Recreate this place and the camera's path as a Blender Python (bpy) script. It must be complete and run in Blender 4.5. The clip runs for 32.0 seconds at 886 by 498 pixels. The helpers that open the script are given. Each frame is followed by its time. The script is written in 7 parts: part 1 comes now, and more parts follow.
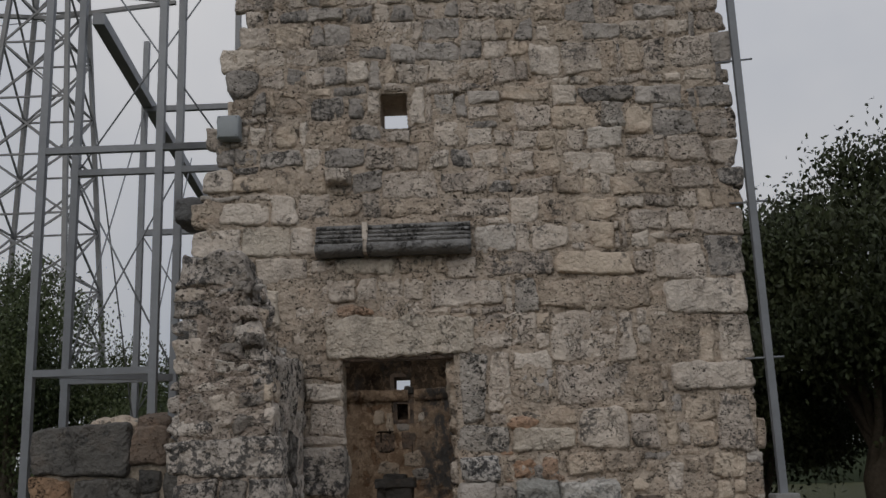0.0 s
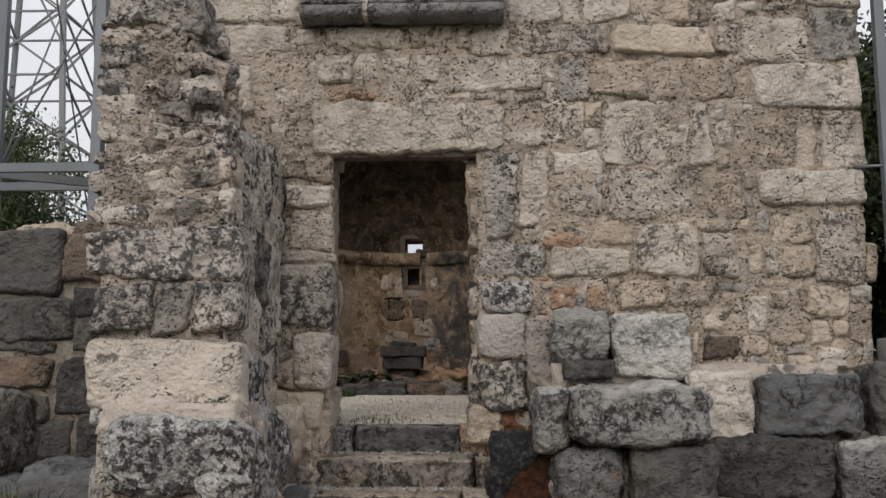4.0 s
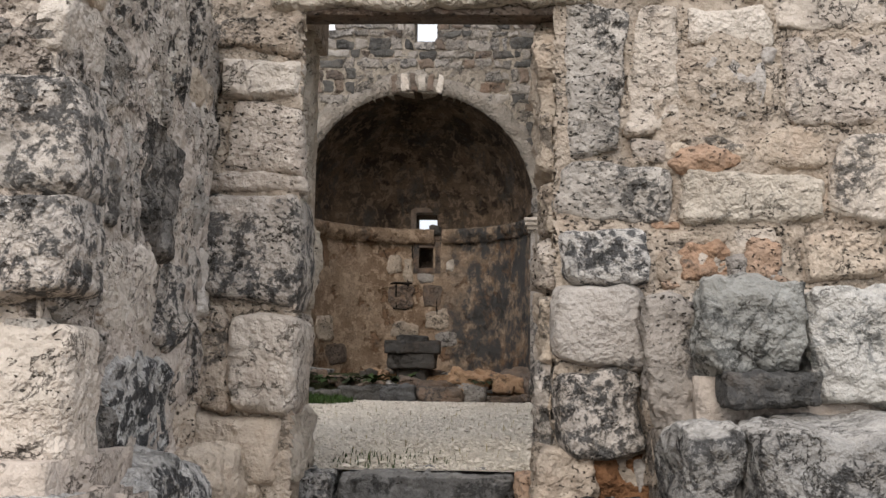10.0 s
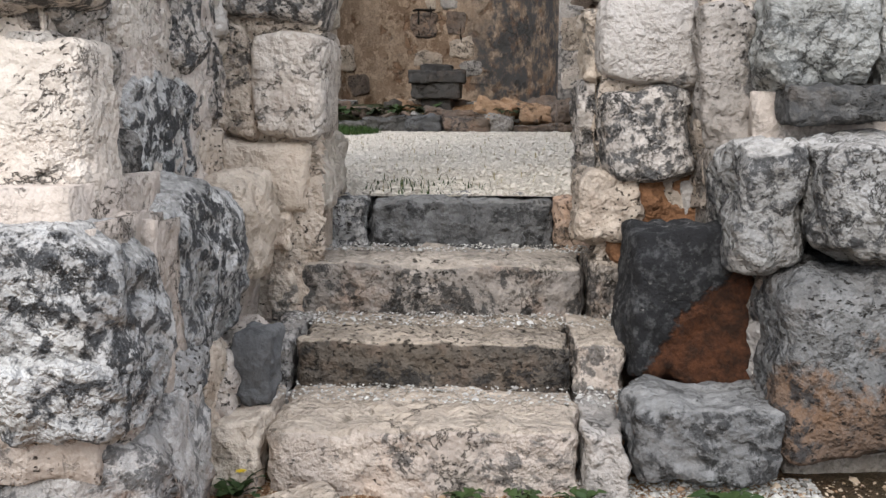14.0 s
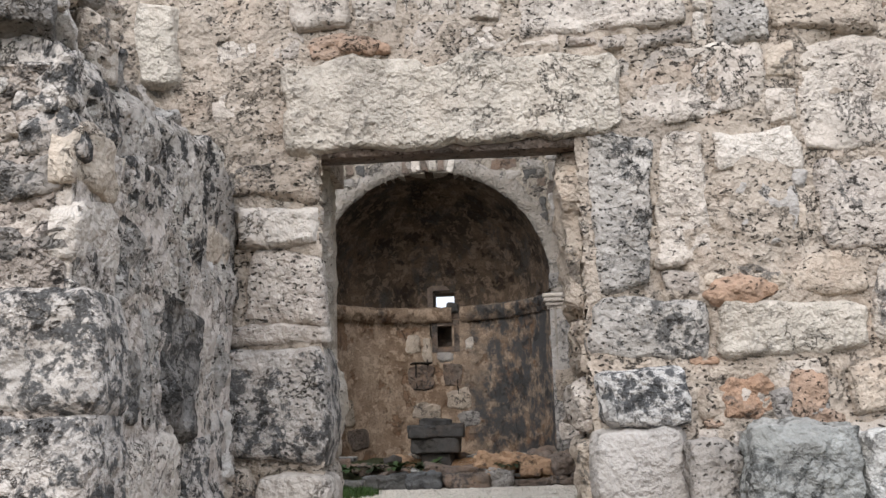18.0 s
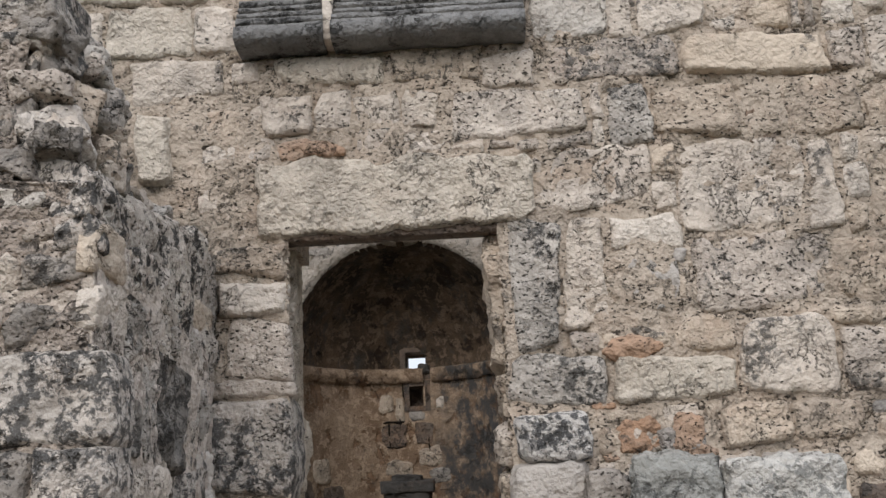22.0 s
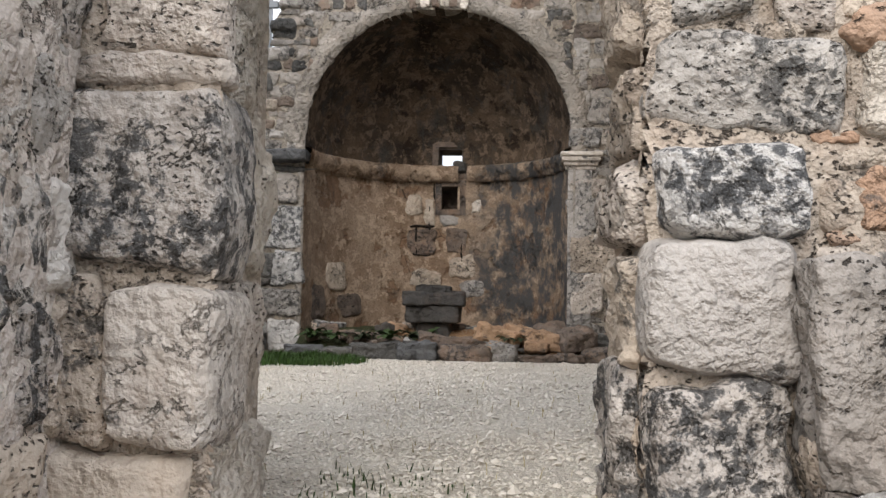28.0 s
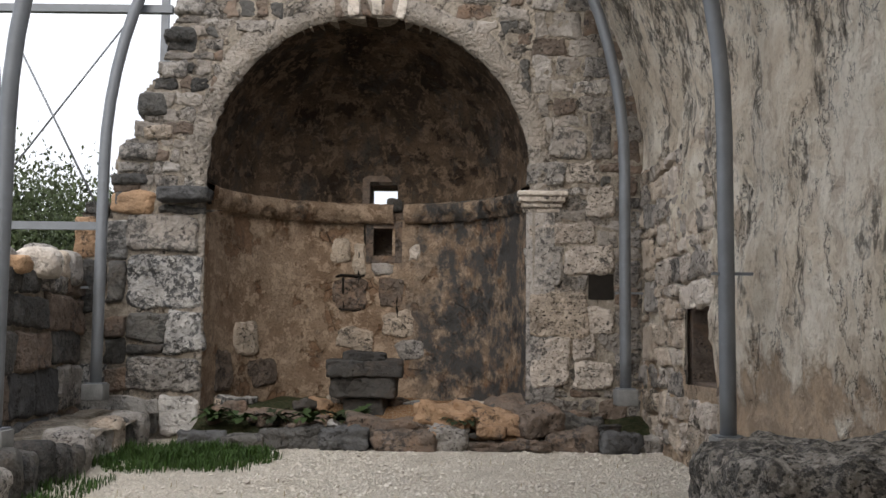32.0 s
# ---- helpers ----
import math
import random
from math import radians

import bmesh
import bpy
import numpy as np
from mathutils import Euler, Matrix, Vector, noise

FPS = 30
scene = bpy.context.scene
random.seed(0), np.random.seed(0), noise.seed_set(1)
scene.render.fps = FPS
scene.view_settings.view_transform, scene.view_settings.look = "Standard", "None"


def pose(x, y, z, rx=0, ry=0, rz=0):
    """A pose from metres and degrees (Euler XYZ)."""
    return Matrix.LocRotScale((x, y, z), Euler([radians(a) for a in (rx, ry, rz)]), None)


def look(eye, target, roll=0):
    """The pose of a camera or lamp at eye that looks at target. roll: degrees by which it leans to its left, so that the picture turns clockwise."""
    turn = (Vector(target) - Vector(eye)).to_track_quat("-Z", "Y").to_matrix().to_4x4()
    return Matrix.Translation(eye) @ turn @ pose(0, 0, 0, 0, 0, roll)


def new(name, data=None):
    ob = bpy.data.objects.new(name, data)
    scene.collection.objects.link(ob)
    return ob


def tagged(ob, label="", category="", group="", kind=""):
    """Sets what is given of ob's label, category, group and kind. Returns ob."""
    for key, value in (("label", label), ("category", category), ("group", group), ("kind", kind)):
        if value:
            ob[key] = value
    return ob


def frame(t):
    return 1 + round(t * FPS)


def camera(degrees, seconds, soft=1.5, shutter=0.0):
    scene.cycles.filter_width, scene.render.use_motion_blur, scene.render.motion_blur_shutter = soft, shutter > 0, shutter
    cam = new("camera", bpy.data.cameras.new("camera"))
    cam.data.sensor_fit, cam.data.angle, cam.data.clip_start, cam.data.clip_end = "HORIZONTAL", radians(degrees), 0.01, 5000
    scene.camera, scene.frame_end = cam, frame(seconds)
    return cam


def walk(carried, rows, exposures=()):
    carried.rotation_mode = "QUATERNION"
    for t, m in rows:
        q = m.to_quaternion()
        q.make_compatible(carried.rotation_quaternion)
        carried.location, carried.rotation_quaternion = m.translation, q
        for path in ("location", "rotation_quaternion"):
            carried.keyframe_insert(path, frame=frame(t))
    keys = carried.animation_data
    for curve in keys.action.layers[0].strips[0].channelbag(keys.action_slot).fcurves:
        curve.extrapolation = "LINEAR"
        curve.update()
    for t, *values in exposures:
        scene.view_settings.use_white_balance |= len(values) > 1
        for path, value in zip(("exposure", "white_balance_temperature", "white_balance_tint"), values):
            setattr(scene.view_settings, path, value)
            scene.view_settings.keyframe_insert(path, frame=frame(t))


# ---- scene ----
cam = camera(47.1, 32.0)
PATH = [
    (0, (0.662, 0.072, 2.047), (0.629, 2.021, 2.494), -1.9),
    (0.5, (0.65, 0.026, 2.074), (0.602, 1.99, 2.449), -1.0),
    (1, (0.679, 0.088, 2.037), (0.625, 2.066, 2.327), -0.4),
    (2, (0.59, 1.591, 1.443), (0.501, 3.572, 1.707), 0.3),
    (2.5, (0.594, 1.706, 1.484), (0.52, 3.69, 1.717), 0.2),
    (3, (0.557, 2.078, 1.462), (0.486, 4.066, 1.676), -0.0),
    (3.5, (0.566, 2.41, 1.48), (0.497, 4.394, 1.719), -0.1),
    (5.5, (0.566, 3.73, 1.458), (0.478, 5.698, 1.802), 0.6),
    (6, (0.572, 4.002, 1.481), (0.471, 5.956, 1.893), 1.1),
    (6.5, (0.511, 4.315, 1.479), (0.38, 6.269, 1.886), 1.2),
    (7, (0.443, 4.642, 1.537), (0.3, 6.594, 1.946), 1.5),
    (7.5, (0.425, 4.925, 1.524), (0.321, 6.875, 1.956), 1.1),
    (8, (0.434, 5.377, 1.577), (0.354, 7.316, 2.062), 1.0),
    (8.5, (0.416, 5.651, 1.579), (0.316, 7.589, 2.063), 1.2),
    (9, (0.332, 6.083, 1.597), (0.223, 8.035, 2.017), 2.0),
    (9.5, (0.277, 6.326, 1.625), (0.174, 8.291, 1.984), 2.1),
    (10, (0.231, 6.405, 1.597), (0.147, 8.387, 1.845), 0.9),
    (10.5, (0.268, 6.46, 1.593), (0.179, 8.455, 1.706), 0.6),
    (11, (0.278, 6.55, 1.569), (0.149, 8.546, 1.531), 0.2),
    (11.5, (0.239, 6.576, 1.543), (0.061, 8.561, 1.378), 0.1),
    (12, (0.196, 6.592, 1.509), (0.015, 8.562, 1.215), 0.0),
    (12.5, (0.159, 6.598, 1.481), (-0.01, 8.544, 1.048), 0.2),
    (13, (0.138, 6.616, 1.453), (0.024, 8.55, 0.957), 0.0),
    (13.5, (0.095, 6.614, 1.474), (0.01, 8.57, 1.065), 0.3),
    (14, (0.146, 6.668, 1.54), (0.026, 8.646, 1.268), 0.1),
    (14.5, (0.142, 6.7, 1.621), (0.042, 8.693, 1.495), -0.3),
    (15, (0.159, 6.76, 1.702), (0.06, 8.758, 1.688), -0.9),
    (15.5, (0.173, 6.832, 1.785), (0.085, 8.828, 1.885), -0.9),
    (17.5, (0.174, 6.545, 1.999), (0.064, 8.515, 2.327), -1.5),
    (18, (0.162, 6.505, 2.049), (0.055, 8.471, 2.402), -1.9),
    (18.5, (0.159, 6.481, 2.092), (0.08, 8.451, 2.433), -2.3),
    (19, (0.223, 6.393, 2.114), (0.132, 8.358, 2.477), -2.2),
    (19.5, (0.303, 6.232, 2.114), (0.169, 8.198, 2.456), -1.4),
    (20, (0.333, 6.064, 2.117), (0.194, 8.032, 2.442), -1.1),
    (20.5, (0.284, 5.847, 2.061), (0.138, 7.811, 2.407), -0.6),
    (21, (0.256, 5.668, 2.008), (0.144, 7.635, 2.35), -1.3),
    (21.5, (0.294, 5.578, 1.947), (0.23, 7.532, 2.367), -1.9),
    (22, (0.425, 5.494, 1.885), (0.36, 7.437, 2.356), -2.7),
    (22.5, (0.518, 5.423, 1.817), (0.423, 7.347, 2.352), -2.1),
    (23, (0.523, 5.361, 1.778), (0.419, 7.263, 2.39), -1.3),
    (23.5, (0.437, 5.396, 1.748), (0.316, 7.265, 2.45), -0.7),
    (24, (0.343, 5.484, 1.713), (0.229, 7.352, 2.42), 0.0),
    (24.5, (0.31, 5.668, 1.664), (0.204, 7.581, 2.238), 0.3),
    (25, (0.324, 6.056, 1.642), (0.199, 8.006, 2.07), -0.1),
    (25.5, (0.325, 6.433, 1.639), (0.199, 8.41, 1.914), -0.4),
    (27.5, (0.25, 7.919, 1.684), (0.108, 9.912, 1.771), 0.4),
    (28, (0.185, 8.343, 1.805), (0.048, 10.334, 1.937), 1.0),
    (28.5, (0.194, 8.664, 1.905), (0.068, 10.652, 2.087), 1.6),
    (29, (0.23, 9.009, 2.034), (0.081, 10.992, 2.245), 1.6),
    (29.5, (0.161, 9.436, 2.092), (-0.009, 11.42, 2.282), 1.5),
    (30, (0.082, 9.808, 2.173), (-0.1, 11.789, 2.379), 1.8),
    (30.5, (0.075, 10.126, 2.2), (-0.091, 12.109, 2.397), 1.6),
    (31, (0.043, 10.533, 2.332), (-0.073, 12.52, 2.521), 1.8),
    (31.5, (0.006, 10.724, 2.404), (-0.076, 12.716, 2.571), 1.2),
    (32, (-0.053, 10.842, 2.442), (-0.049, 12.834, 2.614), 0.6),
]
EXPOSURES = [(0.0, -1.2, 6600, 11), (1.0, -0.72, 6600, 11), (2.0, -0.6, 6700, 11), (3.0, -0.5, 6750, 11), (6.0, -0.3, 6700, 11), (7.0, -0.35, 6800, 11), (8.0, -0.5, 6900, 12), (9.0, 0.35, 6750, 11), (10.0, 0.22, 6750, 12), (11.0, 0.45, 6600, 12), (12.0, 0.55, 6550, 12), (13.0, 0.5, 6600, 12), (14.0, 0.68, 6300, 11), (15.0, 0.62, 6200, 11), (18.0, 0.5, 6250, 11), (19.0, 0.5, 6300, 11), (20.0, 0.25, 6250, 11), (21.0, 0.0, 6350, 11), (22.0, 0.08, 6500, 11), (23.0, -0.45, 6750, 12), (24.0, -0.5, 6750, 12), (25.0, 0.22, 6750, 12), (28.0, 0.6, 6500, 11), (29.0, 0.3, 6350, 11), (30.0, 0.32, 6600, 11), (31.0, 0.3, 6650, 12), (32.0, 0.33, 6650, 11)]
walk(cam, [(t, look(eye, target, roll)) for t, eye, target, roll in PATH], EXPOSURES)

# ---- sky and light: an overcast afternoon ----
world = bpy.data.worlds.new("overcast_sky")
scene.world = world
world.use_nodes = True
wn, wl = world.node_tree.nodes, world.node_tree.links
sky = wn.new("ShaderNodeTexSky")
sky.sky_type, sky.sun_disc = "NISHITA", False
sky.sun_elevation, sky.sun_rotation = radians(52), radians(200)
cloud = wn.new("ShaderNodeTexNoise")
cloud.inputs["Scale"].default_value, cloud.inputs["Detail"].default_value = 2.2, 5.0
ramp = wn.new("ShaderNodeValToRGB")
ramp.color_ramp.elements[0].position, ramp.color_ramp.elements[0].color = 0.35, (6.0, 6.5, 7.4, 1)
ramp.color_ramp.elements[1].position, ramp.color_ramp.elements[1].color = 0.68, (9.0, 9.1, 9.3, 1)
mixer = wn.new("ShaderNodeMixRGB")
mixer.inputs["Fac"].default_value = 0.9
wl.new(cloud.outputs["Fac"], ramp.inputs["Fac"])
wl.new(sky.outputs["Color"], mixer.inputs["Color1"])
wl.new(ramp.outputs["Color"], mixer.inputs["Color2"])
# an overcast sky is brightest overhead
aim, split, lift, shade = wn.new("ShaderNodeTexCoord"), wn.new("ShaderNodeSeparateXYZ"), wn.new("ShaderNodeMapRange"), wn.new("ShaderNodeMixRGB")
lift.inputs["To Min"].default_value, lift.inputs["To Max"].default_value = 0.80, 1.36
shade.blend_type, shade.inputs["Fac"].default_value = "MULTIPLY", 1.0
wl.new(aim.outputs["Generated"], split.inputs["Vector"])
wl.new(split.outputs["Z"], lift.inputs["Value"])
wl.new(mixer.outputs["Color"], shade.inputs["Color1"])
wl.new(lift.outputs["Result"], shade.inputs["Color2"])
wl.new(shade.outputs["Color"], wn["Background"].inputs["Color"])
wn["Background"].inputs["Strength"].default_value = 0.15
sun = new("sun", bpy.data.lights.new("sun", "SUN"))
sun.data.energy, sun.data.angle, sun.data.color = 1.35, radians(30), (1.0, 0.94, 0.85)
sun.matrix_world = look((-4, -8, 14), (0, 11, 2))


# ---- materials ----
class Nodes:
    """Short hand for building one node material."""

    def __init__(self, name, rough=0.9, metal=0.0):
        self.mat = bpy.data.materials.new(name)
        self.mat.use_nodes = True
        self.n, self.l = self.mat.node_tree.nodes, self.mat.node_tree.links
        self.shader = self.n["Principled BSDF"]
        self.shader.inputs["Roughness"].default_value = rough
        self.shader.inputs["Metallic"].default_value = metal
        self.shader.inputs["Specular IOR Level"].default_value = 0.25 if not metal else 0.5
        self.place = self.n.new("ShaderNodeNewGeometry").outputs["Position"]
        self.random = self.n.new("ShaderNodeObjectInfo").outputs["Random"]

    def noise(self, scale, detail=4.0, rough=0.6, stretch=None, warp=0.0):
        node = self.n.new("ShaderNodeTexNoise")
        node.inputs["Scale"].default_value, node.inputs["Detail"].default_value = scale, detail
        node.inputs["Roughness"].default_value, node.inputs["Distortion"].default_value = rough, warp
        self.l.new(self.stretched(stretch), node.inputs["Vector"])
        return node.outputs["Fac"]

    def cells(self, scale, stretch=None, feature="F1"):
        node = self.n.new("ShaderNodeTexVoronoi")
        node.feature = feature
        node.inputs["Scale"].default_value = scale
        self.l.new(self.stretched(stretch), node.inputs["Vector"])
        return node.outputs["Distance"]

    def stretched(self, stretch):
        if not stretch:
            return self.place
        node = self.n.new("ShaderNodeMapping")
        node.inputs["Scale"].default_value = stretch
        self.l.new(self.place, node.inputs["Vector"])
        return node.outputs["Vector"]

    def steps(self, value, low, high):
        node = self.n.new("ShaderNodeMapRange")
        node.inputs["From Min"].default_value, node.inputs["From Max"].default_value = low, high
        self.l.new(value, node.inputs["Value"])
        return node.outputs["Result"]

    def math(self, kind, a, b):
        node = self.n.new("ShaderNodeMath")
        node.operation = kind
        for socket, value in zip(node.inputs, (a, b)):
            if isinstance(value, (int, float)):
                socket.default_value = value
            else:
                self.l.new(value, socket)
        return node.outputs["Value"]

    def mix(self, factor, a, b):
        node = self.n.new("ShaderNodeMixRGB")
        for socket, value in zip(node.inputs, (factor, a, b)):
            if isinstance(value, (int, float)):
                socket.default_value = value
            elif isinstance(value, tuple):
                socket.default_value = (*value, 1)
            else:
                self.l.new(value, socket)
        return node.outputs["Color"]

    def finish(self, colour, height=None, depth=0.02):
        self.l.new(colour, self.shader.inputs["Base Color"])
        if height is not None:
            bump = self.n.new("ShaderNodeBump")
            bump.inputs["Distance"].default_value, bump.inputs["Strength"].default_value = depth, 1.0
            self.l.new(height, bump.inputs["Height"])
            self.l.new(bump.outputs["Normal"], self.shader.inputs["Normal"])
        return self.mat


def limestone(name, pale, deep, lichen=0.35, pits=0.35, black=(0.05, 0.05, 0.05), warm=0.25, relief=0.05, crust=0.5, loose=True, tread=None, foot=None, stark=0.8, runs=None):
    """Weathered limestone: two stone tones, pale crust, grey-black lichen in patches and speckles, pits, rusty stains.
    loose: each stone has a pattern of its own. tread: colour given to upward faces. foot: height below which earth has
    stained it ochre."""
    m = Nodes(name)
    split = m.n.new("ShaderNodeSeparateXYZ")
    m.l.new(m.place, split.inputs["Vector"])
    own = m.random
    grime = m.math("MULTIPLY", m.steps(m.noise(1.3, 7, 0.68, (1, 1, 0.8)), 0.50, 0.66), m.steps(m.noise(8, 7, 0.7), 0.36, 0.60))
    if loose:
        island = m.n.new("ShaderNodeNewGeometry").outputs["Random Per Island"]
        own = m.math("FRACT", m.math("ADD", m.math("MULTIPLY", m.random, 7.0), island), 0.0)
        shift = m.n.new("ShaderNodeVectorMath")
        shift.operation = "ADD"
        m.l.new(m.place, shift.inputs[0])
        m.l.new(m.math("MULTIPLY", own, 37.0), shift.inputs[1])
        m.place = shift.outputs["Vector"]
    big, mid = m.noise(1.9, 5), m.noise(9, 10, 0.75, warp=0.15)
    fine, grit = m.noise(34, 7, 0.78), m.noise(120, 4, 0.75)
    tone = m.mix(m.steps(m.math("ADD", big, m.math("MULTIPLY", own, 0.75)), 0.45, 1.25), pale, deep)
    turned = m.math("FRACT", m.math("MULTIPLY", own, 13.7), 0.0)
    tone = m.mix(m.math("MULTIPLY", m.steps(turned, 0.55, 1.0), 0.28), tone, tuple(c * 0.66 for c in deep))
    tone = m.mix(m.math("MULTIPLY", m.steps(turned, 0.3, 0.0), 0.3), tone, tuple(min(0.76, c * 1.2) for c in pale))
    tone = m.mix(m.math("MULTIPLY", m.steps(m.noise(3.1, 5, 0.65), 0.50, 0.70), warm), tone, (0.47, 0.27, 0.16))
    tone = m.mix(m.math("MULTIPLY", m.steps(mid, 0.50, 0.58), crust), tone, tuple(min(0.76, c * 1.12 + 0.03) for c in pale))
    if foot is not None:
        damp = m.math("ADD", split.outputs["Z"], m.math("MULTIPLY", m.noise(2.6, 7, 0.72), 1.5))
        tone = m.mix(m.math("MULTIPLY", m.steps(damp, foot + 0.80, foot + 0.68), 0.85), tone, m.mix(mid, (0.10, 0.05, 0.024), (0.26, 0.14, 0.065)))
    tone = m.mix(m.math("MULTIPLY", m.steps(fine, 0.55, 0.66), 0.26), tone, tuple(c * 0.40 for c in deep))
    patch = m.steps(m.math("ADD", m.noise(2.7, 6, 0.66, runs, 0.5), m.math("MULTIPLY", m.math("SUBTRACT", turned, 0.2), 0.13)), 0.73 - 0.30 * lichen, 0.77 - 0.30 * lichen)
    wash = m.steps(m.math("ADD", m.noise(2.2, 5, 0.62), m.math("MULTIPLY", own, 0.14)), 0.72 - 0.32 * lichen, 0.90 - 0.32 * lichen)
    tone = m.mix(m.math("MULTIPLY", wash, 0.38), tone, tuple(c * 0.22 + 0.05 for c in deep))
    speck = m.steps(m.noise(15, 9, 0.74, warp=0.3), 0.47, 0.53)
    tone = m.mix(m.math("MULTIPLY", m.math("MULTIPLY", patch, speck), stark), tone, black)
    # faces that point up are mixed towards the tread colour, streaked darker
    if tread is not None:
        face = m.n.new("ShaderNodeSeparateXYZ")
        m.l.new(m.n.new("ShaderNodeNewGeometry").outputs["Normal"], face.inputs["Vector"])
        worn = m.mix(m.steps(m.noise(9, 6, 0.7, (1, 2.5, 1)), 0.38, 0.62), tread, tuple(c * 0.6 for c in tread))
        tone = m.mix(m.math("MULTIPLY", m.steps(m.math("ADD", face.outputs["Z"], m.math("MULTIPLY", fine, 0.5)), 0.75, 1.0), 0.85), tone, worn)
    tone = m.mix(m.math("MULTIPLY", grime, 0.7), tone, tuple(c * 0.42 for c in deep))
    rugged = m.steps(m.noise(3.3, 4, 0.6), 0.36, 0.62)
    hole = m.math("MAXIMUM", m.steps(m.noise(40, 2, 0.5, (1, 1, 1.5)), 0.385, 0.325), m.steps(m.noise(17, 3, 0.6, (1, 1, 1.6)), 0.375, 0.32))
    dent = m.math("MULTIPLY", hole, m.steps(m.math("ADD", m.noise(5.0, 5, 0.65, warp=0.3), m.math("MULTIPLY", m.math("SUBTRACT", own, 0.5), 0.30)), 0.70 - 0.30 * pits, 0.76 - 0.30 * pits))
    tone = m.mix(m.math("MULTIPLY", dent, 0.92), tone, (0.026, 0.021, 0.017))
    split_line = m.math("MULTIPLY", m.steps(m.math("ABSOLUTE", m.math("SUBTRACT", m.noise(3.6, 8, 0.72, warp=0.4), 0.5), 0.0), 0.011, 0.003), m.steps(m.noise(1.7, 4), 0.52, 0.60))
    tone = m.mix(m.math("MULTIPLY", split_line, 0.85), tone, (0.04, 0.033, 0.026))
    tone = m.mix(m.math("MULTIPLY", m.steps(grit, 0.53, 0.62), 0.13), tone, tuple(min(0.78, c * 1.5) for c in pale))
    height = m.math("ADD", m.math("MULTIPLY", m.noise(7, 3, 0.55), 0.9), m.math("MULTIPLY", m.math("MULTIPLY", m.noise(24, 3, 0.6), m.math("ADD", rugged, 0.5)), 0.75))
    height = m.math("SUBTRACT", height, m.math("ADD", m.math("MULTIPLY", dent, 0.5), m.math("MULTIPLY", split_line, 0.5)))
    return m.finish(tone, height, relief)


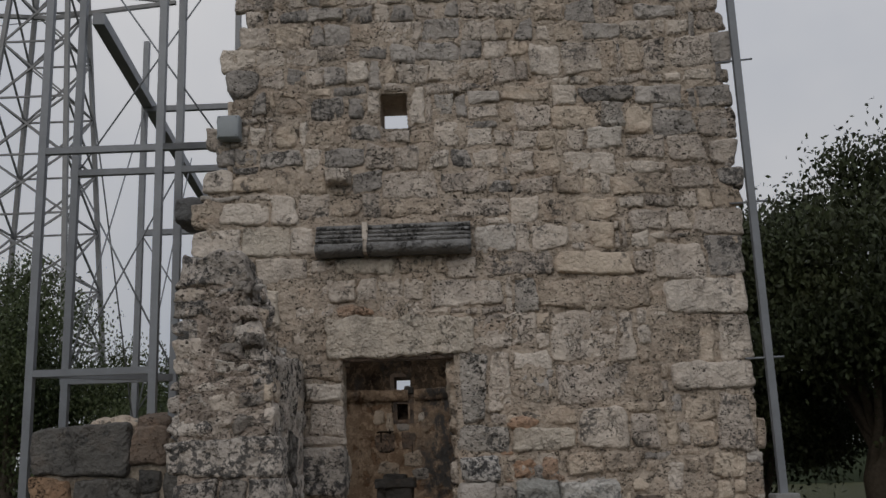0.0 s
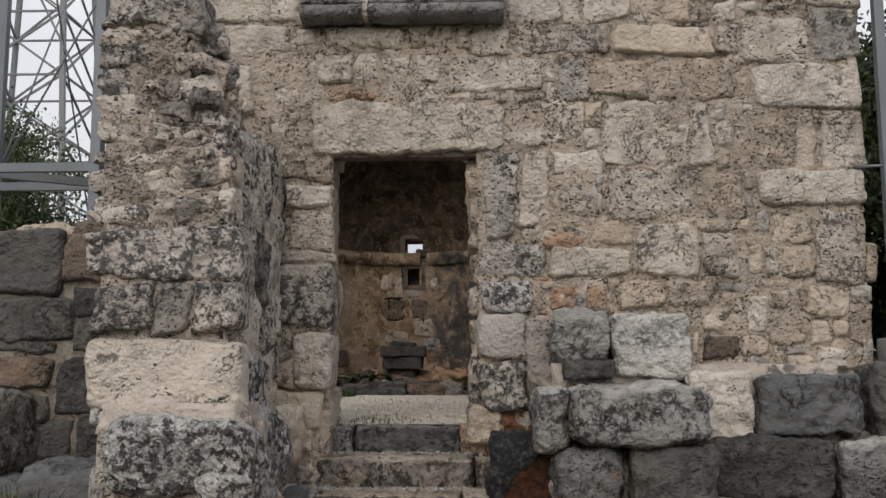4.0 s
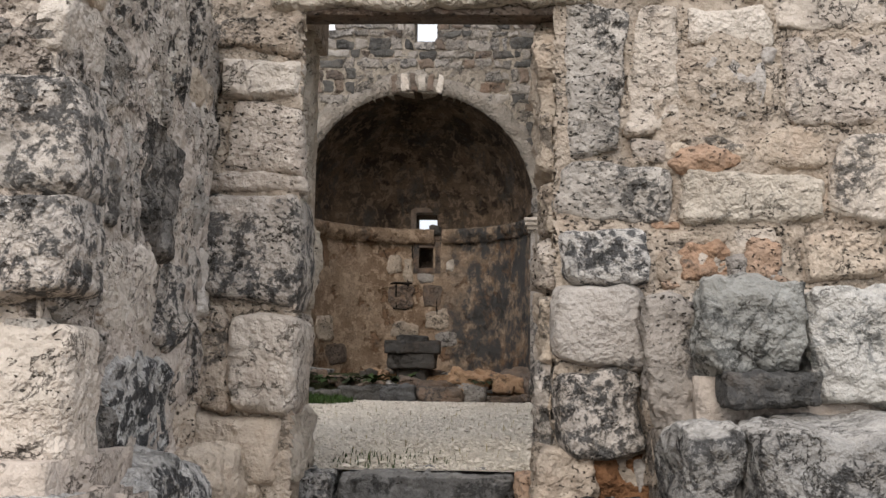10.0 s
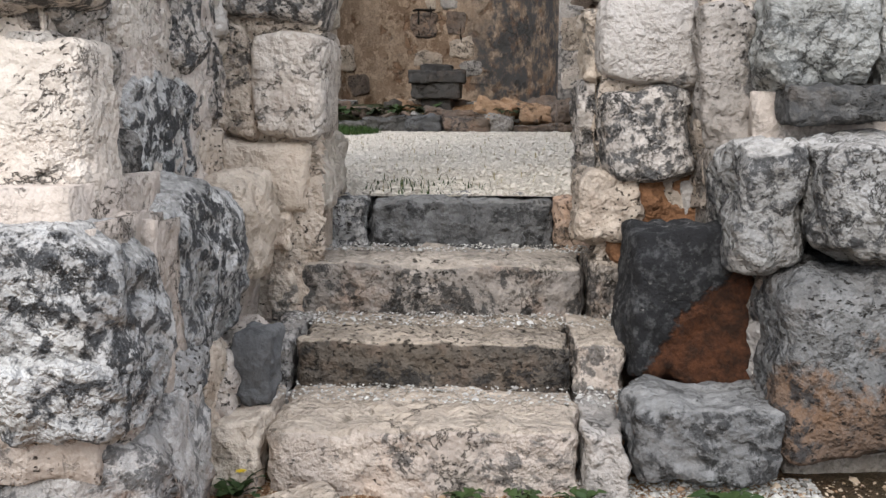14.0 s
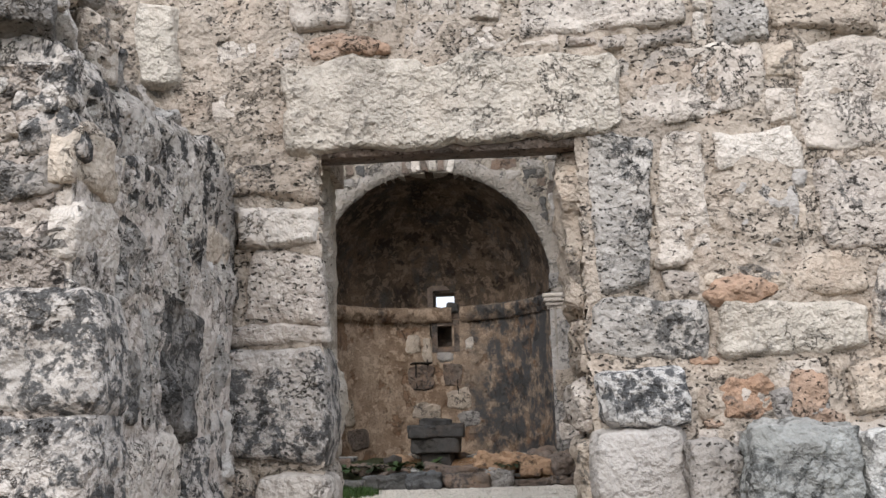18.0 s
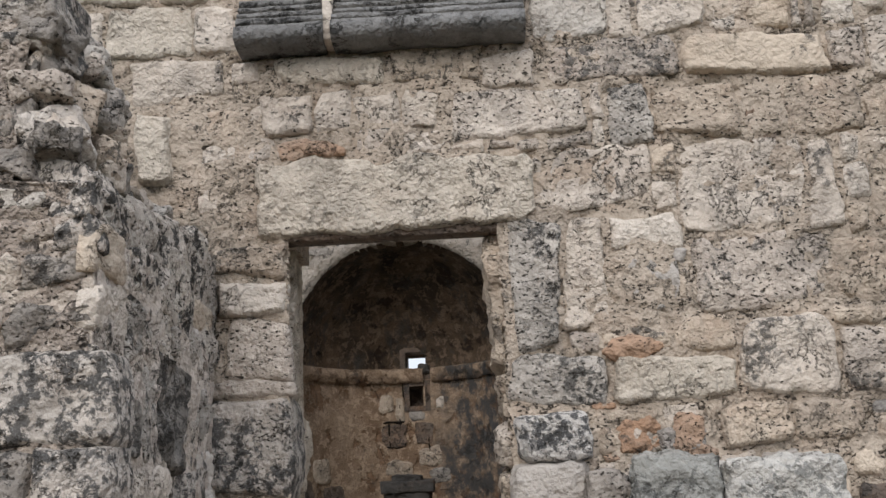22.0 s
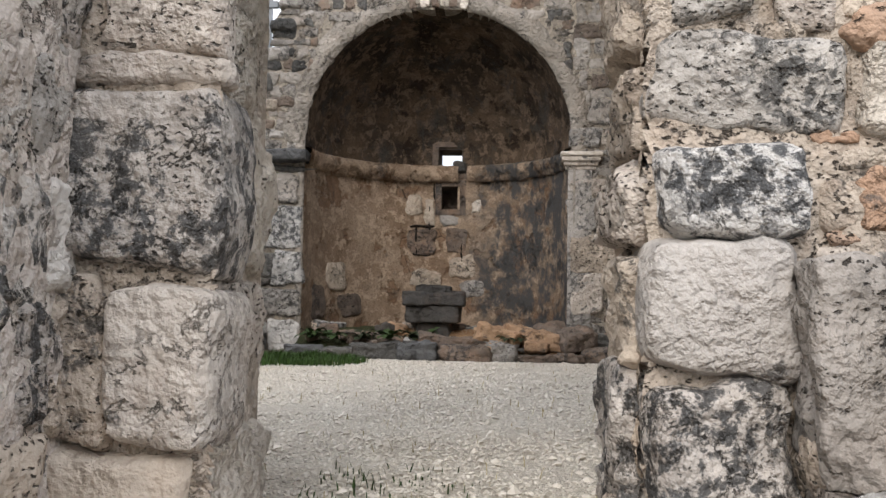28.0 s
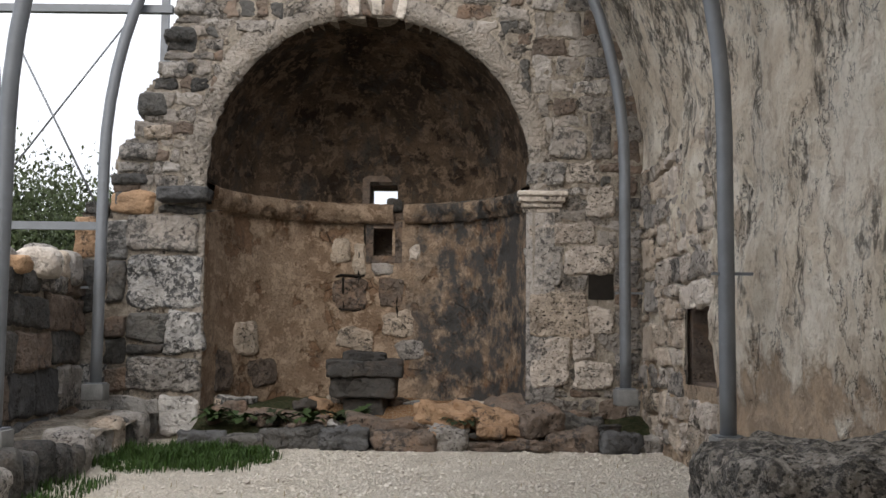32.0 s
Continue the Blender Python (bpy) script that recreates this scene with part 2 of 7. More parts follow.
STONE = {
    "w": limestone("pale_limestone", (0.64, 0.575, 0.505), (0.53, 0.465, 0.405), 0.16, 0.6, warm=0.12),
    "t": limestone("tan_limestone", (0.56, 0.475, 0.385), (0.44, 0.365, 0.295), 0.36, 0.65, warm=0.2),
    "p": limestone("pitted_limestone", (0.59, 0.52, 0.45), (0.45, 0.39, 0.34), 0.42, 0.95, warm=0.12),
    "g": limestone("grey_limestone", (0.45, 0.415, 0.38), (0.32, 0.298, 0.275), 0.56, 0.5, warm=0.06, crust=0.4),
    "d": limestone("dark_limestone", (0.15, 0.143, 0.132), (0.08, 0.078, 0.074), 0.66, 0.4, warm=0.08, crust=0.3),
    "k": limestone("black_marble", (0.15, 0.15, 0.15), (0.075, 0.075, 0.077), 0.5, 0.2, warm=0.0, relief=0.03, crust=0.35),
    "b": limestone("brown_limestone", (0.22, 0.17, 0.135), (0.15, 0.12, 0.10), 0.4, 0.5, warm=0.3, crust=0.3),
    "r": limestone("rusty_brickwork", (0.41, 0.255, 0.165), (0.44, 0.335, 0.26), 0.35, 0.7, warm=0.4, crust=0.45),
    "o": limestone("orange_limestone", (0.46, 0.30, 0.18), (0.36, 0.235, 0.15), 0.3, 0.3, warm=0.5, crust=0.35),
    "l": limestone("light_mottled_limestone", (0.57, 0.525, 0.475), (0.43, 0.395, 0.355), 0.42, 0.9, stark=0.85, warm=0.08, crust=0.45),
    "v": limestone("streaked_vault_stone", (0.62, 0.565, 0.51), (0.44, 0.395, 0.35), 0.74, 0.75, stark=0.93, warm=0.1, crust=0.5),
    "h": limestone("grey_stone_with_pale_top", (0.33, 0.32, 0.302), (0.19, 0.186, 0.178), 0.68, 0.4, (0.035, 0.035, 0.036), 0.05, 0.06, 0.45, stark=0.9, tread=(0.52, 0.495, 0.46)),
    "i": limestone("vault_stone_with_black_runs", (0.68, 0.61, 0.54), (0.50, 0.44, 0.385), 0.80, 0.8, (0.04, 0.038, 0.036), 0.12, 0.06, 0.5, stark=0.96, runs=(1.5, 1.5, 0.5)),
    "y": limestone("clean_pale_limestone", (0.62, 0.555, 0.475), (0.53, 0.467, 0.39), 0.08, 0.5, warm=0.1, crust=0.5, relief=0.07),
    "c": limestone("speckled_grey_marble", (0.23, 0.228, 0.225), (0.085, 0.084, 0.083), 0.72, 0.3, (0.03, 0.03, 0.03), 0.0, 0.05, 0.45, stark=0.9, tread=(0.27, 0.265, 0.255)),
    "z": limestone("dull_grey_rubble_stone", (0.37, 0.335, 0.30), (0.25, 0.228, 0.205), 0.5, 0.6, warm=0.08, crust=0.4),
    "n": limestone("sooty_altar_marble", (0.085, 0.078, 0.07), (0.05, 0.047, 0.044), 0.5, 0.3, warm=0.08, relief=0.03, crust=0.3),
    "q": limestone("rusty_earth_mortar", (0.32, 0.16, 0.08), (0.22, 0.11, 0.055), 0.2, 0.4, warm=0.4, crust=0.15),
    "a": limestone("smooth_ochre_limestone", (0.58, 0.42, 0.31), (0.50, 0.335, 0.225), 0.05, 0.15, warm=0.35, relief=0.025, crust=0.3),
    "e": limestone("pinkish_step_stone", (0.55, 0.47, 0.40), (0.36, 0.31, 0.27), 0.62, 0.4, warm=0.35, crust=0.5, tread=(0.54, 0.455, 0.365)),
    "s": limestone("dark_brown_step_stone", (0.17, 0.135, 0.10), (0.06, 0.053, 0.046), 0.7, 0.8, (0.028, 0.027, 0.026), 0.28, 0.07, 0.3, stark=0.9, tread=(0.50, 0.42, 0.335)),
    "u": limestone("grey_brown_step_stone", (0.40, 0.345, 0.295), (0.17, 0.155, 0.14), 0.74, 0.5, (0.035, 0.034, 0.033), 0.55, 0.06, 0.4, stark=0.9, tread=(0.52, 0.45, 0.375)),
    "f": limestone("lichened_stone_with_ochre_foot", (0.52, 0.495, 0.465), (0.34, 0.325, 0.31), 0.7, 0.4, warm=0.06, crust=0.6, foot=0.31),
    "j": limestone("grey_stone_with_rusty_foot", (0.22, 0.217, 0.21), (0.10, 0.098, 0.095), 0.72, 0.4, (0.035, 0.035, 0.036), 0.12, 0.06, 0.5, foot=0.66, stark=0.9),
    "m": limestone("mottled_lichen_limestone", (0.58, 0.555, 0.525), (0.38, 0.37, 0.355), 0.70, 0.5, warm=0.05, black=(0.045, 0.047, 0.05), relief=0.05, crust=0.6, stark=0.93),
}


def plaster(name, base, low, stain=0.4, relief=0.012, soot=(0.07, 0.065, 0.06), damp=None, flake=0.45):
    """Old lime mortar: smeared and flaking, with grey run-down stains, bare rusty patches and cracks."""
    m = Nodes(name)
    big, mid, fine = m.noise(1.3, 6, warp=0.5), m.noise(6, 8, 0.7, warp=0.4), m.noise(34, 6, 0.7)
    tone = m.mix(m.steps(big, 0.38, 0.62), base, low)
    tone = m.mix(m.math("MULTIPLY", m.steps(mid, 0.50, 0.57), 0.3 + 0.5 * flake), tone, tuple(min(0.8, c * 1.45 + 0.02) for c in base))
    patch = m.steps(m.noise(2.4, 7, 0.7), 0.55, 0.59)
    tone = m.mix(m.math("MULTIPLY", patch, flake), tone, (low[0] * 0.95, low[1] * 0.78, low[2] * 0.66))
    run = m.math("ADD", m.math("MULTIPLY", m.noise(2.0, 8, 0.72, (1.3, 1.3, 0.75), 0.8), 0.75), m.math("MULTIPLY", m.noise(11, 6, 0.75), 0.35))
    tone = m.mix(m.math("MULTIPLY", m.steps(run, 0.70 - 0.24 * stain, 0.80 - 0.22 * stain), 0.8), tone, soot)
    if damp is not None:
        split = m.n.new("ShaderNodeSeparateXYZ")
        m.l.new(m.place, split.inputs["Vector"])
        wet = m.math("ADD", split.outputs["X"], m.math("MULTIPLY", m.noise(1.3, 7, 0.68), 2.6))
        tone = m.mix(m.math("MULTIPLY", m.steps(wet, damp, damp + 0.5), m.steps(m.noise(3.2, 8, 0.72, (1, 1, 0.8)), 0.60, 0.46)), tone, (0.075, 0.075, 0.075))
    tone = m.mix(m.math("MULTIPLY", m.steps(fine, 0.5, 0.64), 0.5), tone, tuple(c * 0.35 for c in low))
    crack = m.steps(m.cells(1.7, feature="DISTANCE_TO_EDGE"), 0.012, 0.0)
    tone = m.mix(m.math("MULTIPLY", m.math("MULTIPLY", crack, patch), 0.8), tone, (0.04, 0.035, 0.03))
    height = m.math("ADD", m.math("ADD", mid, m.math("MULTIPLY", patch, -0.5)), m.math("MULTIPLY", fine, 0.45))
    return m.finish(tone, m.math("SUBTRACT", height, m.math("MULTIPLY", m.math("MULTIPLY", crack, patch), 0.5)), relief)


def crusted():
    """A broken block: rust-red inside, a black crust over its outer corner."""
    m = Nodes("black_crusted_rusty_stone")
    split = m.n.new("ShaderNodeSeparateXYZ")
    m.l.new(m.place, split.inputs["Vector"])
    lean = m.math("SUBTRACT", m.math("MULTIPLY", m.math("SUBTRACT", split.outputs["X"], 0.62), 2.1), m.math("MULTIPLY", m.math("SUBTRACT", split.outputs["Z"], 0.42), 1.5))
    edge = m.steps(m.math("ADD", lean, m.math("MULTIPLY", m.noise(5, 7, 0.7), 0.7)), 0.32, 0.37)
    rust = m.mix(m.steps(m.noise(13, 9, 0.78), 0.4, 0.6), (0.155, 0.06, 0.027), (0.045, 0.022, 0.013))
    shell = m.mix(m.steps(m.noise(22, 6, 0.7), 0.50, 0.62), (0.035, 0.035, 0.037), (0.12, 0.12, 0.12))
    shell = m.mix(m.math("MULTIPLY", m.steps(m.noise(13, 8, 0.75), 0.60, 0.68), 0.8), shell, (0.42, 0.40, 0.37))
    height = m.math("ADD", m.noise(7, 8, 0.7), m.math("MULTIPLY", edge, -0.25))
    return m.finish(m.mix(edge, shell, rust), height, 0.14)


STONE["M"] = limestone("black_boulder_with_white_patches", (0.60, 0.585, 0.56), (0.33, 0.325, 0.315), 0.78, 0.35, (0.028, 0.029, 0.031), 0.03, 0.07, 0.6, stark=0.95, tread=(0.55, 0.53, 0.50))
STONE["x"] = crusted()
STONE["D"] = limestone("dark_streaked_pier_stone", (0.34, 0.315, 0.285), (0.17, 0.158, 0.145), 0.78, 0.7, (0.04, 0.038, 0.036), 0.08, 0.07, 0.45, stark=0.9, runs=(1.5, 1.5, 0.5))
STONE["G"] = limestone("greenish_grey_block", (0.40, 0.40, 0.375), (0.28, 0.28, 0.262), 0.5, 0.3, (0.06, 0.062, 0.06), 0.02, 0.05, 0.35, tread=(0.40, 0.39, 0.36))
STONE["W"] = limestone("whitish_broken_limestone", (0.56, 0.54, 0.505), (0.42, 0.408, 0.382), 0.45, 0.25, (0.16, 0.165, 0.16), 0.04, 0.06, 0.6)
STONE["B"] = limestone("brown_grey_lichened_boulder", (0.46, 0.415, 0.355), (0.25, 0.225, 0.192), 0.78, 0.5, (0.04, 0.038, 0.036), 0.15, 0.06, 0.5, stark=0.9)
MORTAR = limestone("pinkish_lime_mortar", (0.52, 0.445, 0.37), (0.40, 0.338, 0.275), 0.25, 0.8, warm=0.18, relief=0.06, crust=0.35, loose=False)
GREY_MORTAR = limestone("lichened_rubble_mortar", (0.50, 0.432, 0.375), (0.35, 0.295, 0.25), 0.46, 0.95, (0.055, 0.05, 0.046), 0.1, 0.08, 0.55, loose=False, stark=0.85)
RUBBLE_MORTAR = limestone("grey_rubble_mortar", (0.35, 0.312, 0.27), (0.23, 0.203, 0.175), 0.5, 0.8, (0.05, 0.047, 0.043), 0.1, 0.07, 0.5, loose=False)
BED_MORTAR = limestone("pale_bedding_mortar", (0.52, 0.45, 0.39), (0.42, 0.36, 0.31), 0.2, 0.3, warm=0.08, relief=0.04, crust=0.4, loose=False)
PIER_MORTAR = limestone("pinkish_pier_mortar", (0.60, 0.53, 0.47), (0.46, 0.40, 0.35), 0.42, 0.9, (0.05, 0.047, 0.044), 0.1, 0.07, 0.5, loose=False, stark=0.9, runs=(1.4, 1.4, 0.6))
JAMB = limestone("worn_tan_jamb", (0.64, 0.545, 0.445), (0.50, 0.41, 0.32), 0.14, 0.9, warm=0.35, crust=0.35, loose=False)
DARK_MORTAR = plaster("earthy_mortar", (0.36, 0.315, 0.26), (0.26, 0.225, 0.185), 0.4, 0.05)
APSE_PLASTER = plaster("stained_apse_plaster", (0.345, 0.26, 0.188), (0.215, 0.145, 0.096), 0.34, 0.05, damp=0.6, flake=0.7)
# the half dome gets a much darker plaster than the wall below it
DOME_PLASTER = plaster("dark_dome_plaster", (0.145, 0.10, 0.065), (0.038, 0.029, 0.022), 0.58, 0.09, flake=0.9)


def streaked_wall():
    """Cream wall plaster: grey-black growth coming down from above in ragged patches, tan and rusty stains, bare rubble low down, cracks."""
    m = Nodes("streaked_cream_plaster")
    split = m.n.new("ShaderNodeSeparateXYZ")
    m.l.new(m.place, split.inputs["Vector"])
    mid, fine = m.noise(6, 8, 0.7, warp=0.3), m.noise(26, 6, 0.7)
    tone = m.mix(m.steps(m.noise(1.4, 8, 0.68, warp=0.4), 0.43, 0.57), (0.86, 0.79, 0.68), (0.72, 0.625, 0.50))
    tone = m.mix(m.math("MULTIPLY", m.steps(mid, 0.52, 0.57), 0.38), tone, (0.56, 0.45, 0.335))
    tone = m.mix(m.math("MULTIPLY", m.steps(m.noise(3.2, 9, 0.72, (1, 1, 0.7)), 0.56, 0.60), 0.5), tone, (0.42, 0.325, 0.235))
    bare = m.steps(m.math("ADD", split.outputs["Z"], m.math("MULTIPLY", m.noise(2.2, 8, 0.7), 2.6)), 3.55, 3.3)
    tone = m.mix(m.math("MULTIPLY", bare, 0.75), tone, m.mix(m.steps(mid, 0.42, 0.58), (0.50, 0.345, 0.22), (0.31, 0.21, 0.135)))
    tongue = m.math("ADD", m.noise(2.1, 7, 0.64, (1, 1, 0.42), 0.25), m.math("MULTIPLY", m.math("SUBTRACT", split.outputs["Z"], 4.2), 0.035))
    rag = m.steps(m.noise(11, 8, 0.76, (1, 1, 0.6), 0.3), 0.44, 0.53)
    tone = m.mix(m.math("MULTIPLY", m.math("MULTIPLY", m.steps(tongue, 0.52, 0.57), rag), 0.85), tone, (0.11, 0.098, 0.082))
    tone = m.mix(m.math("MULTIPLY", m.steps(fine, 0.54, 0.64), 0.3), tone, (0.20, 0.155, 0.11))
    crack = m.steps(m.math("ABSOLUTE", m.math("SUBTRACT", m.noise(2.0, 9, 0.72, (1, 1, 0.7)), 0.5), 0.0), 0.010, 0.003)
    crack = m.math("MULTIPLY", crack, m.steps(m.noise(1.3, 3), 0.47, 0.53))
    tone = m.mix(m.math("MULTIPLY", crack, 0.9), tone, (0.045, 0.037, 0.03))
    height = m.math("ADD", m.math("MULTIPLY", mid, 1.3), m.math("ADD", m.math("MULTIPLY", fine, 0.6), m.math("MULTIPLY", bare, -0.5)))
    return m.finish(tone, m.math("SUBTRACT", height, m.math("MULTIPLY", crack, 0.5)), 0.07)


WALL_PLASTER = streaked_wall()


def simple(name, colour, rough=0.5, metal=0.0, vary=0.25, scale=12.0, relief=0.0):
    m = Nodes(name, rough, metal)
    tone = m.mix(m.steps(m.noise(scale, 4), 0.35, 0.7), colour, tuple(c * (1 - vary) for c in colour))
    tone = m.mix(m.math("MULTIPLY", m.steps(m.noise(scale * 6, 3), 0.55, 0.75), vary), tone, tuple(min(0.85, c * 1.4) for c in colour))
    return m.finish(tone, m.noise(scale * 4, 4) if relief else None, relief)


STEEL = simple("grey_galvanised_steel", (0.20, 0.215, 0.235), 0.5, 0.3, 0.2, 3)
CONCRETE = simple("concrete_pad", (0.24, 0.24, 0.235), 0.9, 0, 0.25, 9, 0.01)
GREY_BOX = simple("grey_painted_metal", (0.30, 0.33, 0.35), 0.5, 0.0, 0.1, 4)
PYLON_STEEL = simple("pylon_steel", (0.22, 0.225, 0.23), 0.6, 0.3, 0.2, 2)
MIDRIB = simple("pale_leaf_midrib", (0.14, 0.165, 0.105), 0.7, 0, 0.2, 20)
BARK = simple("rough_bark", (0.11, 0.09, 0.07), 0.95, 0, 0.4, 14, 0.03)


def leafy(name, colour, scale=9.0):
    m = Nodes(name, 0.6)
    island = m.n.new("ShaderNodeNewGeometry").outputs["Random Per Island"]
    tone = m.mix(island, tuple(c * 0.5 for c in colour), tuple(c * 1.5 for c in colour))
    tone = m.mix(m.math("MULTIPLY", m.steps(m.noise(scale, 3), 0.4, 0.7), 0.4), tone, (colour[0] * 1.7, colour[1] * 1.35, colour[2]))
    return m.finish(tone)


OAK_LEAF = leafy("dark_oak_leaves", (0.034, 0.045, 0.02), 0.8)
GREEN_LEAF = leafy("green_oak_leaves", (0.048, 0.066, 0.028), 0.8)
GRASS = leafy("grass_blades", (0.034, 0.072, 0.015))
DRY_GRASS = leafy("dry_grass_stalks", (0.30, 0.265, 0.14))
WEED = leafy("green_weed_leaves", (0.038, 0.068, 0.022))
THISTLE = leafy("grey_green_thistle_leaves", (0.075, 0.095, 0.06))
YELLOW = simple("yellow_petals", (0.6, 0.42, 0.02), 0.6)


def gravelly(name, pale, deep, earth, scale=70.0, green=0.0):
    m = Nodes(name, 0.95)
    grain, cell = m.noise(scale * 2.2, 3, 0.7), m.cells(scale)
    tone = m.mix(m.steps(m.noise(scale * 0.6, 4, 0.7), 0.38, 0.62), pale, deep)
    tone = m.mix(m.math("MULTIPLY", m.steps(cell, 0.45, 0.8), 0.6), tone, tuple(c * 0.55 for c in deep))
    tone = m.mix(m.math("MULTIPLY", m.steps(m.noise(1.5, 5, 0.65), 0.4, 0.68), 0.6), tone, earth)
    if green:
        tone = m.mix(m.math("MULTIPLY", m.steps(m.noise(0.55, 6, 0.7), 0.42, 0.6), green), tone, (0.06, 0.075, 0.03))
    height = m.math("SUBTRACT", grain, m.math("MULTIPLY", cell, 1.2))
    return m.finish(tone, height, 0.02)


GRAVEL = gravelly("pale_gravel", (0.78, 0.725, 0.635), (0.60, 0.54, 0.455), (0.62, 0.555, 0.46), 55.0)


def ground_cover():
    """Reddish stony soil on the trodden strip before the door, thin grass away from it."""
    m = Nodes("stony_soil_and_grass", 0.95)
    grain, cell = m.noise(120, 4, 0.7), m.cells(48)
    soil = m.mix(m.steps(m.noise(24, 5, 0.72), 0.38, 0.62), (0.43, 0.26, 0.14), (0.28, 0.15, 0.072))
    soil = m.mix(m.math("MULTIPLY", m.steps(m.noise(3.5, 6, 0.7), 0.45, 0.65), 0.7), soil, (0.21, 0.105, 0.045))
    soil = m.mix(m.math("MULTIPLY", m.steps(m.noise(75, 3, 0.6), 0.56, 0.62), 0.7), soil, (0.60, 0.51, 0.40))
    turf = m.mix(m.steps(m.noise(16, 6, 0.7), 0.4, 0.62), (0.032, 0.046, 0.016), (0.085, 0.08, 0.038))
    split = m.n.new("ShaderNodeSeparateXYZ")
    m.l.new(m.place, split.inputs["Vector"])
    off = m.math("ABSOLUTE", m.math("SUBTRACT", split.outputs["X"], 0.1), 0.0)
    green = m.steps(m.math("ADD", off, m.math("MULTIPLY", m.noise(1.1, 5, 0.7), 1.6)), 2.0, 2.8)
    # Right side darkened: darker earth, plus the shade by the blocks put into colour.
    dark_soil_shade = m.math("ADD", m.math("MULTIPLY", m.math("SUBTRACT", split.outputs["X"], 0.75), 1.2), m.math("MULTIPLY", m.math("SUBTRACT", m.noise(2.4, 6, 0.7), 0.5), 2.2))
    soil = m.mix(m.math("MULTIPLY", m.steps(dark_soil_shade, 0.05, 0.5), 0.9), soil, m.mix(m.steps(m.noise(30, 5, 0.7), 0.42, 0.62), (0.05, 0.03, 0.016), (0.13, 0.08, 0.044)))
    height = m.math("SUBTRACT", grain, m.math("MULTIPLY", cell, 1.4))
    return m.finish(m.mix(green, soil, turf), height, 0.025)


GROUND = ground_cover()


def pebbly(name, dark, pale):
    m = Nodes(name, 0.9)
    island = m.n.new("ShaderNodeNewGeometry").outputs["Random Per Island"]
    return m.finish(m.mix(m.math("MULTIPLY", m.steps(m.noise(90, 3), 0.4, 0.65), 0.3), m.mix(island, dark, pale), dark))


PEBBLE = pebbly("pale_pebbles", (0.52, 0.475, 0.41), (0.78, 0.725, 0.645))
SOIL_CHIP = pebbly("beige_limestone_chips", (0.30, 0.21, 0.13), (0.62, 0.51, 0.39))
CHIP = pebbly("white_limestone_grit", (0.26, 0.25, 0.23), (0.66, 0.64, 0.60))
RED_PEBBLE = pebbly("reddish_pebbles", (0.17, 0.09, 0.042), (0.46, 0.31, 0.20))
HILL = simple("distant_woods", (0.05, 0.065, 0.04), 0.95, 0, 0.5, 0.3)


# ---- shapes ----
def mesh_of(name, bm, material, smooth=True):
    data = bpy.data.meshes.new(name)
    bm.normal_update()
    bm.to_mesh(data)
    bm.free()
    data.materials.append(material)
    for face in data.polygons:
        face.use_smooth = smooth
    return data


def part(name, bm, material, parent, label="", smooth=True):
    ob = new(name, mesh_of(name, bm, material, smooth))
    ob.parent = parent
    return tagged(ob, label)


def thing(name, label, category, group="", kind="", at=(0, 0, 0)):
    ob = new(name)
    ob.location = at
    return tagged(ob, label, category, group, kind)


def solid(name, bm, material, label, category="", group="", kind="", smooth=True):
    return tagged(new(name, mesh_of(name, bm, material, smooth)), label, category, group, kind)


def rough(p, scale, depth):
    return noise.fractal(p * scale, 1.0, 2.0, 4) * depth


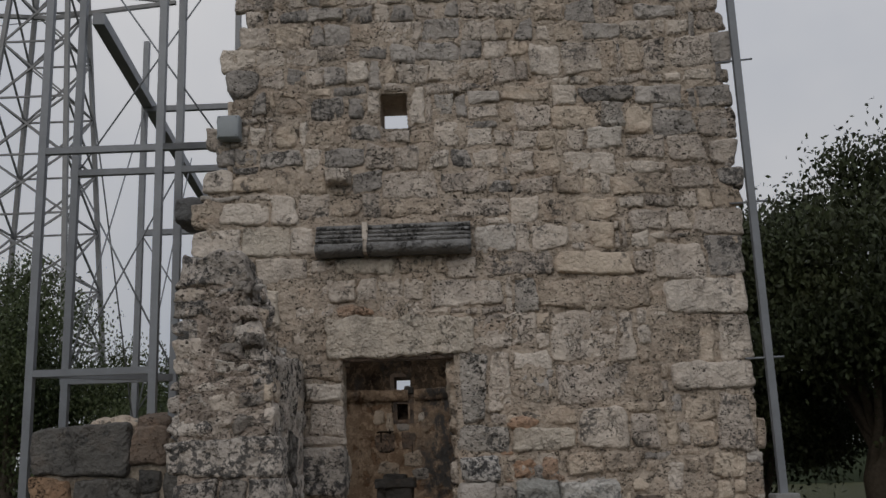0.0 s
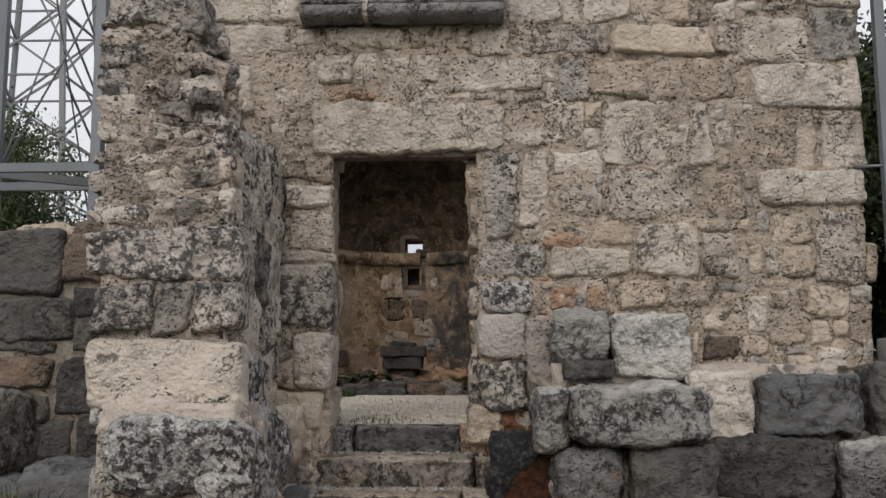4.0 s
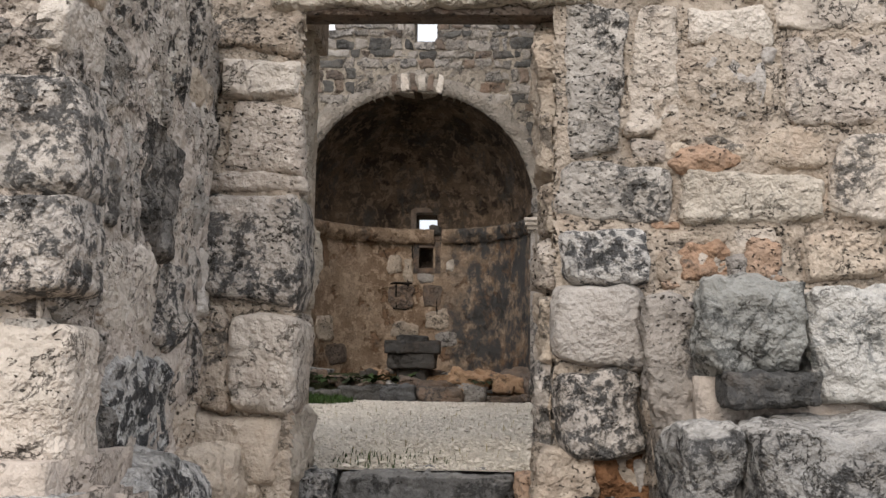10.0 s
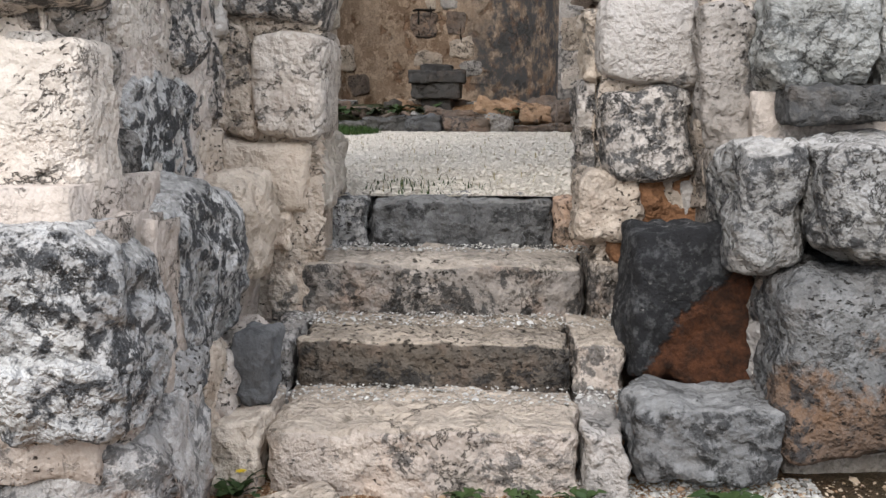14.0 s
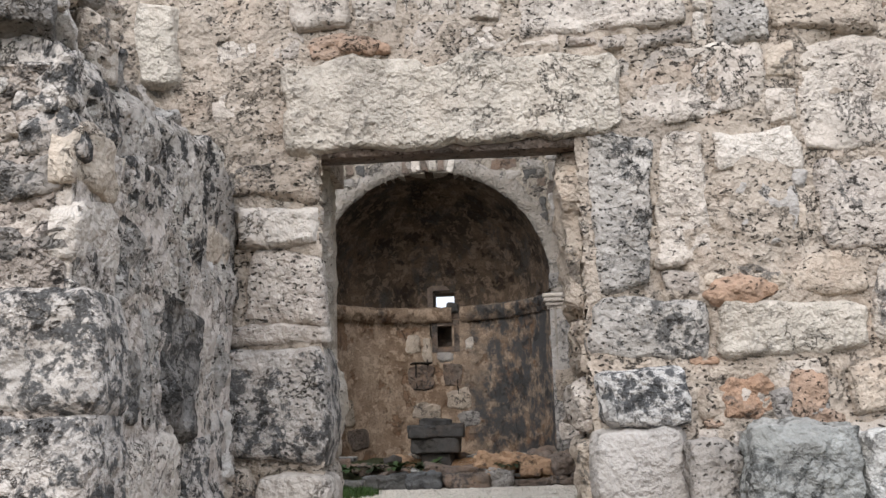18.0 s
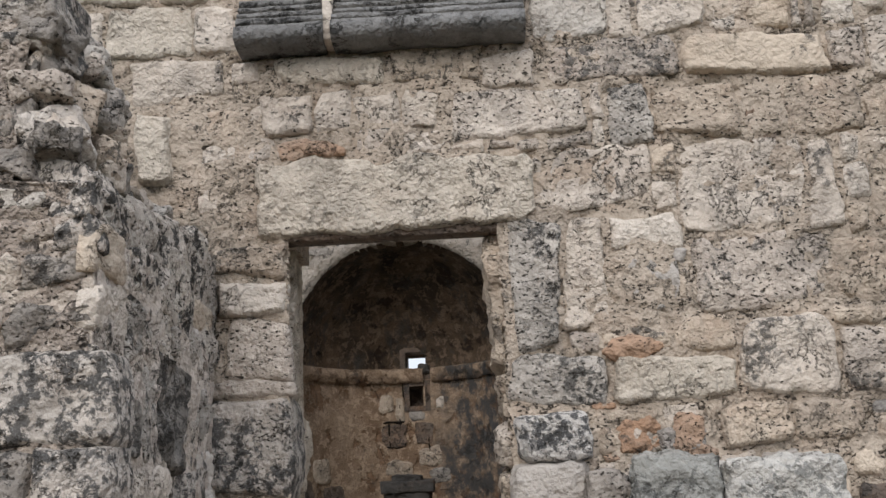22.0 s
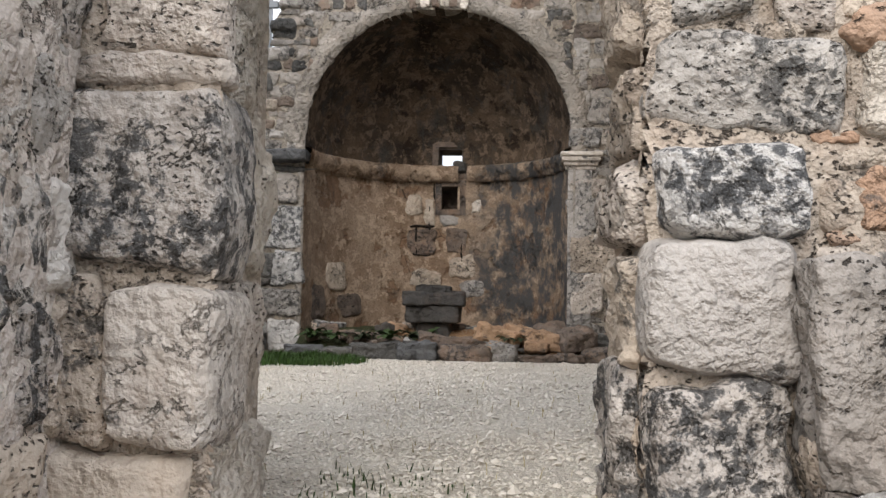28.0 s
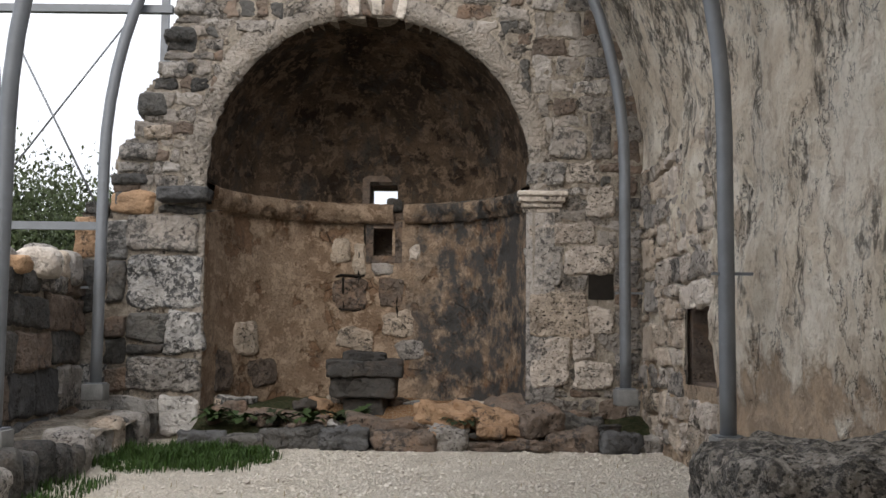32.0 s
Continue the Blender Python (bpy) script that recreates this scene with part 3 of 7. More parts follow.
def facing(w, h, bulge, back, seed, corner=9.0, wobble=0.02, relief=0.014, step=0.045):
    """One stone of a wall face in local x (along), z (up), with -y outward: a skewed, chipped, nearly flat front and sides that run back."""
    def marks(size):
        n = max(3, min(20, int(size / step)))
        rim = min(0.2, 0.036 / size)
        return [-1, -1 + rim] + [-1 + 2 * rim + (2 - 4 * rim) * k / n for k in range(n + 1)] + [1 - rim, 1]
    us, vs = marks(w), marks(h)
    nu, nv = len(us) - 1, len(vs) - 1
    bm, shift = bmesh.new(), Vector((seed * 3.7, seed * 1.3, seed * 7.1))
    rnd = random.Random(int(seed * 1000))
    skew = min(0.045, 0.13 * min(w, h))
    corners = [[Vector((rnd.uniform(-skew, skew), rnd.uniform(-skew, skew))) for _ in range(2)] for _ in range(2)]
    tilt = Vector((rnd.uniform(-0.018, 0.018), rnd.uniform(-0.012, 0.012)))
    grid = []
    for j in range(nv + 1):
        row = []
        for i in range(nu + 1):
            u, v = us[i], vs[j]
            far = max(abs(u), abs(v))
            pull = far / max(1e-6, (abs(u) ** corner + abs(v) ** corner) ** (1 / corner))
            s, t = (u + 1) / 2, (v + 1) / 2
            off = (corners[0][0] * (1 - s) + corners[0][1] * s) * (1 - t) + (corners[1][0] * (1 - s) + corners[1][1] * s) * t
            p = Vector((u * pull * w / 2 + off.x, 0, v * pull * h / 2 + off.y))
            q = p + shift
            p.x += rough(q, 5.0, wobble) * far * 1.5
            p.z += rough(q + Vector((9, 0, 0)), 5.0, wobble) * far * 1.5
            inset = min((1 - abs(u)) * w, (1 - abs(v)) * h) / 2
            chip = max(0.0, 1 - inset / (0.022 + 0.03 * max(0.0, noise.noise(q * 6.0))))
            p.y = -bulge * (1 - chip**1.6) - (u * tilt.x + v * tilt.y) * min(1, bulge * 40)
            p.y += rough(q + Vector((0, 5, 0)), 5.0, relief) + rough(q, 14.0, relief * 0.8)
            row.append(bm.verts.new(p))
        grid.append(row)
    for a, b in zip(grid, grid[1:]):
        for i in range(nu):
            bm.faces.new((a[i], a[i + 1], b[i + 1], b[i]))
    ring = grid[0][:-1] + [row[-1] for row in grid[:-1]] + grid[-1][:0:-1] + [row[0] for row in grid[:0:-1]]
    rear = [bm.verts.new((v.co.x, back, v.co.z)) for v in ring]
    for i in range(len(ring)):
        k = (i + 1) % len(ring)
        bm.faces.new((ring[k], ring[i], rear[i], rear[k]))
    return bm


def rock(sx, sy, sz, seed, corner=5.0, wobble=0.06, relief=0.02, n=9, taper=0.0):
    """A loose block or boulder, its base at z = 0: a rounded box with uneven faces."""
    bm = bmesh.new()
    bmesh.ops.create_cube(bm, size=2)
    bmesh.ops.subdivide_edges(bm, edges=bm.edges[:], cuts=n - 1, use_grid_fill=True)
    shift = Vector((seed * 5.3, seed * 2.9, seed * 4.1))
    size = Vector((sx / 2, sy / 2, sz / 2))
    for v in bm.verts:
        c = v.co.copy()
        far = max(abs(c.x), abs(c.y), abs(c.z))
        pull = far / (abs(c.x) ** corner + abs(c.y) ** corner + abs(c.z) ** corner) ** (1 / corner)
        p = Vector(a * b * pull for a, b in zip(c, size))
        way = Vector(a / b for a, b in zip(p, size)).normalized()
        q = p + shift
        p += way * (rough(q, 2.2, wobble) + rough(q * 1.3, 9.0, relief) - abs(noise.noise(q * 4.5)) * relief * 1.5)
        p.x, p.y = p.x * (1 - taper * c.z * 0.5), p.y * (1 - taper * c.z * 0.5)
        v.co = p + Vector((0, 0, sz / 2))
    return bm


def box(x0, x1, y0, y1, z0, z1, bevel=0.0):
    bm = bmesh.new()
    bmesh.ops.create_cube(bm, size=1)
    for v in bm.verts:
        v.co = Vector(((x0 + x1) / 2 + v.co.x * (x1 - x0), (y0 + y1) / 2 + v.co.y * (y1 - y0), (z0 + z1) / 2 + v.co.z * (z1 - z0)))
    if bevel:
        bmesh.ops.bevel(bm, geom=bm.edges[:], offset=bevel, segments=2, profile=0.5, affect="EDGES")
    return bm


def tube(points, radius, sides=8, square=False):
    """A bar along points, round or square."""
    bm, rings = bmesh.new(), []
    points = [Vector(p) for p in points]
    for i, p in enumerate(points):
        ahead = (points[min(i + 1, len(points) - 1)] - points[max(i - 1, 0)]).normalized()
        side = ahead.cross(Vector((0, 1, 0.02)) if abs(ahead.y) < 0.9 else Vector((0, 0, 1))).normalized()
        up = side.cross(ahead).normalized()
        count = 4 if square else sides
        turn = math.pi / 4 if square else 0
        size = radius * (math.sqrt(2) if square else 1)
        rings.append([bm.verts.new(p + side * math.cos(turn + 2 * math.pi * k / count) * size + up * math.sin(turn + 2 * math.pi * k / count) * size) for k in range(count)])
    for a, b in zip(rings, rings[1:]):
        for k in range(len(a)):
            bm.faces.new((a[k], a[(k + 1) % len(a)], b[(k + 1) % len(a)], b[k]))
    bm.faces.new(rings[0][::-1])
    bm.faces.new(rings[-1])
    bmesh.ops.recalc_face_normals(bm, faces=bm.faces[:])
    return bm


def lumpy(x0, x1, y0, y1, z0, z1, depth=0.05, step=0.09):
    """A mass of mortar and rubble filling these bounds, uneven all over."""
    bm = box(x0, x1, y0, y1, z0, z1)
    for axis, size in enumerate((x1 - x0, y1 - y0, z1 - z0)):
        cuts = max(1, int(size / step))
        low = (x0, y0, z0)[axis]
        for k in range(1, cuts + 1):
            at, way = Vector((0, 0, 0)), Vector((0, 0, 0))
            at[axis], way[axis] = low + size * k / (cuts + 1), 1
            bmesh.ops.bisect_plane(bm, geom=bm.verts[:] + bm.edges[:] + bm.faces[:], plane_co=at, plane_no=way)
    middle = Vector(((x0 + x1) / 2, (y0 + y1) / 2, (z0 + z1) / 2))
    for v in bm.verts:
        q = v.co.copy()
        away = (q - middle).normalized()
        v.co = q + away * (rough(q, 2.5, depth) + rough(q, 8.0, depth * 0.4)) - away * depth * 0.5
    return bm


def skin(span, z0, z1, at, holes=(), out=0.011, smears=(), step=0.022, depth=0.016, skip=None):
    """A thin uneven coat of mortar on a wall face. span(z): its two ends; smears: (x, z, half width, half height, thickness)."""
    verts, faces = [], []
    nz = int((z1 - z0) / step)
    nx = int(max(b - a for a, b in (span(z0), span((z0 + z1) / 2), span(z1))) / step)
    for j in range(nz + 1):
        z = z0 + (z1 - z0) * j / nz
        left, right = span(z)
        for i in range(nx + 1):
            x = left + (right - left) * i / nx
            p = at(x, z)
            q = p.translation
            y = out + rough(q, 2.6, depth) + rough(q + Vector((3, 3, 3)), 10.0, depth * 0.6)
            for cx, cz, rx, rz, thick in smears:
                y += thick * max(0.0, 1 - ((x - cx) / rx) ** 2 - ((z - cz) / rz) ** 2)
            y -= 0.02 * max(0.0, noise.noise(q * 6.0 + Vector((0, 0, 9))) - 0.36) * 5
            crack = abs(noise.noise(q * 3.1 + Vector((4, 0, 2))) + 0.35 * noise.noise(q * 9.0))
            y -= 0.035 * max(0.0, 1 - crack / 0.07) * max(0.0, min(1.0, noise.noise(q * 1.3) * 3 + 0.5))
            verts.append(p @ Vector((0, -y, 0)))
    for j in range(nz):
        z = z0 + (z1 - z0) * (j + 0.5) / nz
        left, right = span(z)
        for i in range(nx):
            x = left + (right - left) * (i + 0.5) / nx
            if not any(a < x < b and c < z < d for a, b, c, d in holes) and not (skip and skip(x, z)):
                k = j * (nx + 1) + i
                faces.append((k, k + 1, k + nx + 2, k + nx + 1))
    data = bpy.data.meshes.new("skin")
    data.from_pydata(verts, [], faces)
    bm = bmesh.new()
    bm.from_mesh(data)
    bpy.data.meshes.remove(data)
    return bm


def join(*pieces):
    bm = bmesh.new()
    for piece in pieces:
        data = bpy.data.meshes.new("join")
        piece.to_mesh(data)
        piece.free()
        bm.from_mesh(data)
        bpy.data.meshes.remove(data)
    return bm


SEED = [1]


def seed():
    SEED[0] += 1
    return SEED[0] * 0.617


def lay(wall, stones, at, **how):
    """Puts stones (x0, x1, z0, z1, kind) down for a wall's face; raise_face() builds them."""
    for x0, x1, z0, z1, kind in stones:
        PLACED.setdefault(wall.name, []).append((x0, x1, z0, z1))
        LAID.append([x0, x1, z0, z1, kind, how])


def raise_face(wall, at, grow=0.07, keep=(), bounds=(-99, 99, -99, 99), joint=0.016, singles=999, near=(0, 0)):
    """Widens each stone into the free joints round it, builds all that were laid, and clears the list. at(x, z): a place on the face as a pose."""
    blocked = [list(k) for k in keep]
    for _ in range(int(grow / 0.01)):
        for a in LAID:
            for side, d in ((0, -0.01), (1, 0.01), (2, -0.01), (3, 0.01)):
                old = a[side]
                a[side] = old + d
                out = a[0] < bounds[0] or a[1] > bounds[1] or a[2] < bounds[2] or a[3] > bounds[3]
                if out or any(b is not a and b[0] < a[1] and b[1] > a[0] and b[2] < a[3] and b[3] > a[2] for b in LAID) or any(b[0] < a[1] and b[1] > a[0] and b[2] < a[3] and b[3] > a[2] for b in blocked):
                    a[side] = old
    LAID.sort(key=lambda a: math.hypot((a[0] + a[1]) / 2 - near[0], (a[2] + a[3]) / 2 - near[1]))
    rest = {}
    for count, (x0, x1, z0, z1, kind, how) in enumerate(LAID):
        k = seed()
        out = how.get("depth", 0.02) * (0.5 + 0.9 * ((k * 7.3) % 1.0)) + 0.004
        bm = facing(x1 - x0 - joint, z1 - z0 - joint, out, how.get("back", 0.06), k, 1.6 * how.get("corner", 9.0) * (0.8 + 0.5 * ((k * 3.1) % 1)), how.get("wobble", 0.02), how.get("relief", 0.014))
        if count >= singles:
            bm.transform(at((x0 + x1) / 2, (z0 + z1) / 2))
            rest.setdefault(kind, []).append(bm)
            continue
        ob = new("stone", mesh_of("stone", bm, STONE[kind]))
        ob.parent = wall
        ob.matrix_basis = at((x0 + x1) / 2, (z0 + z1) / 2)
    for kind, pieces in rest.items():
        tagged(part("far_stones", join(*pieces), STONE[kind], wall), kind="stuff")
    LAID.clear()
    PLACED[wall.name] = []


LAID = []
PLACED = {}


def fill(wall, x0, x1, z0, z1, at, kinds, high=(0.2, 0.3), wide=(0.18, 0.5), holes=(), edge=None, **how):
    """Coursed stones where none lies yet; kinds: a string to draw from."""
    rnd = random.Random(int(x0 * 100 + z0 * 1000) + 7)
    z = z0
    while z < z1 - 0.08:
        h = min(rnd.uniform(*high), z1 - z)
        left, right = (x0, x1) if edge is None else edge(z + h / 2)
        x = left
        while x < right - 0.06:
            w = min(rnd.uniform(*wide), right - x)
            low, top = z + rnd.uniform(-0.02, 0.02), z + h + rnd.uniform(-0.02, 0.02)
            a, b = x, x + w
            for p0, p1, q0, q1 in PLACED.get(wall.name, []) + list(holes):
                if p0 < b and p1 > a and q0 < top and q1 > low:
                    dx, dz = min(b - p0, p1 - a), min(top - q0, q1 - low)
                    if dz <= dx and dz < 0.6 * (top - low):
                        if q0 > low:
                            top = q0
                        else:
                            low = q1
                    elif p0 > a + 0.001 and b - p0 < p1 - a:
                        b = p0
                    else:
                        a = p1
                if b - a < 0.07 or top - low < 0.07:
                    break
            if b - a > 0.08 and top - low > 0.08:
                lay(wall, [(a, b, low, top, rnd.choice(kinds))], at, **how)
            x += w
        z += h


# ---- the west front: wall core, door and window openings ----
FACE, BACK = 11.265, 12.0
DOOR_L, DOOR_R, DOOR_TOP, SILL = -0.68, 0.56, 3.40, 1.06
WIN = (-0.21, 0.11, 6.06, 6.50)


def left_edge(z):
    """The broken left end of the west front, by height."""
    return -2.35 + max(0.0, z - 4.5) * 0.17 + 0.12 * math.sin(z * 7.0)


core = [box(-2.4, DOOR_L - 0.05, FACE + 0.045, BACK, -0.3, DOOR_TOP), box(DOOR_R + 0.05, 3.78, FACE + 0.045, BACK, -0.3, DOOR_TOP), box(-2.3, DOOR_L, FACE + 0.045, BACK, DOOR_TOP, 4.6), box(DOOR_R, 3.78, FACE + 0.045, BACK, DOOR_TOP, 4.6), box(DOOR_L, DOOR_R, FACE + 0.045, FACE + 0.14, DOOR_TOP + 0.02, 4.6), box(DOOR_L, DOOR_R, FACE + 0.14, BACK, 4.15, 4.6)]
core += [box(left_edge(z + 0.2) + 0.12, 3.78, FACE + 0.045, BACK, z, z + 0.4) for z in (4.6, 5.0)]
core += [box(left_edge(5.6) + 0.12, 3.78, FACE + 0.045, BACK, 5.4, WIN[2])]
core += [box(left_edge(6.2) + 0.12, WIN[0], FACE + 0.045, BACK, WIN[2], WIN[3]), box(WIN[1], 3.78, FACE + 0.045, BACK, WIN[2], WIN[3])]
core += [box(left_edge(z + 0.25) + 0.12, 3.78, FACE + 0.045, BACK, z, z + 0.55) for z in (WIN[3], WIN[3] + 0.55, WIN[3] + 1.1, WIN[3] + 1.65, WIN[3] + 2.2)]
wall_west = solid("wall_west", join(*core), MORTAR, "tall ruined limestone front wall with lime mortar joints", "wall", kind="structure", smooth=False)


def on_front(x, z):
    return pose(x, FACE, z)


# stones that can be told apart, as left, right, bottom, top, kind: first those smeared over, then those of even set, then the proud ones
lay(wall_west, [(0.77, 1.46, 3.48, 3.85, "p"), (1.63, 2.37, 3.29, 3.83, "p"), (2.4, 2.57, 3.29, 3.78, "p"), (1.65, 2.45, 2.84, 3.26, "p"), (1.21, 1.56, 2.83, 3.2, "g"), (0.93, 1.19, 2.82, 3.4, "p"), (2.46, 2.8, 2.84, 3.24, "t")], on_front, depth=0.012, relief=0.022, corner=4)
lay(wall_west, [(-1.05, -0.81, 4.35, 4.55, "w"), (-0.74, -0.08, 4.34, 4.55, "y"), (-0.04, 0.35, 4.3, 4.57, "t"), (0.36, 0.51, 4.32, 4.53, "t"), (0.55, 0.85, 4.29, 4.51, "p"), (0.87, 1.7, 4.28, 4.52, "p"), (-0.82, -0.53, 4.09, 4.3, "p"), (-0.46, -0.32, 4.07, 4.28, "w"), (-0.25, 0, 4.08, 4.28, "p"), (1.24, 1.49, 3.89, 4.2, "l"), (1.53, 1.85, 2.63, 2.79, "t"), (0.55, 1.17, 2.34, 2.64, "l"), (2.13, 2.55, 2.09, 2.3, "t"), (1.48, 1.89, 4.54, 4.85, "p")], on_front, depth=0.022, corner=6)
lay(wall_west, [(1.94, 2.09, 4.54, 4.81, "w"), (2.13, 2.4, 4.54, 4.83, "t"), (2.56, 3.02, 4.73, 5, "p"), (3.05, 3.28, 4.71, 4.98, "p"), (3.3, 3.84, 4.7, 4.98, "p"), (2.82, 3.4, 4.2, 4.61, "p"), (3.42, 3.81, 4.18, 4.64, "g"), (3.22, 3.4, 3.25, 3.65, "t"), (3.43, 3.8, 3.25, 3.7, "p"), (3.02, 3.33, 2.61, 2.86, "t"), (3.1, 3.36, 2.33, 2.6, "t"), (2.75, 2.93, 1.9, 2.2, "w"), (2.97, 3.16, 2.07, 2.23, "t"), (3.19, 3.28, 2.05, 2.23, "t")], on_front, depth=0.022, corner=6)
lay(wall_west, [(3.3, 3.63, 1.98, 2.26, "t"), (2.95, 3.26, 1.79, 2.02, "t"), (3.28, 3.46, 1.79, 1.97, "t"), (3.63, 3.77, 1.79, 2.12, "t"), (2.97, 3.08, 1.6, 1.75, "t"), (3.62, 3.77, 1.56, 1.75, "t"), (-1.75, -1.52, 6.3, 6.58, "g"), (-1.43, -1.12, 6.28, 6.48, "t"), (-1, -0.61, 6.22, 6.49, "g"), (-0.57, -0.39, 6.25, 6.46, "g"), (-0.36, -0.2, 6.23, 6.54, "w"), (0.19, 0.32, 6.1, 6.52, "w"), (0.4, 0.66, 6.23, 6.47, "l"), (0.82, 1.18, 6.33, 6.51, "g")], on_front, depth=0.022, corner=6)
lay(wall_west, [(-1.75, -1.53, 5.91, 6.17, "w"), (-1.45, -1.17, 5.92, 6.13, "t"), (-1.15, -1.06, 5.91, 6.16, "w"), (-1.04, -0.61, 5.92, 6.16, "t"), (-0.57, -0.18, 5.94, 6.14, "g"), (-0.15, 0.12, 5.89, 6.06, "w"), (0.17, 0.4, 5.86, 6.06, "t"), (0.43, 0.74, 5.87, 6.16, "p"), (0.78, 1.11, 5.85, 6.03, "w"), (-1.64, -1.12, 5.64, 5.84, "g"), (-1.1, -0.91, 5.63, 5.85, "w"), (-0.86, -0.42, 5.64, 5.82, "g"), (-0.4, -0.08, 5.57, 5.87, "p"), (-0.05, 0.26, 5.58, 5.85, "p")], on_front, depth=0.022, corner=6)
lay(wall_west, [(0.3, 0.54, 5.56, 5.8, "w"), (0.62, 0.81, 5.57, 5.76, "g"), (0.85, 1.16, 5.55, 5.78, "p"), (-2.22, -1.95, 5.34, 5.59, "w"), (-1.92, -1.44, 5.35, 5.56, "t"), (-1.41, -1.18, 5.35, 5.59, "t"), (-1.15, -0.86, 5.36, 5.55, "t"), (-0.54, -0.22, 5.36, 5.52, "g"), (-0.15, 0.42, 5.27, 5.54, "p"), (0.48, 1, 5.26, 5.54, "p"), (-2.05, -1.5, 4.96, 5.26, "w"), (-1.48, -1.21, 4.95, 5.29, "w"), (-1.13, -0.78, 5.01, 5.3, "p"), (-0.74, -0.47, 5.05, 5.28, "t")], on_front, depth=0.022, corner=6)
lay(wall_west, [(-0.44, -0.23, 4.99, 5.29, "p"), (-0.2, 0.47, 5, 5.23, "t"), (0.5, 1.24, 4.96, 5.22, "p"), (-2.33, -1.84, 4.62, 4.94, "w"), (-1.82, -1.27, 4.62, 4.93, "y"), (-1.24, -0.98, 4.62, 4.9, "w"), (0.86, 1.28, 4.57, 4.87, "l"), (1.31, 1.47, 4.57, 4.85, "p"), (1.26, 1.56, 4.9, 5.18, "p"), (1.21, 1.78, 6.32, 6.54, "t"), (2.11, 2.73, 6.3, 6.52, "g"), (2.76, 3.32, 6.25, 6.51, "g"), (3.47, 3.86, 6.22, 6.5, "g"), (1.8, 2.09, 6.31, 6.52, "p")], on_front, depth=0.022, corner=6)
lay(wall_west, [(1.33, 1.76, 6.02, 6.27, "p"), (1.78, 2.34, 6.01, 6.26, "t"), (2.36, 2.62, 6, 6.28, "l"), (2.65, 2.95, 5.95, 6.22, "t"), (3, 3.42, 5.87, 6.17, "g"), (3.46, 3.86, 5.87, 6.16, "p"), (1.11, 1.3, 5.78, 5.95, "p"), (1.33, 1.59, 5.76, 5.96, "p"), (1.64, 1.92, 5.75, 5.97, "t"), (1.94, 2.14, 5.73, 5.96, "p"), (2.16, 2.58, 5.74, 5.98, "l"), (2.6, 3.05, 5.59, 5.83, "p"), (3.09, 3.53, 5.53, 5.81, "p"), (3.56, 3.91, 5.51, 5.81, "p")], on_front, depth=0.022, corner=6)
lay(wall_west, [(1.58, 1.86, 5.44, 5.73, "t"), (1.88, 2.51, 5.43, 5.7, "w"), (1.26, 1.55, 5.48, 5.73, "p"), (2.53, 3.04, 5.42, 5.55, "p"), (3.07, 3.54, 5.21, 5.49, "p"), (1.32, 1.73, 5.22, 5.42, "p"), (2.08, 2.29, 5.21, 5.4, "t"), (2.42, 2.98, 5.17, 5.38, "t"), (1.59, 1.92, 4.89, 5.12, "t"), (1.95, 2.47, 4.88, 5.16, "t"), (2.48, 2.56, 4.55, 4.83, "p"), (1.03, 1.29, 5.23, 5.43, "g")], on_front, depth=0.022, corner=6)
lay(wall_west, [(1.74, 2.59, 4.26, 4.54, "t"), (0.3, 1.15, 3.95, 4.24, "w"), (1.53, 2.03, 3.86, 4.21, "t"), (2.26, 2.74, 3.85, 4.21, "t"), (0.56, 0.92, 2.65, 3.46, "l"), (1.89, 2.39, 2.34, 2.78, "p"), (2.42, 2.79, 2.3, 2.71, "p"), (1.19, 1.85, 2.33, 2.6, "y"), (1.72, 2.09, 2.08, 2.33, "t"), (2.4, 2.73, 1.64, 1.87, "b"), (2.92, 3.81, 3.74, 4.14, "w"), (2.94, 3.8, 2.91, 3.21, "w"), (3.37, 3.76, 2.29, 2.88, "p"), (3.35, 3.59, 1.56, 1.76, "w")], on_front, depth=0.045, corner=5)
lay(wall_west, [(3.58, 3.91, 5.19, 5.48, "g"), (1.76, 2.06, 5.21, 5.41, "t")], on_front, depth=0.045, corner=5)
lay(wall_west, [(2.72, 3.2, 3.24, 3.74, "t")], on_front, depth=0.02, corner=3.2)
lay(wall_west, [(-0.83, -0.58, 5.39, 5.58, "w")], on_front, depth=0.12, corner=4, back=0.3)
# the door's right jamb below, and its left jamb
lay(wall_west, [(0.56, 1.05, 2.03, 2.29, "m"), (0.56, 1.02, 1.66, 2.02, "g"), (0.57, 0.95, 1.26, 1.65, "v")], on_front, depth=0.10, corner=4, back=0.3)
lay(wall_west, [(-1.15, -0.68, 3.17, 3.38, "t"), (-1.1, -0.67, 2.92, 3.16, "w"), (-1.04, -0.67, 2.57, 2.91, "w"), (-1.1, -0.65, 2.45, 2.57, "w")], on_front, depth=0.05, corner=9)
lay(wall_west, [(-1.19, -0.66, 1.91, 2.45, "v"), (-0.97, -0.64, 1.40, 1.9, "w"), (-1.17, -0.98, 1.45, 1.89, "t"), (-1.14, -0.71, 1.12, 1.40, "t")], on_front, depth=0.08, corner=5, back=0.3)
part("lintel_soffit", lumpy(DOOR_L - 0.04, DOOR_R + 0.04, FACE + 0.005, FACE + 0.15, DOOR_TOP - 0.02, DOOR_TOP + 0.04, 0.012), STONE["b"], wall_west, "rust-brown underside of the lintel")
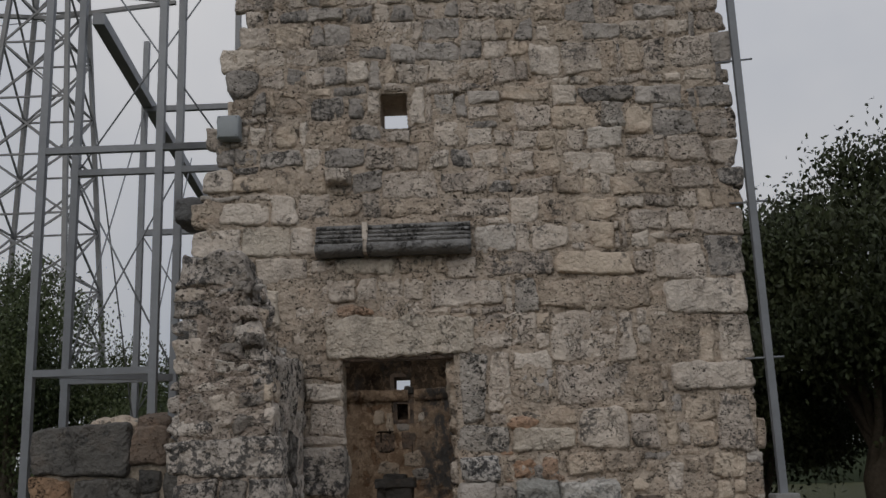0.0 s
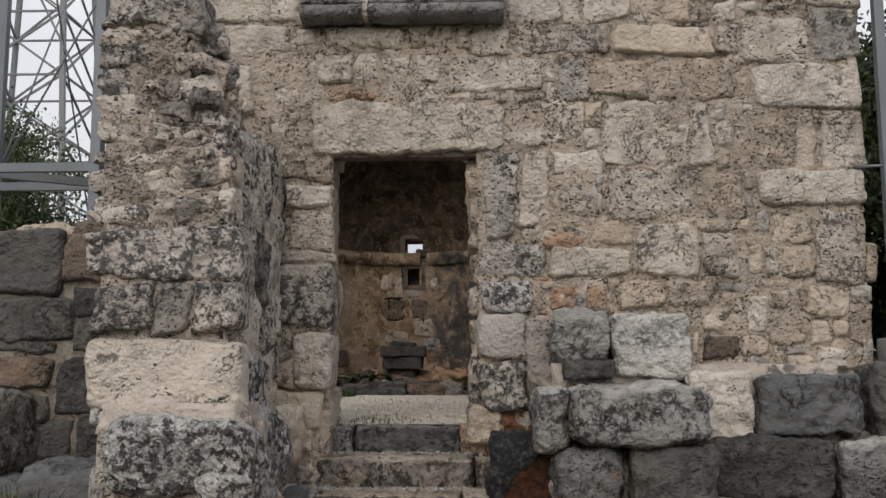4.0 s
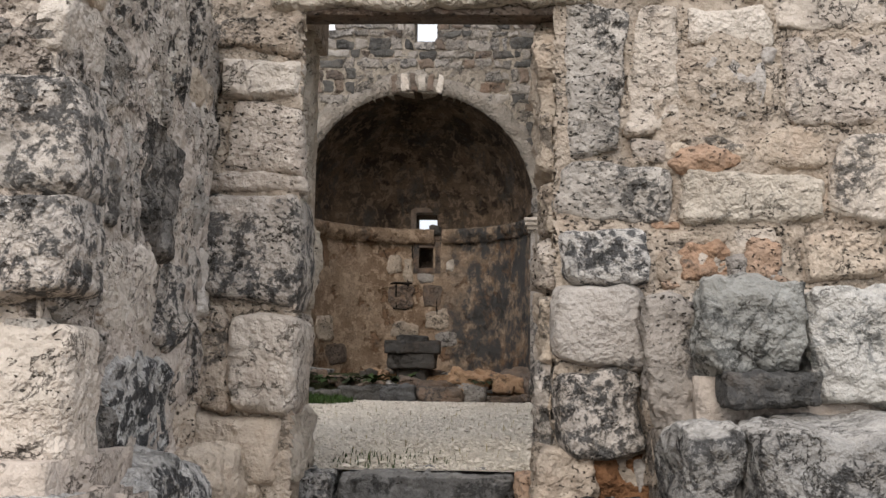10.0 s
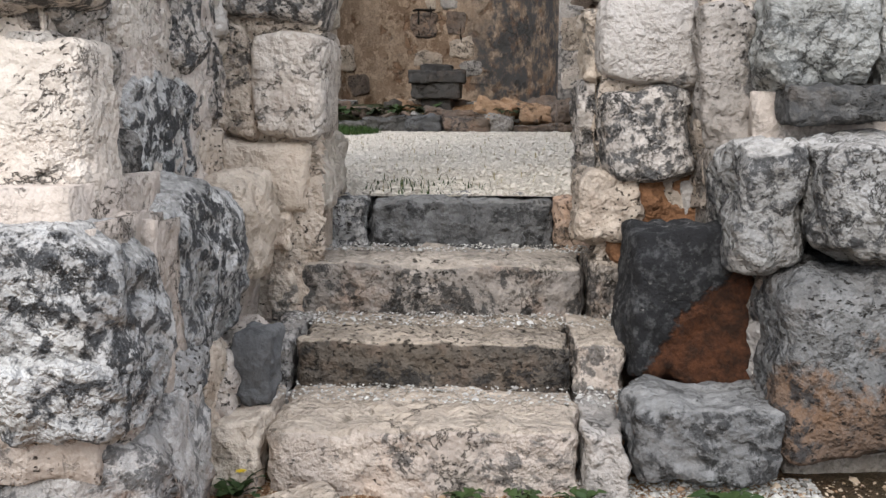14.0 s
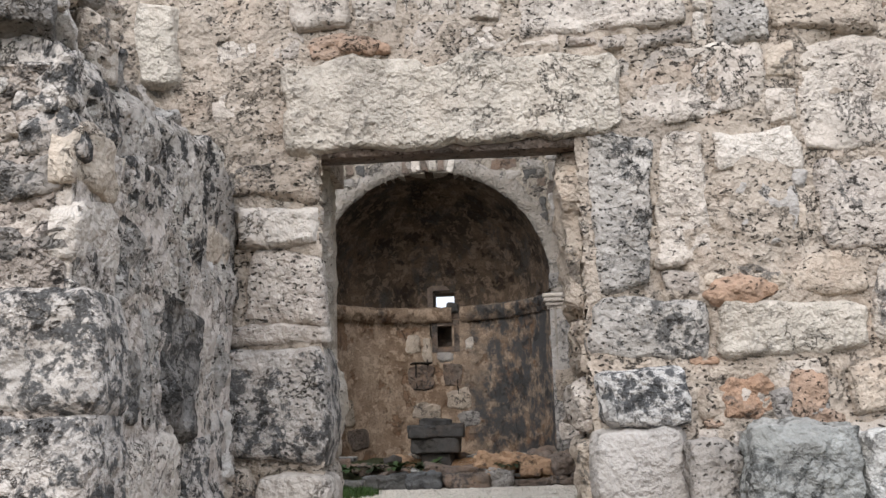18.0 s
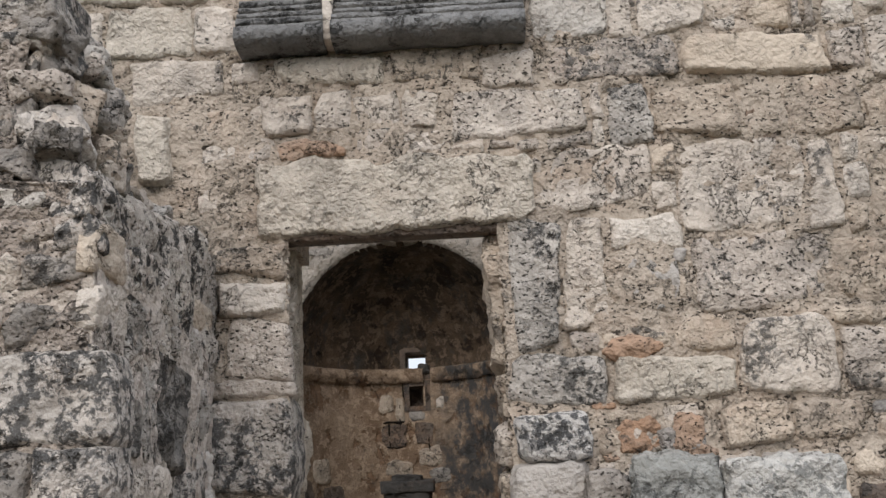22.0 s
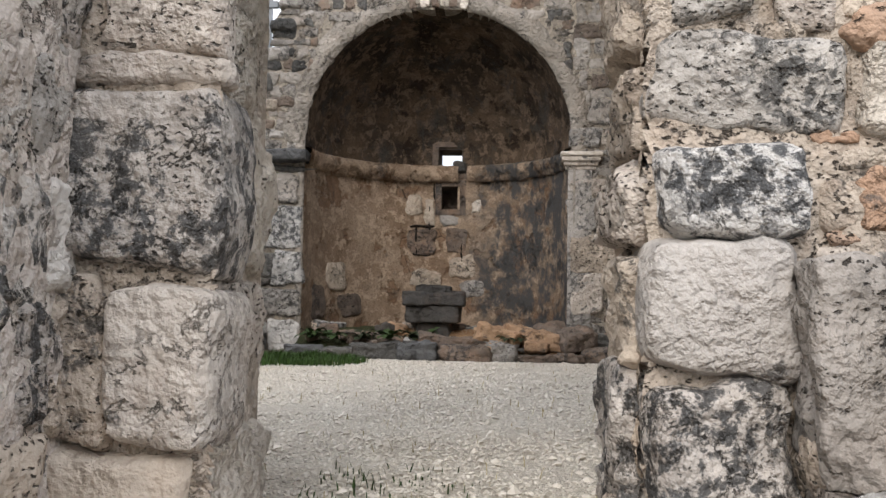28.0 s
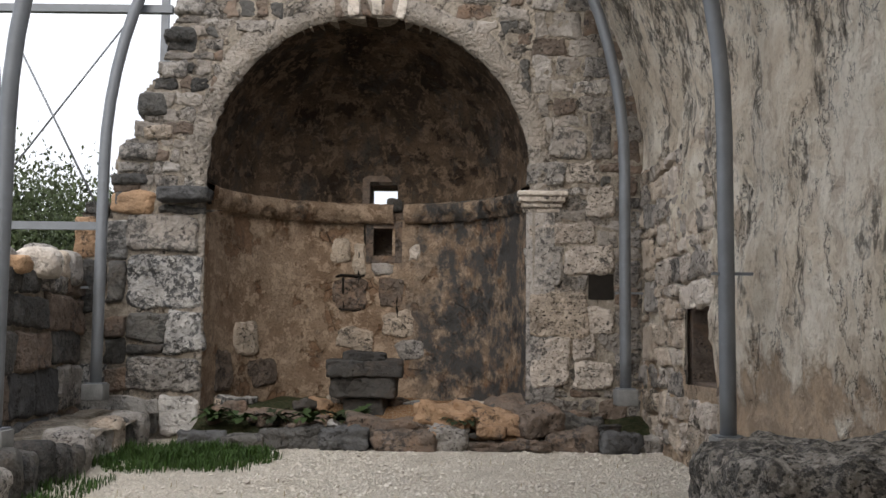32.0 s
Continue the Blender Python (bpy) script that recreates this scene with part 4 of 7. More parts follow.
# lintel and the stones over it
lay(wall_west, [(-0.76, -0.50, 3.885, 3.975, "r"), (-0.50, -0.36, 3.88, 3.92, "r")], on_front, depth=0.02, corner=3)
lay(wall_west, [(-0.90, 0.80, 3.375, 3.87, "y")], on_front, depth=0.04, corner=6, wobble=0.035, relief=0.02)
lay(wall_west, [(-1.63, -1.35, 3.78, 4.23, "y")], on_front, depth=0.12, corner=3)
lay(wall_west, [(-2.05, -1.62, 6.52, 6.86, "g")], on_front, depth=0.10, corner=3, back=0.5)
lay(wall_west, [(-1.62, -1.07, 4.31, 4.58, "p"), (1.55, 1.93, 6.66, 7.05, "w"), (1.96, 2.38, 6.67, 7.05, "p"), (2.4, 2.57, 6.75, 7.05, "t"), (2.65, 2.87, 6.7, 7.02, "t"), (2.91, 3.14, 6.72, 7.06, "p"), (3.15, 3.67, 6.71, 7.05, "p"), (3.69, 3.94, 6.71, 7.13, "g"), (2.21, 2.62, 7.07, 7.28, "g"), (2.67, 3.02, 7.07, 7.31, "p"), (1.85, 2.16, 7.09, 7.29, "t"), (1.63, 1.84, 7.09, 7.31, "p"), (2, 2.37, 7.33, 7.59, "g"), (1.64, 1.98, 7.31, 7.57, "t")], on_front, depth=0.025, corner=6)
lay(wall_west, [(2.85, 3.31, 7.32, 7.51, "g"), (3.54, 3.83, 7.17, 7.4, "p"), (-0.58, -0.34, 6.7, 6.94, "w"), (-1.4, -1.04, 7.42, 7.63, "g"), (-1.04, -0.64, 7.42, 7.64, "g")], on_front, depth=0.025, corner=6)
# the putlog hole, closed by a brown stone set back in the face
lay(wall_west, [(2.05, 2.24, 3.82, 4.16, "b")], on_front, depth=-0.02)
OPENINGS = [(DOOR_L - 0.02, DOOR_R, 0.0, DOOR_TOP), WIN, (-0.97, 0.82, 4.52, 5.02), (-2.2, -1.2, 0.0, 4.2)]
fill(wall_west, -1.7, 0.28, 3.42, 4.3, on_front, "ptpw", (0.2, 0.34), (0.18, 0.45), OPENINGS, depth=0.001, corner=4, relief=0.02)
fill(wall_west, 0.28, 3.82, 3.2, 5.4, on_front, "ptpw", (0.18, 0.26), (0.15, 0.35), OPENINGS, depth=0.02)
fill(wall_west, 0.95, 3.84, 0.3, 3.2, on_front, "ttpg", (0.14, 0.24), (0.14, 0.32), OPENINGS, depth=0.02, corner=4)
fill(wall_west, -2.4, 3.86, 4.9, 9.0, on_front, "pgpgtpp", (0.21, 0.30), (0.18, 0.50), OPENINGS, edge=lambda z: (left_edge(z), 3.84 + 0.05 * math.sin(z * 9)), depth=0.016, corner=8)

raise_face(wall_west, on_front, 0.05, OPENINGS, (-2.6, 3.9, 0.2, 9.2), joint=0.02, singles=290, near=(0.6, 2.8))
# mortar smeared over the joints and, thicker, over whole stretches
part("mortar", skin(lambda z: (left_edge(z) + 0.05, 3.79), 0.3, 8.6, on_front, [(DOOR_L, DOOR_R, 0.0, DOOR_TOP + 0.03), WIN], 0.006, [(1.3, 3.05, 0.34, 0.36, 0.014), (1.15, 3.55, 0.4, 0.15, 0.006), (-1.2, 3.85, 0.4, 0.4, 0.010), (0.1, 4.0, 0.2, 0.12, 0.012), (2.75, 2.0, 0.5, 0.3, 0.008)]), MORTAR, wall_west, "rough lime mortar smeared over the joints")


# quoins on the right end, and both reveals of the door
def on_right_end(s, z):
    return pose(3.78, s, z, 0, 0, 90)


def on_left_reveal(s, z):
    return pose(DOOR_L - 0.08, s, z, 0, 0, 90)


def on_right_reveal(s, z):
    return pose(DOOR_R + 0.005, -s, z, 0, 0, -90)


fill(wall_west, FACE + 0.02, BACK, 0.8, 8.6, on_right_end, "ppgt", (0.3, 0.42), (0.3, 0.5), depth=0.02)
raise_face(wall_west, on_right_end, 0.03)
part("jamb_core", lumpy(DOOR_L - 0.35, DOOR_L - 0.09, 11.34, 11.97, 1.0, 3.38, 0.03), JAMB, wall_west)
part("jamb_core", lumpy(DOOR_R + 0.02, DOOR_R + 0.35, 11.36, 12.0, 1.0, 3.38, 0.02), JAMB, wall_west)
lay(wall_west, [(11.3, 11.42, 2.45, 3.37, "y"), (11.58, 12.02, 2.45, 3.37, "y"), (11.3, 11.95, 1.92, 2.43, "y"), (11.32, 12.0, 1.45, 1.9, "w"), (11.34, 12.0, 1.08, 1.43, "y")], on_left_reveal, depth=0.05, corner=5, back=0.2, relief=0.03, wobble=0.035)
raise_face(wall_west, on_left_reveal, 0.02)
lay(wall_west, [(-12.02, -11.36, 2.60, 3.38, "t"), (-11.98, -11.3, 2.29, 2.57, "t"), (-12.04, -11.3, 2.02, 2.27, "p"), (-11.98, -11.3, 1.66, 2.0, "t"), (-12.0, -11.32, 1.1, 1.65, "v")], on_right_reveal, depth=0.055, corner=4, back=0.2, relief=0.035, wobble=0.04)
raise_face(wall_west, on_right_reveal, 0.02)
part("mortar", skin(lambda z: (-12.0, -11.3), 1.08, 3.38, on_right_reveal, out=0.006, depth=0.026), JAMB, wall_west, "tan mortar between the jamb stones")

# the splayed inner end of the wall, left of the door
bm = lumpy(-2.2, -0.75, 11.93, 13.1, 0.8, 3.3, 0.04)
for v in bm.verts:
    v.co.x -= (v.co.y - 11.93) * 0.305
part("splayed_jamb", bm, JAMB, wall_west, "worn tan splay of the doorway")
# rust-red smears in the mortar
for x, z, wide, high in ((1.30, 2.06, 0.30, 0.20), (1.52, 2.02, 0.16, 0.26), (1.62, 2.00, 0.2, 0.10), (1.12, 2.0, 0.14, 0.10), (1.28, 2.59, 0.34, 0.11), (-0.62, 3.87, 0.22, 0.12), (-0.44, 3.90, 0.2, 0.09), (1.08, 2.3, 0.14, 0.06)):
    ob = part("rusty_smear", rock(wide, 0.06, high, seed(), 2.4, 0.05, 0.03, 16), STONE["r"], wall_west, "rust-stained smear of mortar")
    ob.location = (x, FACE - 0.004, z)

# the dark moulded marble beam over the door, in two lengths
def moulding(x0, x1):
    """A cornice length: stepped front running along x."""
    steps = [(0.0, 0.50), (-0.09, 0.50), (-0.11, 0.47), (-0.105, 0.43), (-0.075, 0.425), (-0.13, 0.40), (-0.145, 0.36), (-0.105, 0.35), (-0.165, 0.32), (-0.175, 0.28), (-0.13, 0.27), (-0.20, 0.25), (-0.21, 0.20), (-0.165, 0.19), (-0.25, 0.16), (-0.265, 0.09), (-0.255, 0.04), (-0.20, 0.0), (-0.12, -0.01), (0.0, 0.0)]
    bm = bmesh.new()
    count = max(4, int((x1 - x0) / 0.06))
    rings = []
    for i in range(count + 1):
        x = x0 + (x1 - x0) * i / count
        rings.append([bm.verts.new(Vector((x, y + rough(Vector((x, y, z)), 5, 0.012), z * 0.72 + rough(Vector((x + 4, y, z)), 4, 0.01)))) for y, z in steps])
    for a, b in zip(rings, rings[1:]):
        for k in range(len(a)):
            bm.faces.new((a[k], b[k], b[(k + 1) % len(a)], a[(k + 1) % len(a)]))
    bm.faces.new(rings[0])
    bm.faces.new(rings[-1][::-1])
    bmesh.ops.recalc_face_normals(bm, faces=bm.faces[:])
    return bm


beam = thing("marble_cornice", "dark grey moulded marble cornice, cracked and re-set over the door", "cornice", at=(0, FACE + 0.01, 4.55))
part("left_length", moulding(-0.95, -0.42), STONE["c"], beam)
part("right_length", moulding(-0.37, 0.79), STONE["c"], beam)
part("mortar_joint", box(-0.425, -0.365, -0.19, 0.0, 0.02, 0.37, 0.01), STONE["w"], beam, "pale mortar joint")


# ---- the pier and broken vault springing beside the door ----
def pier_top(y):
    return 3.40 - max(0.0, y - 10.9) * 0.35


bm = join(box(-1.95, -1.12, 9.44, 11.26, -0.2, 3.0), box(-1.93, -1.5, 9.46, 9.95, 3.0, 3.95), box(-1.93, -1.6, 9.95, 11.26, 3.0, 3.4))
wall_pier = solid("wall_pier", bm, STONE["p"], "broken stone pier with plastered rubble core beside the doorway", "pier", kind="structure", smooth=False)


def on_pier_front(x, z):
    return pose(x, 9.44, z)


def on_pier_side(s, z):
    return pose(-1.12, s, z, 0, 0, 90)


def on_pier_left(s, z):
    return pose(-1.95, -s, z, 0, 0, -90)


lay(wall_pier, [(-1.98, -1.02, 1.30, 1.78, "p"), (-1.98, -1.62, 1.79, 2.13, "v"), (-1.61, -1.33, 1.79, 2.12, "z"), (-1.32, -1.05, 1.78, 2.12, "v"), (-2.08, -1.08, 2.13, 2.51, "v")], on_pier_front, depth=0.06, corner=6, back=0.2, wobble=0.02)
lay(wall_pier, [(-1.98, -1.37, 3.90, 4.22, "v")], on_pier_front, depth=0.03, corner=5, back=0.5, wobble=0.04, relief=0.03)
lay(wall_pier, [(-1.9, -1.5, 2.93, 3.05, "w")], on_pier_front, depth=0.03)
fill(wall_pier, -1.98, -1.18, 2.52, 3.22, on_pier_front, "vzlvp", (0.12, 0.26), (0.16, 0.42), depth=0.016, corner=5, wobble=0.04, relief=0.04)
fill(wall_pier, -1.98, -1.42, 3.22, 3.92, on_pier_front, "vzlvp", (0.12, 0.26), (0.16, 0.42), depth=0.016, corner=5, wobble=0.04, relief=0.04)
raise_face(wall_pier, on_pier_front, 0.06, (), (-2.1, -1.0, 1.2, 4.25))
lay(wall_pier, [(9.46, 9.66, 1.32, 1.72, "l"), (9.9, 10.47, 1.7, 2.07, "w"), (10.07, 10.23, 2.09, 2.49, "l")], on_pier_side, depth=0.018, corner=5, back=0.1, wobble=0.03, relief=0.02)
lay(wall_pier, [(9.46, 9.9, 1.76, 2.04, "v"), (9.64, 10.04, 2.05, 2.42, "D"), (10.26, 10.67, 2.06, 2.6, "D"), (10.51, 10.82, 1.69, 2.06, "v"), (9.99, 10.73, 1.26, 1.66, "M"), (9.68, 9.98, 1.3, 1.46, "D")], on_pier_side, depth=0.03, corner=4, back=0.1, wobble=0.04, relief=0.03)
fill(wall_pier, 9.46, 11.24, 0.9, 3.0, on_pier_side, "lwlit", (0.2, 0.4), (0.2, 0.45), depth=0.010, corner=5, wobble=0.03, relief=0.03)
raise_face(wall_pier, on_pier_side, 0.03, joint=0.02)
part("mortar", skin(lambda z: (9.46, 11.24), 0.9, 3.0, on_pier_side, out=0.007, depth=0.024), PIER_MORTAR, wall_pier, "pinkish mortar smeared between the stones")
part("mortar", skin(lambda z: (-1.96, -1.13 if z < 2.6 else -1.17 if z < 3.2 else -1.46 + 0.3 * max(0.0, z - 3.7)), 1.3, 3.95, on_pier_front, out=0.012, smears=[(-1.6, 3.2, 0.5, 0.7, 0.010)], depth=0.03), GREY_MORTAR, wall_pier, "rough rubble mortar of the pier's core")
fill(wall_pier, -11.2, -9.46, 0.3, 3.9, on_pier_left, "gmpd", (0.2, 0.34), (0.25, 0.5), depth=0.03, corner=6)
raise_face(wall_pier, on_pier_left, 0.03)


def springing():
    """The smooth dark curve where the porch vault sprang, rounded over towards the door."""
    bm, rows = bmesh.new(), []
    for i in range(61):
        y = 9.46 + (11.24 - 9.46) * i / 60
        row = []
        for j in range(31):
            a = j / 30
            top = pier_top(y)
            over = min(1.0, a / 0.5)
            x = -1.56 + 0.03 * (y - 9.46) + 0.43 * math.sin(over * math.pi / 2) - max(0.0, a - 0.6) * 0.12
            z = top - 0.16 * over**3 if a < 0.5 else top - 0.16 - (a - 0.5) / 0.5 * (top - 2.72)
            p = Vector((x, y, z))
            p.x += rough(p, 3.0, 0.05) + rough(p, 11.0, 0.03)
            p.z += rough(p + Vector((3, 1, 0)), 2.0, 0.06) + rough(p, 8.0, 0.03)
            row.append(bm.verts.new(p))
        rows.append(row)
    for a, b in zip(rows, rows[1:]):
        for j in range(30):
            bm.faces.new((a[j], a[j + 1], b[j + 1], b[j]))
    for row in (rows[0], rows[-1]):
        base = bm.verts.new((-1.5, row[0].co.y, 2.2))
        for j in range(30):
            bm.faces.new((row[j], row[j + 1], base))
    bmesh.ops.recalc_face_normals(bm, faces=bm.faces[:])
    return bm


part("vault_springing", springing(), STONE["i"], wall_pier, "rounded dark-lichened stump of the fallen porch vault")
rnd = random.Random(21)
for i in range(34):
    y = 9.5 + (0.6 if i < 27 else 1.5) * rnd.random()
    up = rnd.random() if i < 27 else 0.1 * rnd.random()
    x, z = -1.31 - 0.12 * up + rnd.uniform(-0.05, 0.03), 3.28 + up * 0.62 + rnd.uniform(-0.03, 0.03)
    ob = part("stone", rock(rnd.uniform(0.12, 0.28), rnd.uniform(0.16, 0.32), rnd.uniform(0.1, 0.2), seed(), 14, 0.06, 0.03, 10), STONE[rnd.choice("tplzvl")], wall_pier)
    ob.matrix_basis = pose(x, y, z, rnd.uniform(-20, 20), rnd.uniform(-20, 20), rnd.uniform(0, 90))

# ---- the steps up into the door ----
def block(name, x0, x1, y0, y1, z0, z1, kind, label, category="stone block", group="", corner=9.0, wobble=0.03, n=10, turn=0.0, parent=None, relief=0.012):
    sx, sy, sz = x1 - x0, y1 - y0, z1 - z0
    ob = new(name, mesh_of(name, rock(sx, sy, sz, seed(), corner, wobble, relief, n), STONE[kind]))
    ob.matrix_basis = pose((x0 + x1) / 2, (y0 + y1) / 2, z0, 0, 0, turn)
    if parent:
        ob.parent = parent
        return ob
    return tagged(ob, label, category, group)


steps = thing("steps", "worn stone steps climbing to the doorway, pale treads and dark risers", "steps")
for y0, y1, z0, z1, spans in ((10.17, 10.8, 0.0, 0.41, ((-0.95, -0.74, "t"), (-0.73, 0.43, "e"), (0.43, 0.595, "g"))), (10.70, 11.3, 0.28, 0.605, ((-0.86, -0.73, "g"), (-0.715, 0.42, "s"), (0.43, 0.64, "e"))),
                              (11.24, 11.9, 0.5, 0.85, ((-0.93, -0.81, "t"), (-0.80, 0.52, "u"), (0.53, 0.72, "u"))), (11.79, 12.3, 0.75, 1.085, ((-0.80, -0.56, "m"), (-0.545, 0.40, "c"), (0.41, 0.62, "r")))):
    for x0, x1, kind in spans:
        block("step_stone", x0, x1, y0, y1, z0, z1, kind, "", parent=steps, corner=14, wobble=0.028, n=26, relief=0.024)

# ---- mortared cores of the flanks ----
wall_flank = solid("wall_flank", lumpy(1.2, 2.25, 10.45, 11.26, -0.2, 1.0), RUBBLE_MORTAR, "mortared masonry cores flanking the steps", "wall", kind="structure")
part("masonry_core", lumpy(2.2, 3.7, 10.85, 11.26, -0.2, 0.95), BED_MORTAR, wall_flank)
part("masonry_core", lumpy(1.12, 3.4, 10.84, 11.26, 0.85, 1.62, 0.04, 0.07), BED_MORTAR, wall_flank)
part("masonry_core", lumpy(-1.76, -0.92, 9.24, 9.9, 0.5, 1.24, 0.05, 0.05), BED_MORTAR, wall_flank)
part("masonry_core", lumpy(-1.76, -0.90, 9.36, 9.9, -0.2, 0.62, 0.05, 0.05), BED_MORTAR, wall_flank)
part("masonry_core", lumpy(-1.72, -0.98, 9.8, 11.26, -0.2, 1.24, 0.05, 0.06), BED_MORTAR, wall_flank)
part("mortar_bed", lumpy(-1.9, -0.98, 9.26, 10.0, 1.14, 1.34, 0.04, 0.06), BED_MORTAR, wall_flank, "bed of pale mortar under the pier")
part("masonry_core", lumpy(0.95, 1.3, 10.58, 11.3, 0.2, 1.0, 0.04, 0.05), RUBBLE_MORTAR, wall_flank)
part("masonry_core", lumpy(0.97, 1.25, 10.85, 11.3, 0.9, 1.4, 0.04, 0.05), RUBBLE_MORTAR, wall_flank)
part("mortar_bed", lumpy(-1.3, -0.885, 9.6, 9.9, 0.6, 1.22, 0.04, 0.04), BED_MORTAR, wall_flank, "pale mortar filling the gap between the boulders")
part("masonry_core", lumpy(-2.9, -1.6, 10.4, 11.4, -0.2, 0.6), BED_MORTAR, wall_flank)


def on_flank_right(s, z):
    return pose(1.14, -s, z, 0, 0, -90)


fill(wall_flank, -11.2, -10.5, 0.5, 1.3, on_flank_right, "mgbg", (0.2, 0.4), (0.25, 0.5), depth=0.05, corner=4, relief=0.03)
raise_face(wall_flank, on_flank_right, 0.03)

# ---- loose and built blocks flanking the steps ----
for x0, x1, y0, y1, z0, z1, kind, label in (
    (0.64, 1.10, 10.56, 11.2, 0.46, 1.08, "x", "black-crusted block with a rust-red broken face beside the steps"),
    (0.61, 1.15, 10.14, 10.6, 0.20, 0.52, "c", "dark grey rounded worn block at the foot of the steps"),
    (1.16, 1.60, 10.74, 11.2, 1.62, 2.04, "G", "grey-green squared block on the flanking masonry"),
    (1.61, 2.22, 10.74, 11.2, 1.50, 2.01, "W", "pale broken limestone block on the flanking masonry"),
    (1.24, 1.62, 10.64, 11.2, 1.50, 1.63, "d", "thin dark slab bedded under the squared blocks"),
    (1.23, 2.25, 10.12, 10.95, 1.02, 1.45, "h", "large grey block with a pale top beside the steps"),
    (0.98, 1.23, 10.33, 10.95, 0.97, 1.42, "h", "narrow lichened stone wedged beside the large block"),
    (0.96, 1.17, 10.95, 11.26, 1.36, 1.95, "z", "narrow upright stone beside the door jamb"),
    (0.96, 1.10, 11.0, 11.26, 1.10, 1.50, "t", "small tan stone beside the door jamb"),
    (2.15, 2.66, 10.6, 11.2, 0.98, 1.56, "w", "light mortared block behind the flanking wall"),
    (2.67, 3.48, 10.6, 11.25, 1.04, 1.54, "k", "dark grey squared block beside the wall"),
    (1.10, 1.62, 10.16, 10.9, 0.30, 1.02, "j", "lichen-grey block with a rusty foot low beside the steps"),
    (1.65, 2.30, 10.2, 10.9, 0.2, 1.01, "d", "dark grey block low beside the steps"),
    (2.28, 3.22, 10.5, 11.1, 0.6, 1.04, "d", "dark weathered block in the lower course"),
    (3.24, 3.98, 10.45, 11.2, 0.4, 1.05, "h", "grey-green block in the lower course"),
    (2.32, 2.78, 10.2, 10.6, 0.22, 0.62, "z", "grey rust-stained stone lying against the lower course"),
    (0.62, 1.14, 11.225, 11.6, 0.84, 1.27, "q", "rust-brown stone in the recess beside the steps"),
    (3.6, 4.3, 10.7, 11.6, 0.9, 1.62, "d", "grey block under the shelter post"),
    (3.85, 4.6, 10.0, 10.8, 0.45, 0.95, "g", "tumbled grey block at the wall corner"),
    (-1.84, -0.85, 9.12, 9.68, 0.72, 1.26, "M", "black and white lichened boulder below the pier"),
    (-1.3, -0.90, 9.80, 10.82, 0.62, 1.26, "M", "rounded lichened boulder in the flank of the steps"),
    (-1.2, -0.89, 10.72, 11.24, 0.8, 1.26, "t", "pale worn stone in the flank of the steps"),
    (-1.8, -0.83, 9.30, 9.95, 0.08, 0.66, "f", "grey block with an ochre base at the foot of the pier"),
    (-1.22, -0.84, 9.13, 9.6, 0.63, 0.91, "M", "wedge-shaped grey stone bedded between the boulders"),
    (-1.0, -0.86, 9.76, 10.06, 0.58, 0.77, "m", "small rounded stone wedged between the boulders"),
    (-1.05, -0.84, 9.52, 10.04, 0.10, 0.66, "f", "narrow grey stone in the flank of the steps"),
    (-1.1, -0.89, 10.12, 10.45, 0.12, 0.70, "t", "pale worn stone in the flank of the steps"),
    (-0.88, -0.74, 10.42, 10.68, 0.40, 0.67, "k", "small dark stone beside the second step"),
    (-1.05, -0.86, 10.3, 10.95, 0.3, 0.66, "p", "pitted stone in the flank of the steps"),
    (-0.98, -0.82, 11.2, 11.75, 0.9, 1.2, "t", "tan stone at the end of the third step"),
    (-3.6, -2.82, 9.85, 10.7, 0.75, 1.44, "D", "big rounded lichened boulder by the low wall"),
    (0.48, 0.73, 11.2, 11.6, 0.98, 1.28, "t", "pinkish stone at the side of the top step"),
    (-3.15, -2.25, 9.75, 10.65, 0.25, 0.80, "k", "dark bedded stone under the big boulder"),
    (-2.6, -1.75, 9.6, 10.4, 0.2, 0.92, "k", "rough dark stone at the pier's foot"),
):
    lump = 4.0 if "boulder" in label or "rounded" in label else 13.0
    if x0 < -0.8 and y1 < 11.3:
        lump = min(lump, 6.0)
    lump = {"j": 6.0, "h": 7.0, "M": 4.6, "f": 6.0, "c": 7.0}.get(kind, lump)
    block("boulder" if "boulder" in label or "rounded" in label else "stone_block", x0, x1, y0, y1, z0, z1, kind, label, "boulder" if "boulder" in label or "rounded" in label else "stone block", corner=lump, wobble=0.06, n=26, relief=0.024)

# ---- the low ruined wall to the left ----
bm = join(box(-4.1, -2.3, 11.45, 12.0, -0.2, 2.62))
wall_low = solid("wall_low", bm, DARK_MORTAR, "low ruined wall of dark and ochre blocks", "wall", kind="structure", smooth=False)


def on_low(x, z):
    return pose(x, 11.45, z)


lay(wall_low, [(-4.15, -3.05, 2.26, 2.74, "d"), (-3.03, -2.6, 2.3, 2.72, "b"), (-4.1, -3.66, 1.76, 2.22, "o"), (-3.62, -2.95, 1.84, 2.2, "d"), (-2.72, -2.4, 1.7, 2.25, "d"), (-3.9, -3.1, 1.4, 1.72, "b"), (-3.1, -2.45, 1.25, 1.7, "d")], on_low, depth=0.05, corner=5)
fill(wall_low, -4.12, -2.35, 0.2, 2.7, on_low, "dBkbd", (0.22, 0.36), (0.3, 0.7), depth=0.04, corner=6)
raise_face(wall_low, on_low, 0.06)
for x, z, s, kind in ((-3.3, 2.6, 0.6, "t"), (-2.85, 2.62, 0.4, "b")):
    ob = part("stone", rock(s, 0.4, 0.3, seed(), 3), STONE[kind], wall_low)
    ob.location = (x, 11.7, z)

